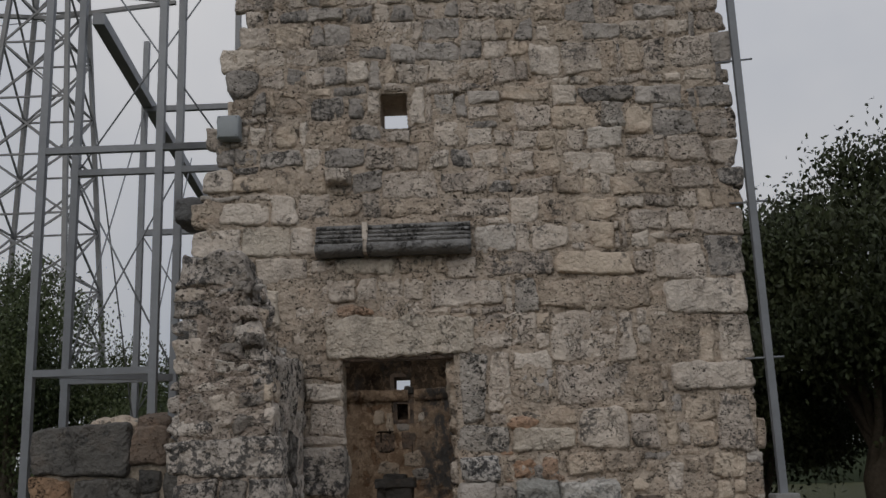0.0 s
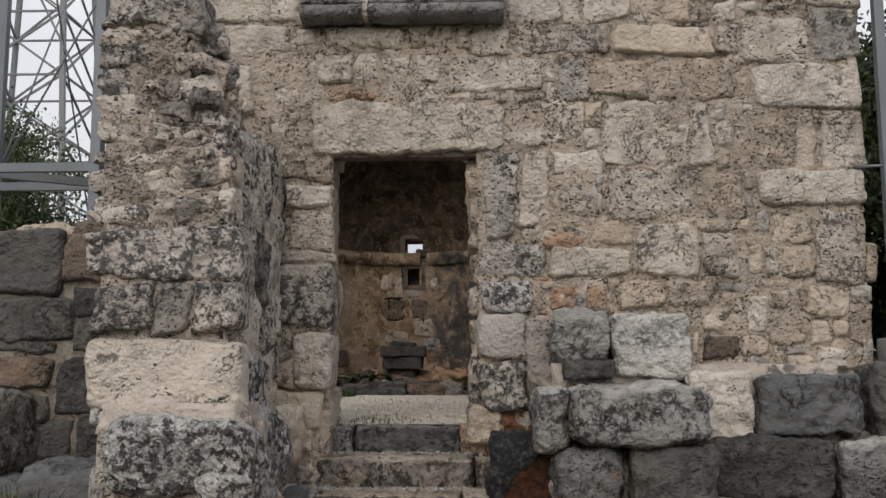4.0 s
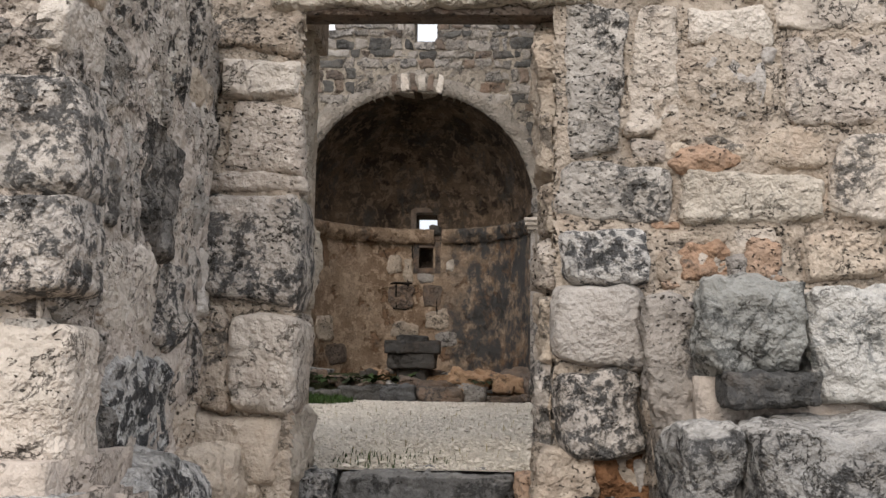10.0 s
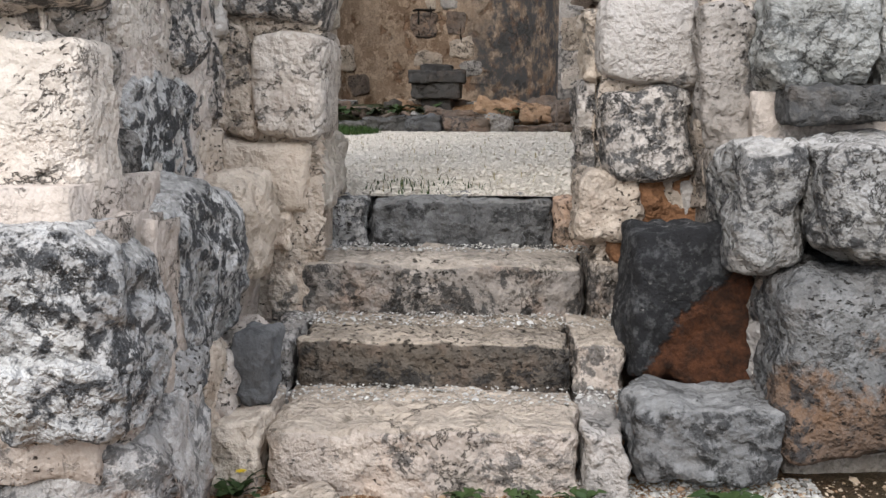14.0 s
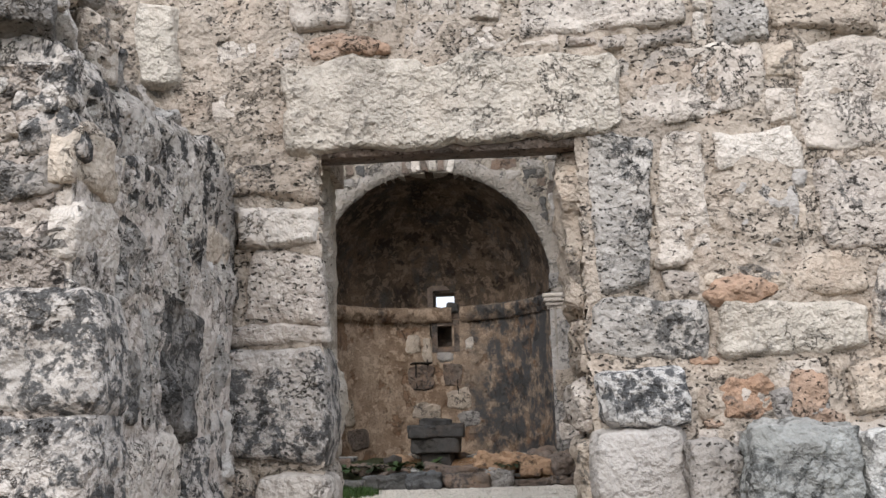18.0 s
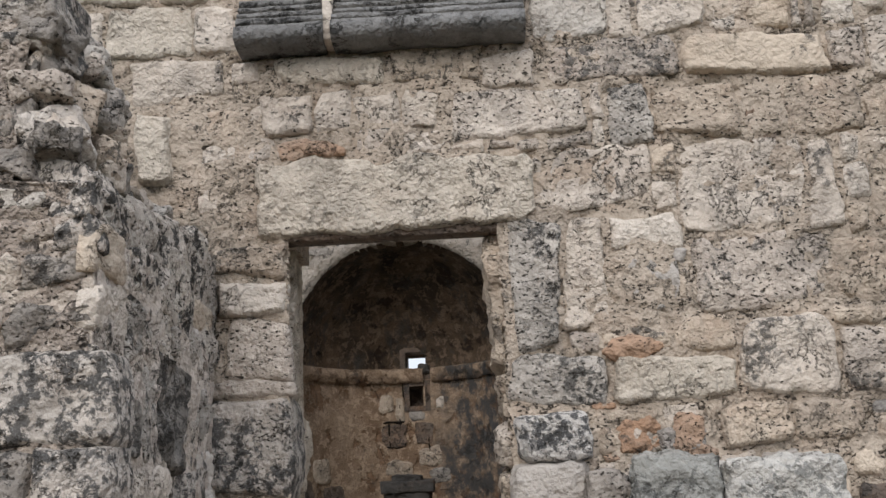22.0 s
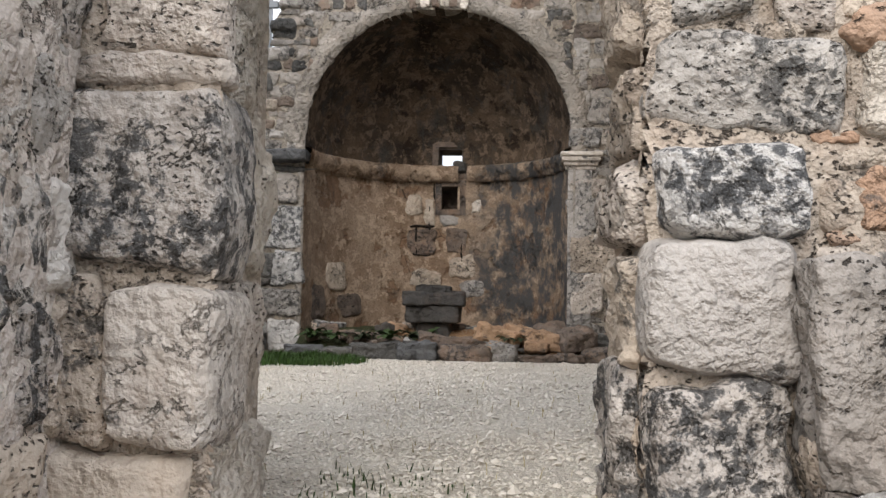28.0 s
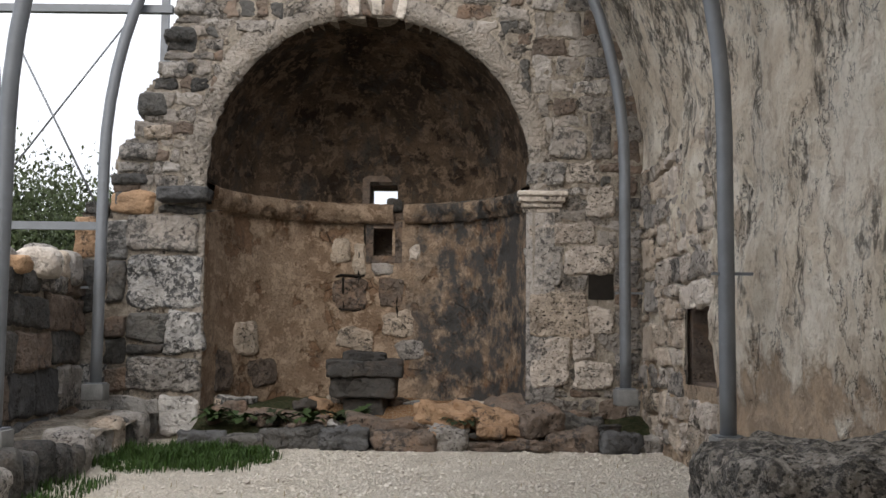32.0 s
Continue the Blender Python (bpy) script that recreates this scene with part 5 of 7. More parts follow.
# ---- the nave: gravel floor, side walls, east wall with the apse ----
EAST, CX, R, SPRING = 22.9, -0.93, 1.93, 4.38


def floor_z(x, y):
    return 1.09 + max(0.0, y - 12.2) * 0.012


def sheet(x0, x1, y0, y1, nx, ny, height):
    bm = bmesh.new()
    rows = [[bm.verts.new((x0 + (x1 - x0) * i / nx, y0 + (y1 - y0) * j / ny, height(x0 + (x1 - x0) * i / nx, y0 + (y1 - y0) * j / ny))) for i in range(nx + 1)] for j in range(ny + 1)]
    for a, b in zip(rows, rows[1:]):
        for i in range(nx):
            bm.faces.new((a[i], a[i + 1], b[i + 1], b[i]))
    return bm


solid("floor", sheet(-5.2, 3.2, 12.0, 25.5, 60, 90, lambda x, y: floor_z(x, y) + rough(Vector((x, y, 0)), 1.2, 0.012)), GRAVEL, "pale gravel floor of the roofless nave", "floor", kind="structure")


def apse_wall():
    """Half-cylinder under a half-dome, with the window and the putlog left open."""
    bm, rows = bmesh.new(), []
    levels = [1.0 + i * 0.11 for i in range(31)]
    levels += [SPRING + R * math.sin(k / 20 * math.pi / 2) for k in range(0, 21)]
    for j, z in enumerate(levels):
        lean = 1.0 if z <= SPRING else math.cos(math.asin(min(1, (z - SPRING) / R)))
        row = []
        for i in range(91):
            a = math.pi - math.pi * i / 90
            p = Vector((CX + R * lean * math.cos(a), EAST + (R + 0.05) * lean * math.sin(a), z))
            p += Vector((0, 1, 0)) * rough(p, 2.0, 0.02)
            row.append(bm.verts.new(p))
        rows.append(row)
    dome = []
    for j, (a, b) in enumerate(zip(rows, rows[1:])):
        for i in range(90):
            mid = (a[i].co + a[i + 1].co + b[i].co + b[i + 1].co) / 4
            if mid.y > EAST + 1 and (-1.04 < mid.x < -0.63 and 4.13 < mid.z < 4.60 or -0.98 < mid.x < -0.70 and 3.56 < mid.z < 3.92):
                continue
            face = bm.faces.new((a[i], b[i], b[i + 1], a[i + 1]))
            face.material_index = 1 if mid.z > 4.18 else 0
    bmesh.ops.recalc_face_normals(bm, faces=bm.faces[:])
    return bm


wall_apse = solid("wall_apse", apse_wall(), APSE_PLASTER, "apse with stained plaster and a dark half dome", "wall", kind="structure")
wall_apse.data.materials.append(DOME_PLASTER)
HOLES = STONE["b"]
for x0, x1, z0, z1, deep in ((-1.05, -0.62, 4.15, 4.58, 0.95), (-0.99, -0.69, 3.55, 3.93, 0.6)):
    y0, y1 = EAST + R - 0.12, EAST + R + deep
    rim = [box(x0 - 0.1, x0, y0 + 0.14, y1, z0 - 0.1, z1 + 0.1), box(x1, x1 + 0.1, y0 + 0.14, y1, z0 - 0.1, z1 + 0.1), box(x0, x1, y0 + 0.14, y1, z1, z1 + 0.1), box(x0, x1, y0 + 0.14, y1, z0 - 0.1, z0)]
    if deep < 0.9:
        rim.append(box(x0, x1, y1 - 0.05, y1, z0, z1))
    part("opening_lining", join(*rim), HOLES, wall_apse, smooth=False)


# ---- east wall round the apse ----
def east_left(z):
    """The broken left end of the east wall, by height."""
    return -4.4 if z < 3.9 else -3.95 + max(0.0, z - 4.3) * 0.36 + max(0.0, z - 6.65) * 0.65 + 0.08 * math.sin(z * 8)


def arch_half(z):
    if z <= SPRING:
        return R
    return math.sqrt(max(0.0, R * R - (z - SPRING) ** 2))


# near-black colour that stands for shade in gaps and sockets
CREVICE_SHADE = simple("deep_crevice_shade", (0.02, 0.017, 0.014), 1.0)
HIGH_WIN = (-1.0, -0.62, 7.18, 7.62)
pieces, z = [], 1.0
while z < 8.0:
    step = 0.04 if SPRING < z < SPRING + R else 0.2
    half = arch_half(z + (step if z > SPRING else 0)) + 0.07
    if z > SPRING + R - 0.01:
        half = 0.0
    left, right = east_left(z + step / 2), 2.5
    if half > 0.03:
        pieces += [box(left, CX - half, EAST, EAST + 0.7, z, z + step), box(CX + half, right, EAST, EAST + 0.7, z, z + step)]
    elif HIGH_WIN[2] - 0.1 < z < HIGH_WIN[3]:
        pieces += [box(left, HIGH_WIN[0], EAST, EAST + 0.7, z, z + step), box(HIGH_WIN[1], right, EAST, EAST + 0.7, z, z + step)]
    else:
        pieces.append(box(left, right, EAST, EAST + 0.7, z, z + step))
    z += step
wall_east = solid("wall_east", join(*pieces), DARK_MORTAR, "east wall of mortared rubble round the apse arch", "wall", kind="structure", smooth=False)


def on_east(x, z):
    return pose(x, EAST, z)


def arch_ring():
    """The plastered ring of the apse arch, with its jambs."""
    bm, rings = bmesh.new(), []
    way = [((CX + R, z), (1, 0)) for z in (1.2, 1.8, 2.4, 3.0, 3.6, 4.1)]
    way += [((CX + R * math.cos(math.pi * k / 72), SPRING + R * math.sin(math.pi * k / 72)), (math.cos(math.pi * k / 72), math.sin(math.pi * k / 72))) for k in range(73)]
    way += [((CX - R, z), (-1, 0)) for z in (4.1, 3.6, 3.0, 2.4, 1.8, 1.2)]
    for (x, z), (dx, dz) in way:
        wide = 0.30 + rough(Vector((x, 1, z)), 2.0, 0.10) if z > 4.2 else 0.10
        wear = rough(Vector((x, 5, z)), 5.0, 0.02)
        spots = ((0.0, 0.12), (wear, -0.012 + wear), (wide * 0.5, -0.03 + rough(Vector((x, 7, z)), 6.0, 0.02)), (wide, -0.01), (wide, 0.1))
        rings.append([bm.verts.new((x + dx * d, EAST + y, z + dz * d)) for d, y in spots])
    for a, b in zip(rings, rings[1:]):
        for k in range(4):
            bm.faces.new((a[k], a[k + 1], b[k + 1], b[k]))
    bmesh.ops.recalc_face_normals(bm, faces=bm.faces[:])
    return bm


part("arch_ring", arch_ring(), RUBBLE_MORTAR, wall_east, "smeared pale plaster ring of the arch")


for i in range(44):
    turn = math.pi * (i + 0.5) / 44
    if not 19 <= i <= 24:
        continue
    ob = part("voussoir", facing(0.10, 0.30, 0.008, 0.05, seed(), 8), STONE["w" if i % 2 else "b"], wall_east)
    ob.matrix_basis = pose(CX + (R + 0.16) * math.cos(turn), EAST - 0.03, SPRING + (R + 0.16) * math.sin(turn), 0, 90 - math.degrees(turn), 0)
RIGHT_HOLE = (1.70, 2.0, 2.9, 3.2)
lay(wall_east, [(1, 1.79, 3.58, 3.83, "p"), (1, 1.36, 3.02, 3.53, "g"), (1.42, 1.99, 3.18, 3.54, "p"), (1, 1.69, 2.5, 3, "t"), (1.02, 1.49, 1.84, 2.43, "p"), (1.5, 1.82, 2.17, 2.43, "p"), (1.69, 2.02, 2.5, 2.8, "p"), (1.56, 1.99, 1.84, 2.17, "p"), (1.02, 1.42, 4.25, 4.55, "g"), (1.46, 1.83, 4.29, 4.53, "p"), (1.69, 2, 3.85, 4.25, "p"), (1.25, 1.69, 4.59, 4.97, "z"), (1.73, 2, 4.6, 5.15, "z")], on_east, depth=0.025, corner=6)
lay(wall_east, [(-3.79, -2.93, 3.41, 3.87, "z"), (-3.76, -2.9, 2.74, 3.37, "m"), (-3.74, -3.31, 2.34, 2.68, "d"), (-3.26, -2.88, 2.25, 2.7, "m"), (-3.71, -2.9, 1.79, 2.2, "g"), (-4.03, -3.79, 2.84, 3.31, "d"), (-4.01, -3.77, 2.38, 2.64, "b"), (-3.99, -3.76, 2.11, 2.35, "d"), (-3.98, -3.72, 1.75, 2.01, "b"), (-4.42, -4.09, 3.34, 3.78, "o"), (-4, -3.55, 3.88, 4.09, "d")], on_east, depth=0.05, corner=6)
fill(wall_east, 1.02, 2.3, 1.3, 8.0, on_east, "zzgbz", (0.15, 0.34), (0.16, 0.45), [RIGHT_HOLE], depth=0.006, corner=6, wobble=0.025)
fill(wall_east, -4.3, -2.9, 1.3, 3.95, on_east, "dmdhm", (0.36, 0.62), (0.5, 1.0), depth=0.05, corner=7)
fill(wall_east, -3.9, 2.3, 4.0, 7.9, on_east, "zdzzbg", (0.12, 0.22), (0.12, 0.42), [(-3.0, 1.12, 4.0, 5.3), (-2.75, 0.9, 5.2, 6.1), (-2.0, 0.15, 6.0, 6.75), HIGH_WIN], edge=lambda z: (-3.95 + max(0.0, z - 4.3) * 0.36 + max(0.0, z - 6.65) * 0.65, 2.3), depth=0.014, corner=5, wobble=0.03)
raise_face(wall_east, on_east, 0.04, [RIGHT_HOLE, HIGH_WIN], singles=230, near=(0, 3))
part("mortar", skin(lambda z: (east_left(z) + 0.06, 2.34), 1.3, 7.9, on_east, [RIGHT_HOLE, HIGH_WIN], -0.004, (), 0.045, 0.022, lambda x, z: abs(x - CX) < arch_half(z) + 0.12 and z < SPRING + R), RUBBLE_MORTAR, wall_east, "grey rubble mortar between the stones")
# no socket is cut: a flat dark plate stands for its shade
part("putlog_recess", box(*RIGHT_HOLE[:2], EAST - 0.012, EAST - 0.004, *RIGHT_HOLE[2:]), CREVICE_SHADE, wall_east, "flat dark plate for the shade of a square socket", smooth=False)

# corbels where the broken end shows, and mouldings at the springing
for x, z, sx, sz, kind in ((-3.85, 4.5, 0.5, 0.22, "g"), (-3.95, 4.2, 0.5, 0.16, "d"), (-3.62, 4.75, 0.4, 0.2, "t"), (-3.7, 5.05, 0.4, 0.3, "d"), (-3.45, 5.5, 0.35, 0.25, "g"), (-3.4, 5.95, 0.4, 0.2, "d"), (-3.3, 6.3, 0.4, 0.22, "g"), (-3.1, 6.7, 0.4, 0.3, "g"), (-3.9, 3.85, 0.6, 0.3, "o")):
    ob = part("stone", rock(sx, 0.55, sz, seed(), 5, 0.04, 0.02, 8), STONE[kind], wall_east)
    ob.location = (x + 0.16, EAST + 0.2, z)
ob = part("corbel", rock(0.62, 0.45, 0.18, seed(), 7, 0.02, 0.015, 10), STONE["k"], wall_east, "dark projecting corbel slab")
ob.location = (-3.1, EAST - 0.06, 4.0)
capital = [(0.92, 1.36, 0.02, 3.93, 3.99), (0.90, 1.39, 0.06, 3.99, 4.05), (0.87, 1.42, 0.11, 4.05, 4.12), (0.85, 1.45, 0.14, 4.12, 4.18)]
part("capital", join(*(box(x0, x1, EAST - d, EAST + 0.05, z0, z1, 0.015) for x0, x1, d, z0, z1 in capital)), STONE["w"], wall_east, "moulded pale stone capital")
part("pilaster", box(0.96, 1.30, EAST - 0.03, EAST + 0.02, 1.5, 3.93, 0.01), STONE["g"], wall_east)


def string_course():
    """The projecting band that parts the apse wall from its half dome."""
    bm, rings = bmesh.new(), []
    profile = [(0.02, 3.99), (-0.05, 4.0), (-0.055, 4.06), (-0.085, 4.09), (-0.10, 4.16), (-0.095, 4.23), (0.02, 4.27)]
    for i in range(161):
        a = math.pi - math.pi * i / 160
        ring = []
        for d, z in profile:
            r = R + d
            p = Vector((CX + r * math.cos(a), EAST + r * math.sin(a), z))
            p += Vector((math.cos(a), math.sin(a), 0.4)) * rough(p, 9.0, 0.05)
            ring.append(bm.verts.new(p))
        rings.append(ring)
    for i, (a, b) in enumerate(zip(rings, rings[1:])):
        if i in (86, 87, 88, 89):
            continue
        for k in range(len(profile) - 1):
            bm.faces.new((a[k], a[k + 1], b[k + 1], b[k]))
    bmesh.ops.recalc_face_normals(bm, faces=bm.faces[:])
    return bm


part("string_course", string_course(), APSE_PLASTER, wall_apse, "weathered projecting string course")


def on_apse(s, z):
    """s: degrees round the apse from its middle, to the right."""
    a = radians(90 - s)
    return pose(CX + (R - 0.005) * math.cos(a), EAST + (R + 0.045) * math.sin(a), z, 0, 0, -s)


for s, z, w, h, kind, lift in ((-11, 3.03, 0.42, 0.44, "b", 0.0), (-7.5, 3.5, 0.16, 0.42, "t", 0.0), (-15, 3.62, 0.3, 0.3, "t", 0.0), (6, 3.02, 0.36, 0.42, "b", 0.0), (9, 2.62, 0.4, 0.34, "t", 0.0), (3, 3.38, 0.34, 0.2, "g", 0.0), (16, 3.6, 0.18, 0.2, "w", 0.0), (-9, 2.4, 0.5, 0.3, "t", 0), (-48, 1.95, 0.5, 0.4, "b", 0), (-58, 2.4, 0.4, 0.4, "t", 0), (14, 2.25, 0.4, 0.3, "g", 0), (-70, 2.0, 0.4, 0.5, "b", 0)):
    ob = part("stone", facing(w, h, 0.022, 0.05, seed(), 5, 0.03, 0.012), STONE[kind], wall_apse)
    ob.matrix_basis = on_apse(s, z)
# raised dark strips: shade of the open joints drawn as colour
for s, z, w, h in ((-13.9, 3.03, 0.05, 0.46), (-11, 3.27, 0.44, 0.05), (-10.9, 2.79, 0.36, 0.03), (-7.6, 3.40, 0.035, 0.5), (-4.9, 3.78, 0.03, 0.4), (8.5, 2.84, 0.03, 0.36)):
    ob = part("crevice", facing(w, h, 0.032, 0.04, seed(), 3, 0.02, 0.01), CREVICE_SHADE, wall_apse, "dark strip for the shade in an open joint between the bared stones")
    ob.matrix_basis = on_apse(s, z)
ob = part("stone", rock(0.22, 0.3, 0.2, seed(), 4, 0.03), STONE["d"], wall_apse, "dark stone lying in the little window")
ob.location = (-0.70, EAST + R + 0.1, 4.15)

# ---- right wall of the nave: plastered masonry with the start of the vault ----
WALL_X = 2.33


def south_wall():
    """Inner face curving inward where the vault began; window niche left open."""
    bm, rows = bmesh.new(), []
    ys = [12.0 + 0.075 * i for i in range(147)]
    zs = [0.8 + 0.075 * i for i in range(91)]
    for y in ys:
        row = []
        for z in zs:
            x = WALL_X + 0.03 * (22.9 - y) - max(0.0, z - 4.6) ** 1.8 * 0.16
            x += rough(Vector((0, y, z)), 0.9, 0.05) + rough(Vector((5, y, z)), 4.0, 0.02) + rough(Vector((9, y, z)), 10.0, 0.014)
            x += 0.025 * min(1.0, max(0.0, rough(Vector((2, y, z * 0.8)), 1.7, 6.0)))
            row.append(bm.verts.new((x, y, z)))
        rows.append(row)
    for a, b in zip(rows, rows[1:]):
        for j in range(len(zs) - 1):
            mid = (a[j].co + b[j + 1].co) / 2
            if 20.1 < mid.y < 21.0 and 2.0 < mid.z < 2.75:
                continue
            bm.faces.new((a[j], a[j + 1], b[j + 1], b[j]))
    return bm


wall_south = solid("wall_south", south_wall(), WALL_PLASTER, "tall side wall with peeling, black-streaked plaster", "wall", kind="structure")
part("wall_backing", join(box(2.95, 3.72, 12.0, 23.7, 0.5, 7.6)), MORTAR, wall_south, smooth=False)
part("niche_lining", join(box(2.46, 2.9, 19.9, 20.12, 1.9, 2.9), box(2.46, 2.9, 20.98, 21.2, 1.9, 2.9), box(2.46, 2.9, 20.12, 20.98, 2.73, 2.95), box(2.46, 2.9, 20.12, 20.98, 1.8, 2.02), box(2.84, 2.9, 20.12, 20.98, 2.02, 2.73)), STONE["b"], wall_south, "brown stone-lined wall niche", smooth=False)


def on_south(s, z):
    return pose(WALL_X + 0.03 * (22.9 + s) - 0.01, -s, z, 0, 0, -90)


lay(wall_south, [(-22.8, -22.2, 2.2, 2.6, "t"), (-22.7, -22.1, 2.7, 3.1, "g"), (-22.8, -22.3, 3.2, 3.6, "t"), (-21.2, -20.05, 2.76, 3.0, "w"), (-22.75, -22.2, 3.7, 4.0, "g"), (-22.1, -21.7, 1.5, 1.9, "t"), (-20.0, -19.6, 1.5, 1.95, "t")], on_south, depth=0.012, corner=6, wobble=0.025)
fill(wall_south, -22.85, -20.0, 1.3, 4.4, on_south, "tzpt", (0.14, 0.3), (0.2, 0.5), [(-21.1, -20.0, 1.9, 3.0)], depth=0.012, corner=4, wobble=0.03, relief=0.03)
raise_face(wall_south, on_south, 0.0)

# ---- left side: low dark wall and kerb ----
wall_north = solid("wall_north", join(box(-5.0, -4.3, 17.0, 23.6, 0.5, 3.05)), DARK_MORTAR, "low broken side wall of dark blocks", "wall", kind="structure", smooth=False)


def on_north(s, z):
    return pose(-4.3, s, z, 0, 0, 90)


fill(wall_north, 17.5, 22.9, 1.1, 3.05, on_north, "dgdbk", (0.3, 0.5), (0.4, 0.9), depth=0.05, corner=8)
raise_face(wall_north, on_north, 0.05)
rnd = random.Random(5)
for i in range(26):
    y = 17.2 + i * 0.22
    ob = part("stone", rock(rnd.uniform(0.3, 0.55), rnd.uniform(0.25, 0.5), rnd.uniform(0.15, 0.4), seed(), 4, 0.05, 0.02, 6), STONE[rnd.choice("tgwogb")], wall_north)
    ob.location = (-4.6 + rnd.uniform(-0.1, 0.25), y, 3.0)
kerb = thing("kerb", "rough kerb of mossy stones along the nave floor", "kerb")
for i in range(22):
    y = 16.8 + i * 0.26
    x = -3.42 - 0.04 * (y - 19) + rnd.uniform(-0.06, 0.06)
    ob = part("stone", rock(rnd.uniform(0.3, 0.45), rnd.uniform(0.24, 0.36), rnd.uniform(0.28, 0.46) + (y - 17) * 0.02, seed(), 4.5, 0.05, 0.02, 7), STONE[rnd.choice("gmdgt")], kerb)
    ob.location = (x, y, 1.08)
bm = sheet(-4.4, -3.35, 16.5, 22.9, 12, 50, lambda x, y: 1.25 + 0.05 * (y - 17) + rough(Vector((x, y, 2)), 1.5, 0.06))
solid("soil_bed", bm, DARK_MORTAR, "raised bed of soil between kerb and low wall", "soil", kind="structure")

# ---- apse platform: slabs, rubble and the altar stones ----
bm = sheet(-2.85, 2.35, 22.10, 24.85, 60, 34, lambda x, y: 1.33 + 0.26 * min(1.0, max(0.0, y - 22.2)) + rough(Vector((x, y, 0)), 1.6, 0.07))
solid("platform", bm, GROUND, "earthy raised floor of the apse", "floor", kind="structure")
x = -2.95
while x < 2.3:
    wide = rnd.uniform(0.3, 0.75)
    kind = rnd.choice("gdkbd") if x < 0 or x > 1.3 else rnd.choice("obdb")
    ob = solid("kerb_stone", rock(wide, rnd.uniform(0.3, 0.5), rnd.uniform(0.14, 0.28), seed(), 7, 0.05, 0.03, 12), STONE[kind], {"k": "blackened stone edging the apse floor", "o": "orange limestone lump edging the apse floor", "b": "brown stone edging the apse floor", "g": "grey stone edging the apse floor", "d": "dark stone edging the apse floor"}[kind], "stone", "stones edging the apse floor")
    ob.matrix_basis = pose(x + wide / 2, 22.15 + rnd.uniform(-0.1, 0.08), 1.18, rnd.uniform(-6, 6), rnd.uniform(-6, 6), rnd.uniform(-14, 14))
    x += wide * 0.92
for x, y, sx, sy, sz, kind, turn in ((-0.62, 22.35, 0.95, 0.5, 0.16, "b", 4), (0.55, 22.55, 1.05, 0.6, 0.24, "o", -8), (0.1, 22.85, 0.9, 0.5, 0.25, "o", 12), (1.05, 22.35, 0.5, 0.45, 0.28, "b", 20), (-0.05, 22.3, 0.6, 0.4, 0.3, "o", -14), (-1.75, 22.75, 0.8, 0.5, 0.16, "b", 6), (1.45, 22.6, 0.7, 0.4, 0.2, "d", -5), (-2.3, 22.9, 0.6, 0.5, 0.2, "b", 15), (0.85, 23.2, 0.6, 0.5, 0.3, "b", 30)):
    ob = solid("rubble_slab", rock(sx, sy, sz, seed(), 12, 0.08, 0.03, 14), STONE[kind], {"o": "orange weathered slab on the apse floor", "g": "long grey slab on the apse floor", "b": "brown rubble on the apse floor", "t": "tan slab on the apse floor", "d": "dark slab on the apse floor"}[kind], "stone slab", "slabs on the apse floor")
    ob.matrix_basis = pose(x, y, 1.38, turn * 0.5, 9 - turn * 0.6, turn)
for i in range(46):
    x, y, s = rnd.uniform(-2.7, 2.1), rnd.uniform(22.05, 23.6), rnd.uniform(0.09, 0.24)
    kind = rnd.choice("bdohbnt")
    ob = solid("rubble", rock(s * 1.4, s, s * 0.6, seed(), 7, 0.04, 0.02, 7), STONE[kind], "small tumbled piece of rubble on the apse floor", "rubble", "rubble on the apse floor")
    ob.matrix_basis = pose(x, y, 1.34 + 0.24 * min(1.0, max(0.0, y - 22.2)), rnd.uniform(-12, 12), rnd.uniform(-12, 12), rnd.uniform(0, 180))
altar = thing("altar", "dark marble slabs stacked as an altar stump", "altar")
for x0, x1, y0, y1, z0, z1 in ((-1.20, -0.68, 23.05, 23.5, 1.45, 1.72), (-1.34, -0.56, 22.95, 23.55, 1.71, 1.96), (-1.40, -0.50, 22.90, 23.55, 1.955, 2.16), (-1.22, -0.70, 23.0, 23.5, 2.145, 2.24)):
    block("slab", x0, x1, y0, y1, z0, z1, "n", "", parent=altar, corner=16, wobble=0.035, n=16, relief=0.014, turn=(z0 - 1.9) * 16)
block("boulder", 1.25, 2.75, 15.2, 16.4, 1.05, 1.93, "B", "large lichened flat boulder lying on the gravel", "boulder", corner=7.0, wobble=0.10, n=34, relief=0.028)
block("boulder", 2.0, 2.9, 16.3, 17.2, 1.05, 1.72, "g", "weathered grey boulder by the side wall", "boulder", corner=4.0, wobble=0.08, n=14, relief=0.03)
for x, y, s, kind in ((1.15, 15.3, 0.3, "d"), (1.0, 15.7, 0.18, "b"), (0.9, 15.1, 0.14, "d")):
    block("loose_stone", x, x + s, y, y + s * 0.8, 1.09, 1.09 + s * 0.4, kind, "small dark stone lying on the gravel", "stone", corner=3.5, n=7)

# ---- steel shelter frame ----
shelter = thing("steel_shelter", "grey galvanised steel frame of a protective shelter with arched ribs", "steel frame")


def bar(name, a, b, size, square=True, label=""):
    return part(name, tube([a, b], size, 6, square), STEEL, shelter, label, smooth=not square)


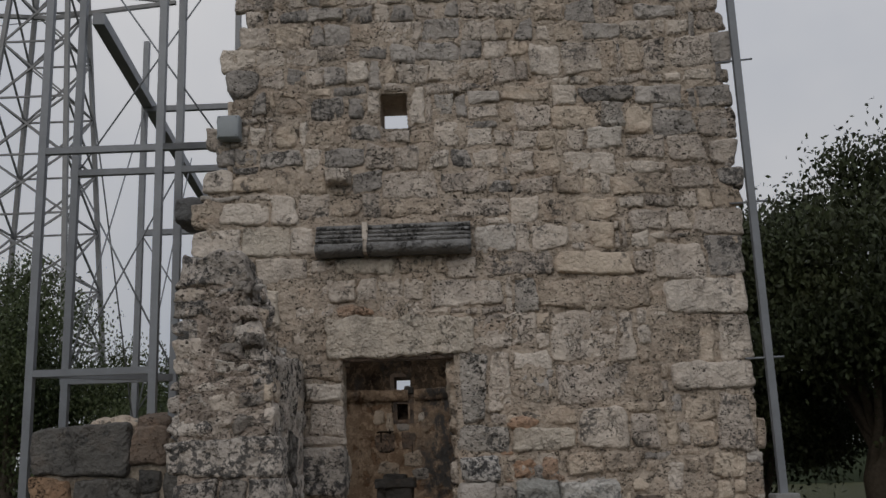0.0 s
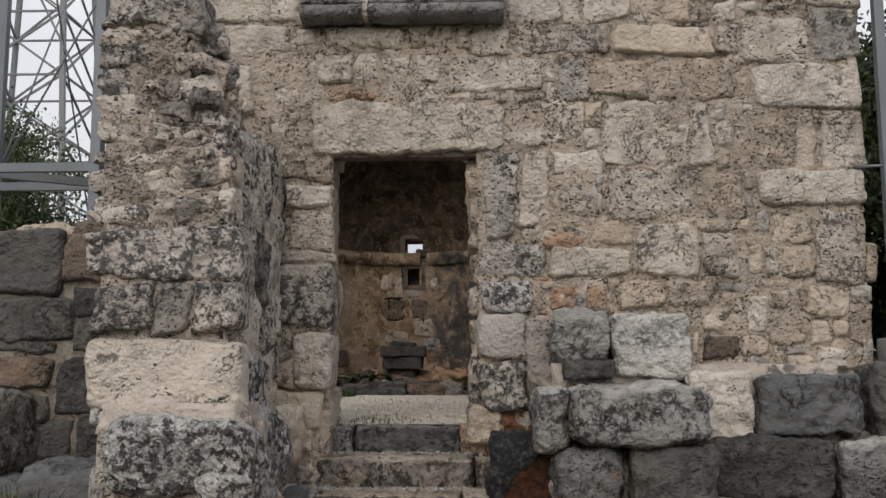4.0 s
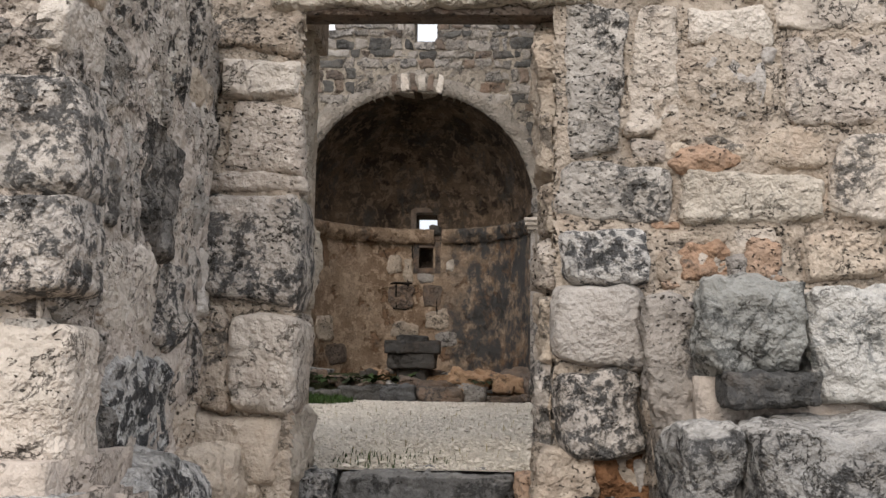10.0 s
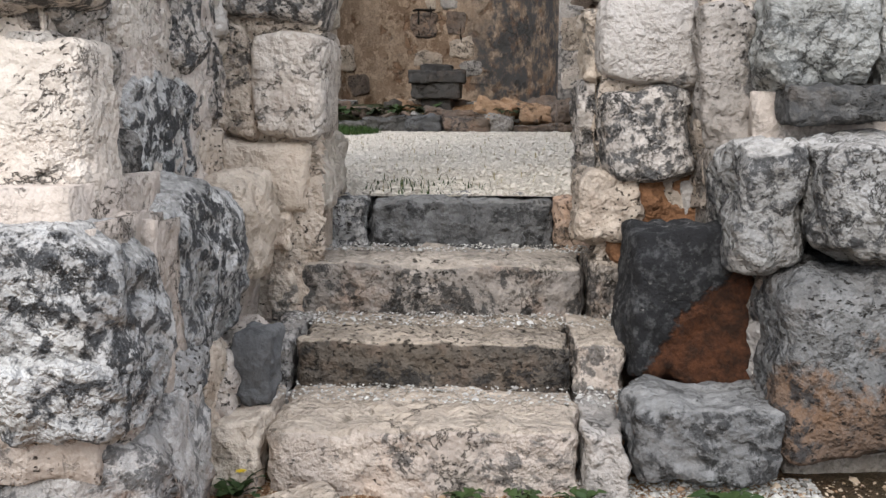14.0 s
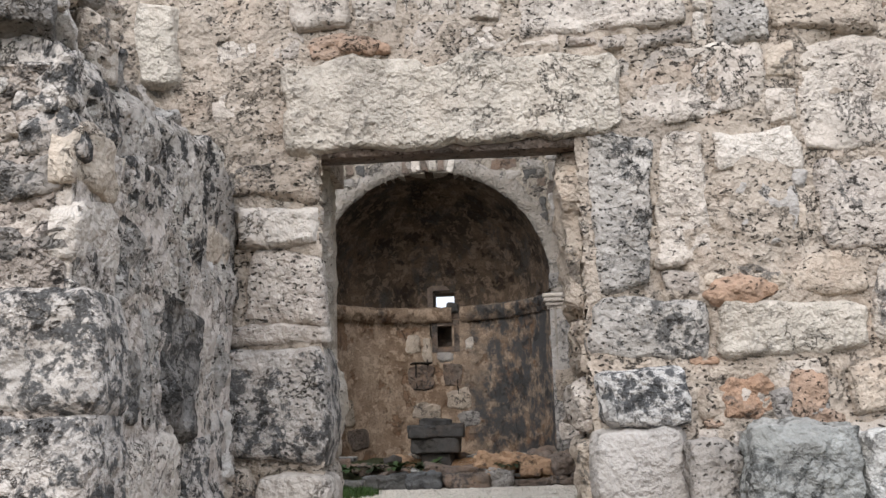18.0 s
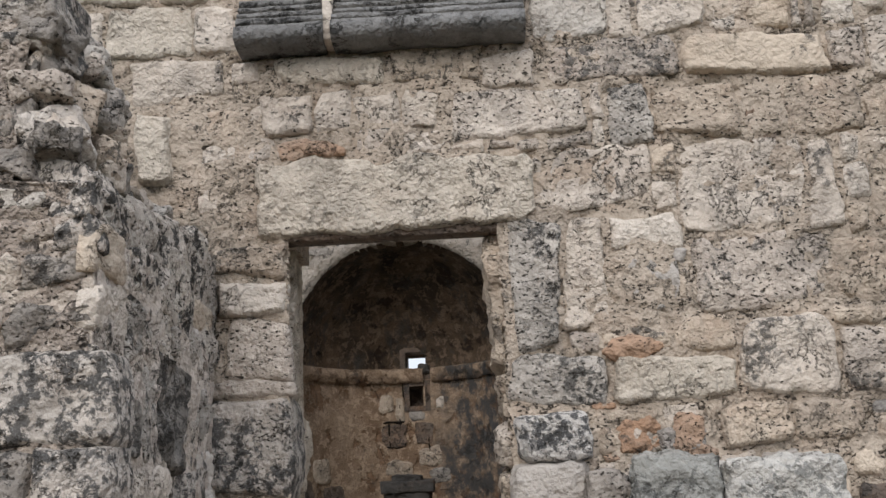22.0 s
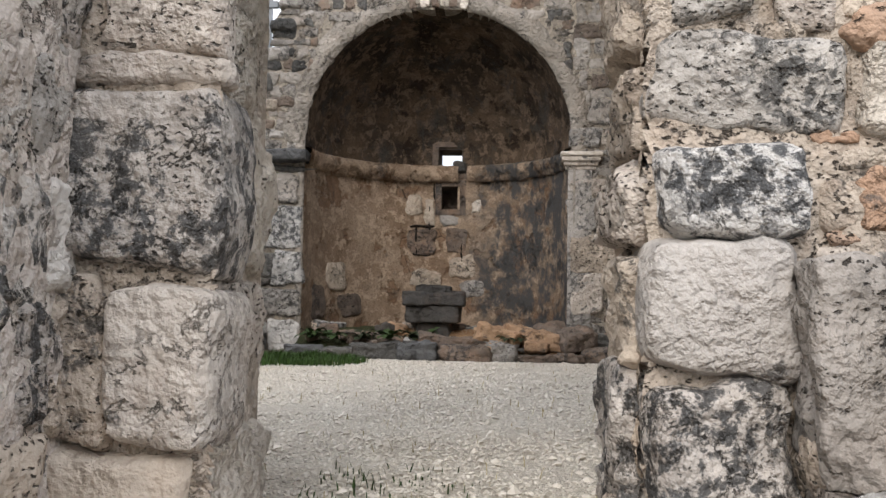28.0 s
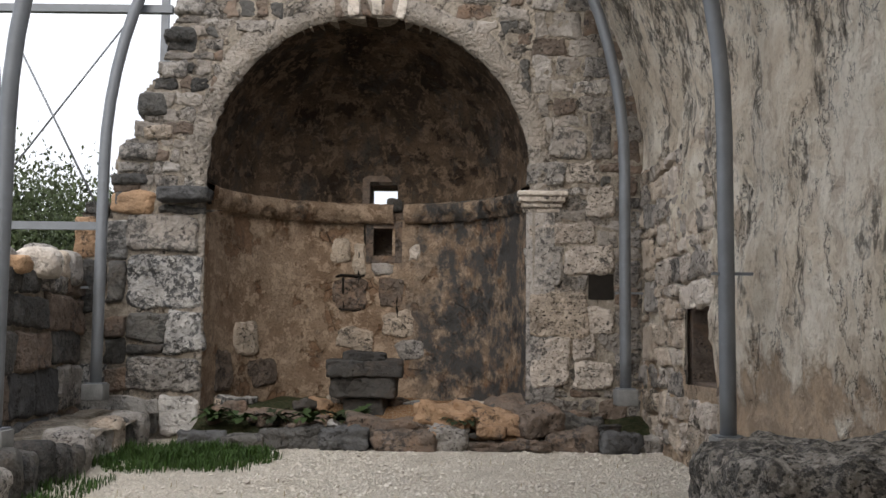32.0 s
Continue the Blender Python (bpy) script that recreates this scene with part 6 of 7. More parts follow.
def rib(y, left, right, spring, rise, foot):
    middle, half = (left + right) / 2, (right - left) / 2
    points = [(left, y, foot)] + [(left, y, foot + (spring - foot) * k / 6) for k in range(1, 6)]
    points += [(middle - half * math.cos(math.pi * k / 36), y, spring + rise * math.sin(math.pi * k / 36)) for k in range(37)]
    points += [(right, y, spring - (spring - foot) * k / 6) for k in range(1, 7)]
    arch = part("arched_rib", tube(points, 0.065, 12), STEEL, shelter)
    for x in (left, right):
        pad = part("foot_pad", box(x - 0.12, x + 0.12, y - 0.12, y + 0.12, foot - 0.14, foot + 0.04, 0.01), CONCRETE, shelter, "concrete foot pad")
        part("base_plate", box(x - 0.10, x + 0.10, y - 0.10, y + 0.10, foot + 0.04, foot + 0.055, 0.003), STEEL, pad)
        part("bracket", tube([(x - 0.12, y - 0.02, 2.95), (x + 0.2 * (1 if x > 0 else -1), y - 0.02, 2.95)], 0.012, 6, True), STEEL, arch, smooth=False)


rib(22.25, -3.88, 2.02, 4.35, 4.2, 1.84)
rib(18.7, -3.46, 2.16, 4.05, 4.2, 1.66)
rib(15.6, -3.5, 2.2, 4.0, 4.2, 1.3)
for x, y, foot in ((-4.36, 11.75, 0.2), (-2.93, 11.75, 2.78), (-4.3, 12.65, 0.6), (-2.95, 12.65, 2.5), (-4.45, 15.8, 2.8), (-3.66, 23.75, 3.6)):
    bar("post", (x, y, foot), (x, y, 9.4), 0.045)
bar("post", (-2.2, 12.65, 6.7), (-2.2, 12.65, 9.4), 0.035)
part("foot_pad", box(-3.1, -2.74, 11.6, 11.9, 2.6, 2.84, 0.02), CONCRETE, shelter, "concrete foot pad")
for y in (11.75, 12.65):
    for z in (3.42, 6.12, 9.3):
        bar("cross_beam", (-4.36, y, z), (-1.95 if z > 6 and y < 12.2 else -2.93, y, z), 0.04)
    bar("cross_beam", (-2.93, y, 6.12), (-2.0, y, 6.12), 0.04)
bar("cross_beam", (-4.45, 15.8, 6.1), (-2.3, 15.8, 6.1), 0.045)
bar("cross_beam", (-4.45, 15.8, 8.2), (-2.3, 15.8, 8.2), 0.045)
bar("cross_beam", (-5.6, 22.4, 6.2), (-3.2, 22.4, 6.2), 0.045)
bar("cross_beam", (-5.2, 22.4, 3.66), (-3.9, 22.4, 3.66), 0.045)
bar("purlin", (-4.1, 12.65, 8.3), (-5.0, 22.3, 8.3), 0.08)
bar("tie", (-4.36, 11.75, 3.42), (-2.95, 12.65, 3.42), 0.04)
bar("tie", (-4.36, 11.75, 9.3), (-4.3, 12.65, 9.3), 0.05)
for a, b in (((-4.3, 12.65, 3.5), (-2.95, 12.65, 6.1)), ((-4.3, 12.65, 6.1), (-2.95, 12.65, 3.5)), ((-4.3, 12.65, 6.1), (-2.2, 12.65, 9.3)), ((-4.3, 12.65, 9.3), (-2.2, 12.65, 6.2)), ((-4.3, 12.65, 3.5), (-4.45, 15.8, 8.2)), ((-4.3, 12.65, 8.2), (-4.45, 15.8, 3.0)), ((-4.45, 15.8, 3.2), (-2.6, 15.8, 6.1)), ((-4.45, 15.8, 6.1), (-2.6, 15.8, 3.2)), ((-4.45, 15.8, 3.0), (-4.45, 18.7, 8.3)), ((-5.0, 22.4, 4.3), (-3.65, 22.4, 6.15)), ((-5.05, 22.4, 5.9), (-4.0, 22.4, 3.9))):
    part("brace_rod", tube([a, b], 0.012, 6), STEEL, shelter)
ebox = thing("junction_box", "grey painted metal junction box fixed to the shelter post", "junction box", at=(-1.95, 11.16, 6.11))
part("body", box(-0.13, 0.13, -0.07, 0.08, -0.14, 0.14, 0.012), GREY_BOX, ebox)
cover = part("cover", box(-0.12, 0.12, -0.09, -0.068, -0.13, 0.13, 0.008), GREY_BOX, ebox)
for x, z in ((-0.1, -0.11), (0.1, -0.11), (0.1, 0.11), (-0.1, 0.11)):
    part("screw", tube([(x, -0.096, z), (x, -0.086, z)], 0.008, 8), STEEL, cover)
right_post = thing("shelter_post", "grey steel post on a concrete pad beside the wall corner", "post")
part("shaft", tube([(3.97, 11.15, 1.75), (3.93, 11.15, 9.5)], 0.04, 4, True), STEEL, right_post, smooth=False)
part("pad", box(3.84, 4.10, 11.0, 11.28, 1.58, 1.82, 0.02), CONCRETE, right_post, "concrete foot pad")
for z in (3.25, 5.0, 6.7):
    part("bracket", tube([(3.72, 11.2, z), (4.12, 11.12, z)], 0.012, 6), STEEL, right_post)
block("stone_block", -2.62, -2.25, 11.3, 11.9, 5.06, 5.36, "k", "dark squared stone projecting from the broken wall end", corner=9, n=10)

# ---- lattice pylon in the distance ----
pylon = thing("pylon", "tall grey lattice power pylon beyond the trees", "pylon", at=(-20.0, 48.0, 0))


def pylon_leg(z):
    return 3.1 - z * 0.062


for sx, sy in ((-1, -1), (1, -1), (1, 1), (-1, 1)):
    part("leg", tube([(sx * pylon_leg(0), sy * pylon_leg(0), 0), (sx * pylon_leg(42), sy * pylon_leg(42), 42)], 0.11, 4, True), PYLON_STEEL, pylon, smooth=False)
for side in range(4):
    turn = pose(0, 0, 0, 0, 0, 90 * side)
    for k in range(14):
        z0, z1 = k * 3.0, k * 3.0 + 3.0
        a, b = pylon_leg(z0), pylon_leg(z1)
        for p, q in (((-a, -a, z0), (b, -b, z1)), ((a, -a, z0), (-b, -b, z1)), ((-b, -b, z1), (b, -b, z1))):
            part("brace", tube([turn @ Vector(p), turn @ Vector(q)], 0.045, 4, True), PYLON_STEEL, pylon, smooth=False)
for z in (26, 31, 36):
    for s in (-1, 1):
        part("cross_arm", tube([(0, 0, z), (s * 6.5, 0, z + 0.6)], 0.10, 4, True), PYLON_STEEL, pylon, smooth=False)
        part("cross_arm", tube([(0, 0, z + 1.6), (s * 6.5, 0, z + 0.6)], 0.07, 4, True), PYLON_STEEL, pylon, smooth=False)
cables = thing("power_cables", "thin sagging power cables", "cable")
for z in (26.5, 31.5, 36.5):
    for s in (-1, 1):
        part("cable", tube([(-20 + s * 6.5 - 2.2 * k, 48 - 0.2 * k, z - 3.0 * math.sin(math.pi * min(1, k / 30))) for k in range(0, 31, 3)], 0.025, 5), PYLON_STEEL, cables)

# ---- ground, one sheet to the horizon ----
def ground_z(x, y):
    rise = 0.45 * max(0.0, min(1.0, (1.5 - y) / 1.5))
    side = 0.35 * max(0.0, min(1.0, (abs(x - 0.1) - 1.6) / 1.5))
    return 0.15 + rise + (side if abs(x) < 30 else 0.35) + rough(Vector((x, y, 0)), 0.7, 0.035)


def spaced(low, high, step):
    """Coordinates close together between low and high, and wider and wider out to the horizon."""
    inner = [low + step * i for i in range(int((high - low) / step) + 1)]
    out, reach = [], step
    while reach < 900:
        reach *= 1.5
        out.append(reach)
    return [low - d for d in reversed(out)] + inner + [inner[-1] + d for d in out]


bm = bmesh.new()
xs, ys = spaced(-6, 6, 0.12), spaced(-1, 11.3, 0.12)
rows = [[bm.verts.new((x, y, ground_z(x, y) if y < 11.4 else min(ground_z(x, y), 0.55))) for x in xs] for y in ys]
for a, b in zip(rows, rows[1:]):
    for i in range(len(xs) - 1):
        bm.faces.new((a[i], a[i + 1], b[i + 1], b[i]))
solid("ground", bm, GROUND, "reddish stony soil before the steps, thin grass around", "ground", kind="structure")

# ---- loose stones on the soil ----
for x0, x1, y0, y1, h, kind, label, turn in (
    (-0.74, -0.38, 9.66, 10.06, 0.06, "e", "flat grey-pink stone lying at the foot of the steps", 25),
    (-1.08, -0.82, 8.88, 9.24, 0.05, "a", "flat ochre stone lying on the soil", -20),
    (0.06, 0.25, 8.86, 9.22, 0.02, "a", "ochre stone half sunk in the soil", 40),
    (-0.12, -0.05, 9.10, 9.16, -0.02, "a", "small ochre stone on the soil", 10),
):
    ob = block("loose_stone", x0, x1, y0, y1, 0.10, 0.10 + h + 0.06, kind, label, "stone", corner=14, wobble=0.05, n=18, turn=turn, relief=0.012)
    ob.matrix_basis = ob.matrix_basis @ pose(0, 0, 0, 5, -6, 0)


def scatter(name, count, area, size, height, material, label, seed_no, skip=None):
    """Many pebbles in one mesh."""
    rnd = random.Random(seed_no)
    verts, faces = [], []
    shape = [Vector(v) for v in ((1, 0, 0), (0.3, 0.9, 0.1), (-0.8, 0.5, 0), (-0.7, -0.6, 0.1), (0.4, -0.9, 0), (0.1, 0.1, 0.8), (-0.2, 0, -0.6))]
    tris = [(0, 1, 5), (1, 2, 5), (2, 3, 5), (3, 4, 5), (4, 0, 5), (1, 0, 6), (2, 1, 6), (3, 2, 6), (4, 3, 6), (0, 4, 6)]
    for _ in range(count):
        x, y = rnd.uniform(area[0], area[1]), rnd.uniform(area[2], area[3])
        if skip and skip(x, y):
            continue
        s = size * rnd.uniform(0.4, 1.0) ** 2 * (2.2 if rnd.random() < 0.03 else 1.0)
        turn = pose(0, 0, 0, rnd.uniform(-25, 25), rnd.uniform(-25, 25), rnd.uniform(0, 360)).to_3x3()
        base = len(verts)
        at = Vector((x, y, height(x, y) + s * 0.2))
        squash = Vector((s, s * rnd.uniform(0.6, 1.0), s * rnd.uniform(0.5, 0.9)))
        verts += [at + turn @ Vector(a * b for a, b in zip(v, squash)) for v in shape]
        faces += [tuple(base + i for i in f) for f in tris]
    data = bpy.data.meshes.new(name)
    data.from_pydata(verts, [], faces)
    data.materials.append(material)
    return tagged(new(name, data), label, "gravel", kind="stuff")


scatter("soil_gravel", 9000, (-1.9, 2.2, 7.6, 10.3), 0.014, ground_z, RED_PEBBLE, "reddish and pale pebbles strewn over the soil", 3, lambda x, y: x > 0.95 and x * 77 % 1 < 0.6)
scatter("pale_stones", 260, (-1.3, 1.9, 8.0, 10.2), 0.030, ground_z, SOIL_CHIP, "pale limestone pieces lying on the soil", 9, lambda x, y: x > 0.95 and x * 91 % 1 < 0.7)
scatter("soil_stones", 420, (-1.6, 1.9, 8.0, 10.1), 0.040, ground_z, RED_PEBBLE, "small ochre stones strewn over the soil", 6)
scatter("foot_grit", 4500, (0.42, 1.3, 9.95, 10.4), 0.011, ground_z, CHIP, "white grit heaped at the foot of the steps", 5, lambda x, y: y < 10.02 + 0.1 * math.sin(x * 9))
scatter("limestone_chips", 9000, (-1.2, 1.8, 8.3, 10.4), 0.013, ground_z, SOIL_CHIP, "pale limestone chips below the steps", 4, lambda x, y: (y < 9.9 and ((x * 7 + y * 5) % 1 < 0.75 or x > 0.95)))
for k, (y0, y1, z) in enumerate(((10.46, 10.74, 0.42), (10.95, 11.26, 0.615), (11.52, 11.82, 0.86))):
    scatter("step_gravel", 950, (-0.82, 0.66, y0, y1), 0.010, lambda x, y, z=z: z, CHIP, "pale gravel lodged on the tread of a step", 20 + k)
scatter("nave_gravel", 80000, (-3.3, 2.5, 12.05, 22.1), 0.017, floor_z, PEBBLE, "pale gravel spread over the nave floor", 7)


# ---- plants ----
def blades(name, count, area, tall, material, label, height, seed_no, inside=None, wide=0.006, category="grass"):
    rnd = random.Random(seed_no)
    verts, faces = [], []
    for _ in range(count):
        x, y = rnd.uniform(area[0], area[1]), rnd.uniform(area[2], area[3])
        if inside and not inside(x, y, rnd):
            continue
        h, a, lean = tall * rnd.uniform(0.4, 1.0) * (0.85 + 0.7 * noise.noise(Vector((x * 3.5, y * 3.5, 5)))), rnd.uniform(0, 6.283), rnd.uniform(0.1, 0.7)
        w, z = wide * rnd.uniform(0.6, 1.3), height(x, y)
        side, way = Vector((math.cos(a), math.sin(a), 0)) * w, Vector((-math.sin(a), math.cos(a), 0)) * lean * h
        base, p = len(verts), Vector((x, y, z))
        verts += [p - side, p + side, p + way * 0.4 + side * 0.8 + Vector((0, 0, h * 0.6)), p + way * 0.4 - side * 0.8 + Vector((0, 0, h * 0.6)), p + way + Vector((0, 0, h * 0.92))]
        faces += [(base, base + 1, base + 2, base + 3), (base + 3, base + 2, base + 4)]
    data = bpy.data.meshes.new(name)
    data.from_pydata(verts, [], faces)
    data.materials.append(material)
    return tagged(new(name, data), label, category, kind="stuff")


def in_patch(cx, cy, rx, ry):
    return lambda x, y, rnd: ((x - cx) / rx) ** 2 + ((y - cy) / ry) ** 2 + rnd.uniform(-0.2, 0.75) + noise.noise(Vector((x * 2, y * 2, 0))) * 0.5 < 1


blades("grass_patch", 21000, (-3.4, -1.3, 19.2, 22.2), 0.15, GRASS, "lush green grass patch on the gravel", floor_z, 11, in_patch(-2.55, 21.2, 0.85, 1.05))
blades("grass_strip", 1000, (-3.35, -2.8, 16.8, 19.8), 0.13, GRASS, "green grass along the kerb", floor_z, 12)
blades("doorway_grass", 320, (-0.66, 0.4, 12.0, 13.4), 0.06, WEED, "sparse grass growing behind the threshold", floor_z, 13, in_patch(-0.35, 12.5, 0.45, 0.6), 0.004)
blades("doorway_stalks", 70, (-0.6, 0.52, 12.1, 13.2), 0.07, DRY_GRASS, "dry thin stalks growing at the threshold", floor_z, 14, lambda x, y, r: noise.noise(Vector((x * 4, y * 4, 1))) > 0.1, 0.002)
blades("nave_stalks", 380, (-2.6, 1.8, 12.6, 21.0), 0.09, DRY_GRASS, "scattered dry stalks in the gravel", floor_z, 15, None, 0.003)
blades("verge_grass", 9000, (2.2, 5.5, 7.5, 10.2), 0.12, GRASS, "low grass beside the flanking blocks", ground_z, 16, lambda x, y, r: noise.noise(Vector((x, y, 0))) > -0.1)
blades("verge_grass", 7000, (-5.5, -1.9, 7.5, 10.5), 0.07, GRASS, "low grass before the low wall", ground_z, 17, lambda x, y, r: noise.noise(Vector((x, y, 3))) > 0.0)
blades("tall_weeds", 3500, (-4.2, -1.9, 9.0, 9.75), 0.42, WEED, "tangled green weeds growing before the low wall", ground_z, 21, lambda x, y, r: noise.noise(Vector((x * 2, y * 2, 6))) > -0.15, 0.008, "weeds")
blades("dry_weeds", 700, (-4.2, -1.9, 9.0, 9.75), 0.5, DRY_GRASS, "brown dry stalks among the weeds by the low wall", ground_z, 22, None, 0.004, "weeds")
blades("field_grass", 9000, (-14, -4.5, 11, 26), 0.18, GRASS, "green grass of the field", lambda x, y: min(ground_z(x, y), 0.55), 18, None, 0.012)
blades("field_stalks", 9000, (4.5, 14, 11, 26), 0.45, DRY_GRASS, "tall dry grass under the trees", lambda x, y: min(ground_z(x, y), 0.55), 19, None, 0.012)
blades("block_tuft", 500, (1.3, 1.7, 9.3, 9.55), 0.28, DRY_GRASS, "tuft of dry grass against the low blocks", ground_z, 30, None, 0.004)


def leaf(length, width, lobes, droop, seed_no):
    """One lobed leaf along +x."""
    rnd = random.Random(seed_no)
    bm, left, right, spine = bmesh.new(), [], [], []
    n = lobes * 4
    for i in range(n + 1):
        t = i / n
        w = width * math.sin(math.pi * min(1, t * 0.92 + 0.06)) ** 0.7 * (0.22 + 0.78 * abs(math.sin(t * math.pi * lobes)) ** 0.8) * rnd.uniform(0.85, 1.15)
        z = length * (0.35 * math.sin(t * 1.9) - droop * t * t)
        spine.append(bm.verts.new((length * t, 0, z)))
        left.append(bm.verts.new((length * t, w, z + 0.25 * w + rnd.uniform(-0.1, 0.1) * w)))
        right.append(bm.verts.new((length * t, -w, z + 0.25 * w + rnd.uniform(-0.1, 0.1) * w)))
    for i in range(n):
        bm.faces.new((spine[i], spine[i + 1], left[i + 1], left[i]))
        bm.faces.new((right[i], right[i + 1], spine[i + 1], spine[i]))
    return bm


def rosette(name, label, at, count, length, width, material, lobes=4, seed_no=1, droop=0.25, ribbed=False):
    rnd = random.Random(seed_no)
    plant = thing(name, label, "plant", at=at)
    for i in range(count):
        long, sag = length * rnd.uniform(0.6, 1.1), droop * rnd.uniform(0.5, 1.5)
        ob = part("leaf", leaf(long, width, lobes, sag, seed_no * 50 + i), material, plant)
        if ribbed:
            part("midrib", tube([(long * t, 0, long * (0.35 * math.sin(t * 1.9) - sag * t * t) + 0.002) for t in (0.0, 0.2, 0.4, 0.6, 0.8, 0.96)], 0.003, 5), MIDRIB, ob, "pale midrib")
        ob.matrix_basis = pose(0, 0, 0.01, rnd.uniform(-20, 20), rnd.uniform(-30, 8), 137.5 * i)
    return plant


rosette("thistle", "grey-green spiny thistle growing beside the steps", (1.18, 9.46, 0.14), 54, 0.28, 0.056, THISTLE, 8, 3, 0.42, True)
rosette("weed", "small green weed at the first step", (0.42, 10.10, 0.15), 12, 0.11, 0.026, WEED, 3, 4)
rosette("weed", "small green weed at the first step", (0.22, 10.12, 0.15), 11, 0.10, 0.024, WEED, 3, 5)
rosette("weed", "small green weed at the first step", (0.0, 10.12, 0.15), 11, 0.10, 0.024, WEED, 3, 6)
rosette("weed", "small green weed beside the grey block", (0.92, 10.08, 0.15), 20, 0.15, 0.03, WEED, 3, 7)
flower = rosette("flowering_weed", "green weed with a small yellow flower beside the steps", (-0.80, 10.12, 0.15), 18, 0.13, 0.026, WEED, 3, 8, 0.1)
for i in range(8):
    ob = part("petal", leaf(0.022, 0.007, 1, 0.1, 90 + i), YELLOW, flower, "yellow petal")
    ob.matrix_basis = pose(0.02, -0.03, 0.11, 0, 0, 45 * i)
for i, (x, y) in enumerate(((-2.3, 22.35), (-1.9, 22.45), (-1.5, 22.3), (-1.15, 22.4), (-2.6, 22.4), (0.2, 22.2), (-1.0, 22.75))):
    rosette("leafy_weed", "dark green broad-leaved weed on the apse floor", (x, y, 1.46), 18, 0.26, 0.06, OAK_LEAF if i % 2 else WEED, 3, 40 + i, 0.3)


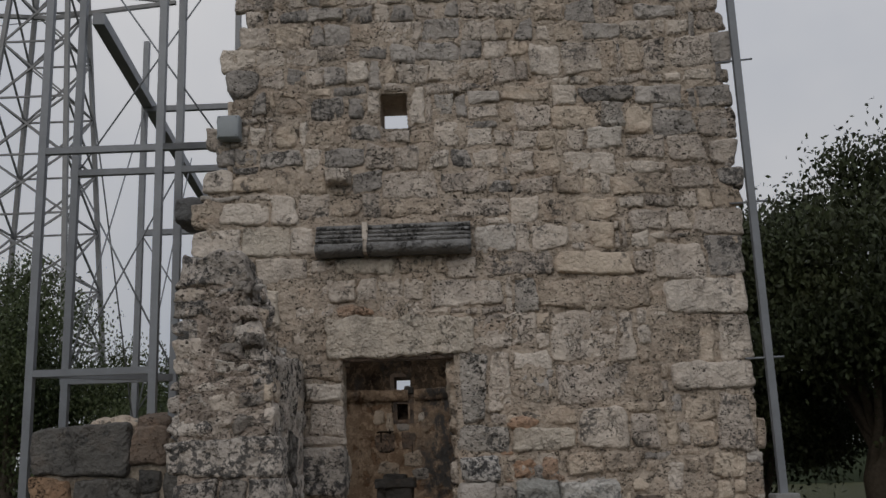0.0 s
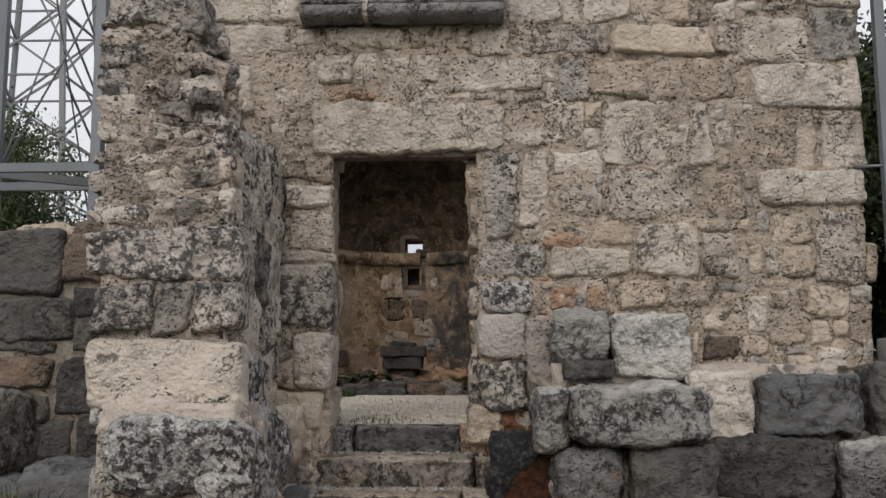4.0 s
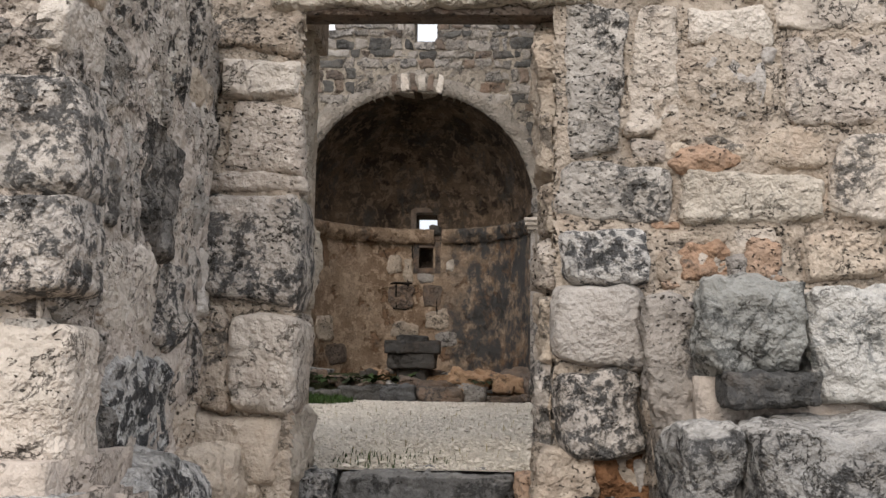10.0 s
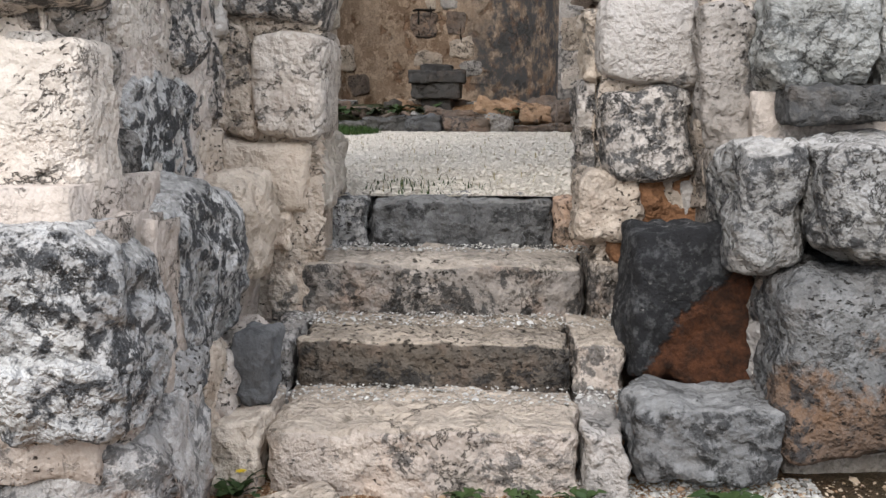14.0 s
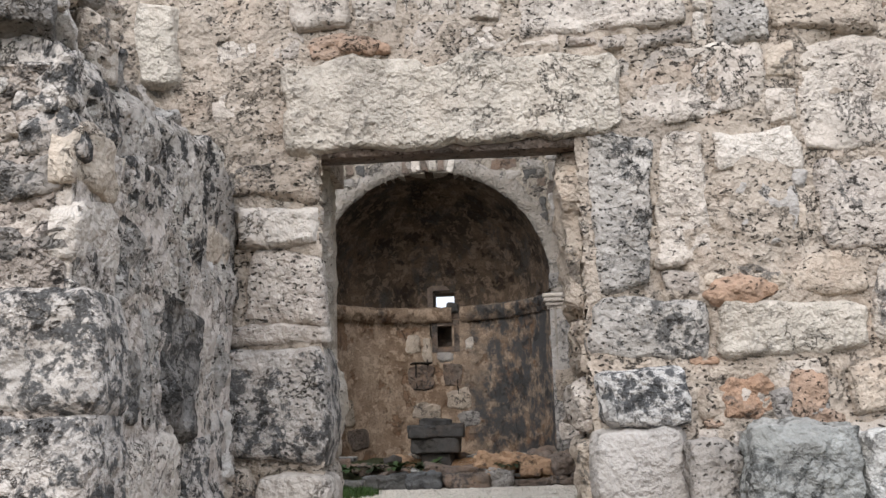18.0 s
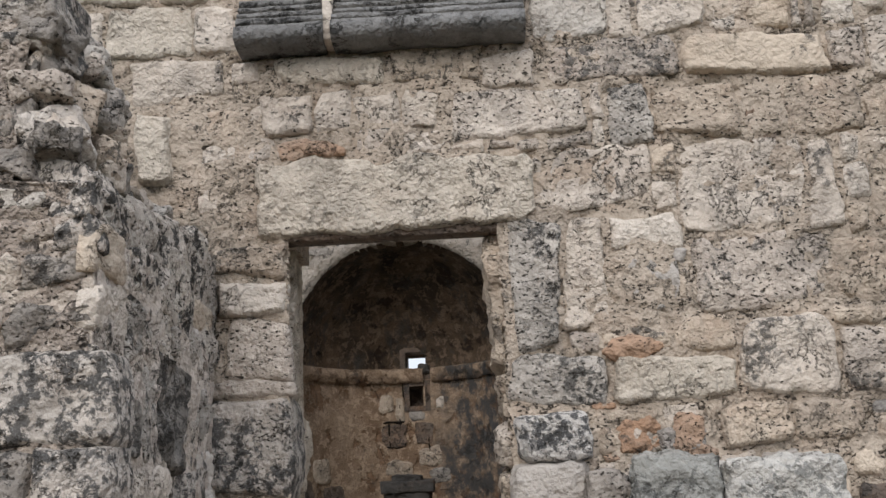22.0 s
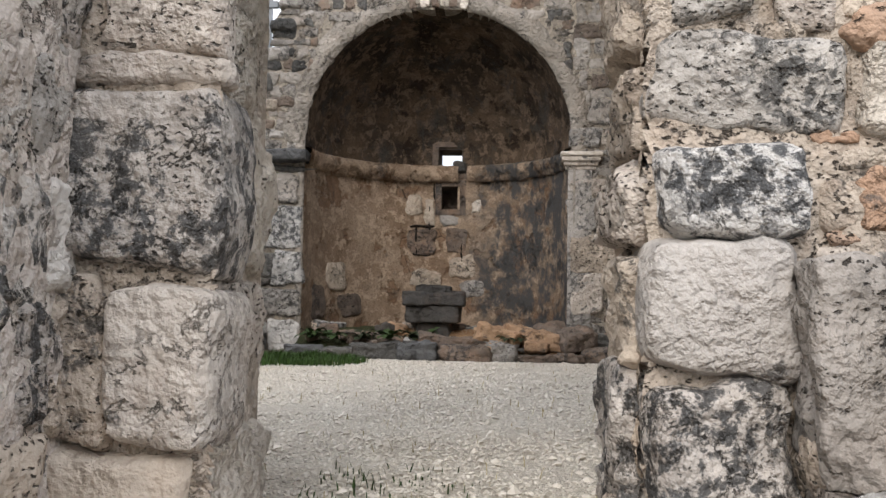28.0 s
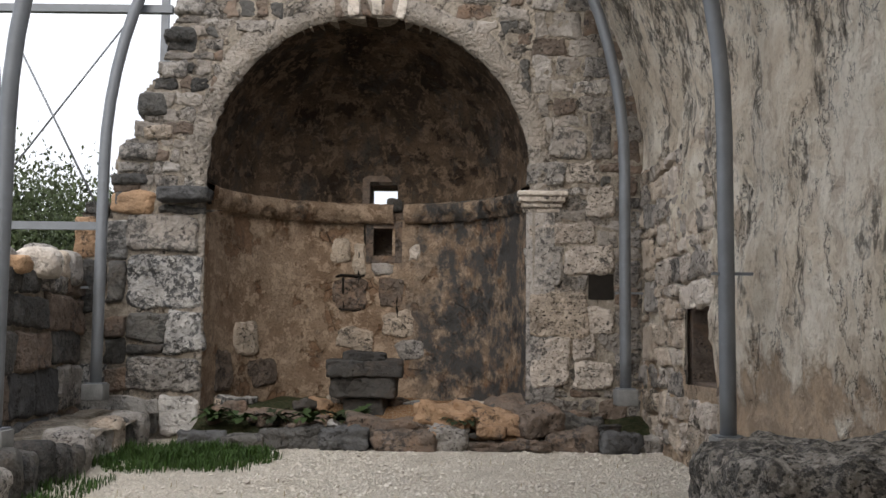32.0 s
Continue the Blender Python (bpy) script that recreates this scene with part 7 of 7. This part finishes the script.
def tree(label, at, height, spread, seed_no, leaves=5200, leaf_size=0.2, lift=0.0, foliage=OAK_LEAF):
    """A broad evergreen oak: forked trunk, limbs and a ragged crown of many leaf clumps."""
    rnd = random.Random(seed_no)
    plant = thing("tree", label, "tree", "oaks round the ruin", at=at)
    trunk_top = height * 0.30
    points = [Vector((0.15 * math.sin(k * 1.3 + seed_no), 0.1 * math.cos(k), trunk_top * k / 5)) for k in range(6)]
    bm, rings = bmesh.new(), []
    for k, p in enumerate(points):
        r = height * 0.034 * (1.25 - 0.1 * k)
        rings.append([bm.verts.new(p + Vector((math.cos(a * 0.628) * r, math.sin(a * 0.628) * r, 0))) for a in range(10)])
    for a, b in zip(rings, rings[1:]):
        for i in range(10):
            bm.faces.new((a[i], a[(i + 1) % 10], b[(i + 1) % 10], b[i]))
    part("trunk", bm, BARK, plant)
    tips = []
    for i in range(11):
        a = i * 2.4 + rnd.uniform(-0.3, 0.3)
        out, up = spread * rnd.uniform(0.35, 0.85), height * rnd.uniform(0.42, 0.86)
        start, end = points[-1 - (i % 3)], Vector((math.cos(a) * out, math.sin(a) * out, up))
        way = [start.lerp(end, t) + Vector((0, 0, math.sin(t * 3.14) * height * 0.05)) + Vector((rnd.uniform(-0.1, 0.1), rnd.uniform(-0.1, 0.1), 0)) for t in (0, 0.25, 0.5, 0.75, 1)]
        bm = bmesh.new()
        rings = []
        for k, p in enumerate(way):
            r = height * 0.013 * (1.1 - 0.22 * k)
            rings.append([bm.verts.new(p + Vector((math.cos(j * 1.047) * r, math.sin(j * 1.047) * r, 0))) for j in range(6)])
        for p, q in zip(rings, rings[1:]):
            for j in range(6):
                bm.faces.new((p[j], p[(j + 1) % 6], q[(j + 1) % 6], q[j]))
        part("limb", bm, BARK, plant)
        tips += [way[-1], way[-2], way[-1] + Vector((rnd.uniform(-1, 1), rnd.uniform(-1, 1), rnd.uniform(-0.5, 1.0))) * spread * 0.22]
    clumps = tips + [Vector((rnd.gauss(0, 0.42) * spread, rnd.gauss(0, 0.42) * spread, height * min(0.97, max(0.2 + lift, rnd.gauss(0.62, 0.18))))) for _ in range(30)]
    verts, faces = [], []
    for _ in range(leaves):
        c = rnd.choice(clumps)
        d = Vector((rnd.gauss(0, 1), rnd.gauss(0, 1), rnd.gauss(0, 0.75))) * spread * 0.135
        turn = pose(0, 0, 0, rnd.uniform(0, 360), rnd.uniform(0, 360), rnd.uniform(0, 360)).to_3x3()
        s, base = leaf_size * rnd.uniform(0.5, 1.1), len(verts)
        verts += [c + d + turn @ Vector(v) * s for v in ((-0.5, 0, 0), (0, -0.26, 0.05), (0.5, 0, 0), (0, 0.26, 0.05))]
        faces.append((base, base + 1, base + 2, base + 3))
    data = bpy.data.meshes.new("crown")
    data.from_pydata(verts, [], faces)
    data.materials.append(foliage)
    crown = new("crown", data)
    crown.parent = plant
    return plant


tree("broad dark evergreen oak beside the ruin", (8.9, 21.0, 0.3), 8.5, 3.3, 1, 95000, 0.16)
tree("dense dark evergreen oak in the scrub", (13.5, 25.0, 0.3), 9.5, 4.0, 2, 18000, 0.22)
tree("low dark evergreen oak in the scrub", (8.0, 28.0, 0.3), 5.0, 3.6, 3, 18000, 0.20, -0.15)
tree("dark evergreen oak beyond the shelter frame", (-14.2, 33.0, 0.3), 8.8, 4.2, 4, 48000, 0.16, 0.0, GREEN_LEAF)
tree("low dark evergreen oak beyond the shelter frame", (-10.0, 36.0, 0.3), 6.6, 4.0, 5, 40000, 0.16, -0.15, GREEN_LEAF)
tree("dark evergreen oak at the field's edge", (-19.0, 37.0, 0.3), 8.5, 4.2, 6, 18000, 0.24, -0.1)
tree("low dark scrub oak behind the nave", (-7.5, 31.0, 0.3), 5.0, 2.8, 7, 42000, 0.12, -0.15, GREEN_LEAF)
tree("low dark scrub oak beside the ruin", (7.2, 24.0, 0.3), 5.6, 3.0, 9, 60000, 0.13, -0.3)
tree("low dark scrub oak beside the ruin", (11.5, 16.0, 0.3), 3.4, 2.2, 10, 12000, 0.16, -0.25)
tree("low dark scrub oak in the field", (15.5, 19.0, 0.3), 6.0, 3.8, 8, 16000, 0.20, -0.2)

# distant wooded rise
bm = bmesh.new()
ring = []
for k in range(181):
    a = radians(-10 + 200 * k / 180)
    low = Vector((math.cos(a) * 130, math.sin(a) * 130, -1))
    ring.append((bm.verts.new(low), bm.verts.new(low + Vector((0, 0, 5.5 + 2.5 * noise.noise(Vector((k * 0.13, 0, 0))) + 1.2 * noise.noise(Vector((k * 0.7, 3, 0))))))))
for a, b in zip(ring, ring[1:]):
    bm.faces.new((a[0], b[0], b[1], a[1]))
solid("backdrop", bm, HILL, "dark wooded rise in the distance", "backdrop", kind="structure")
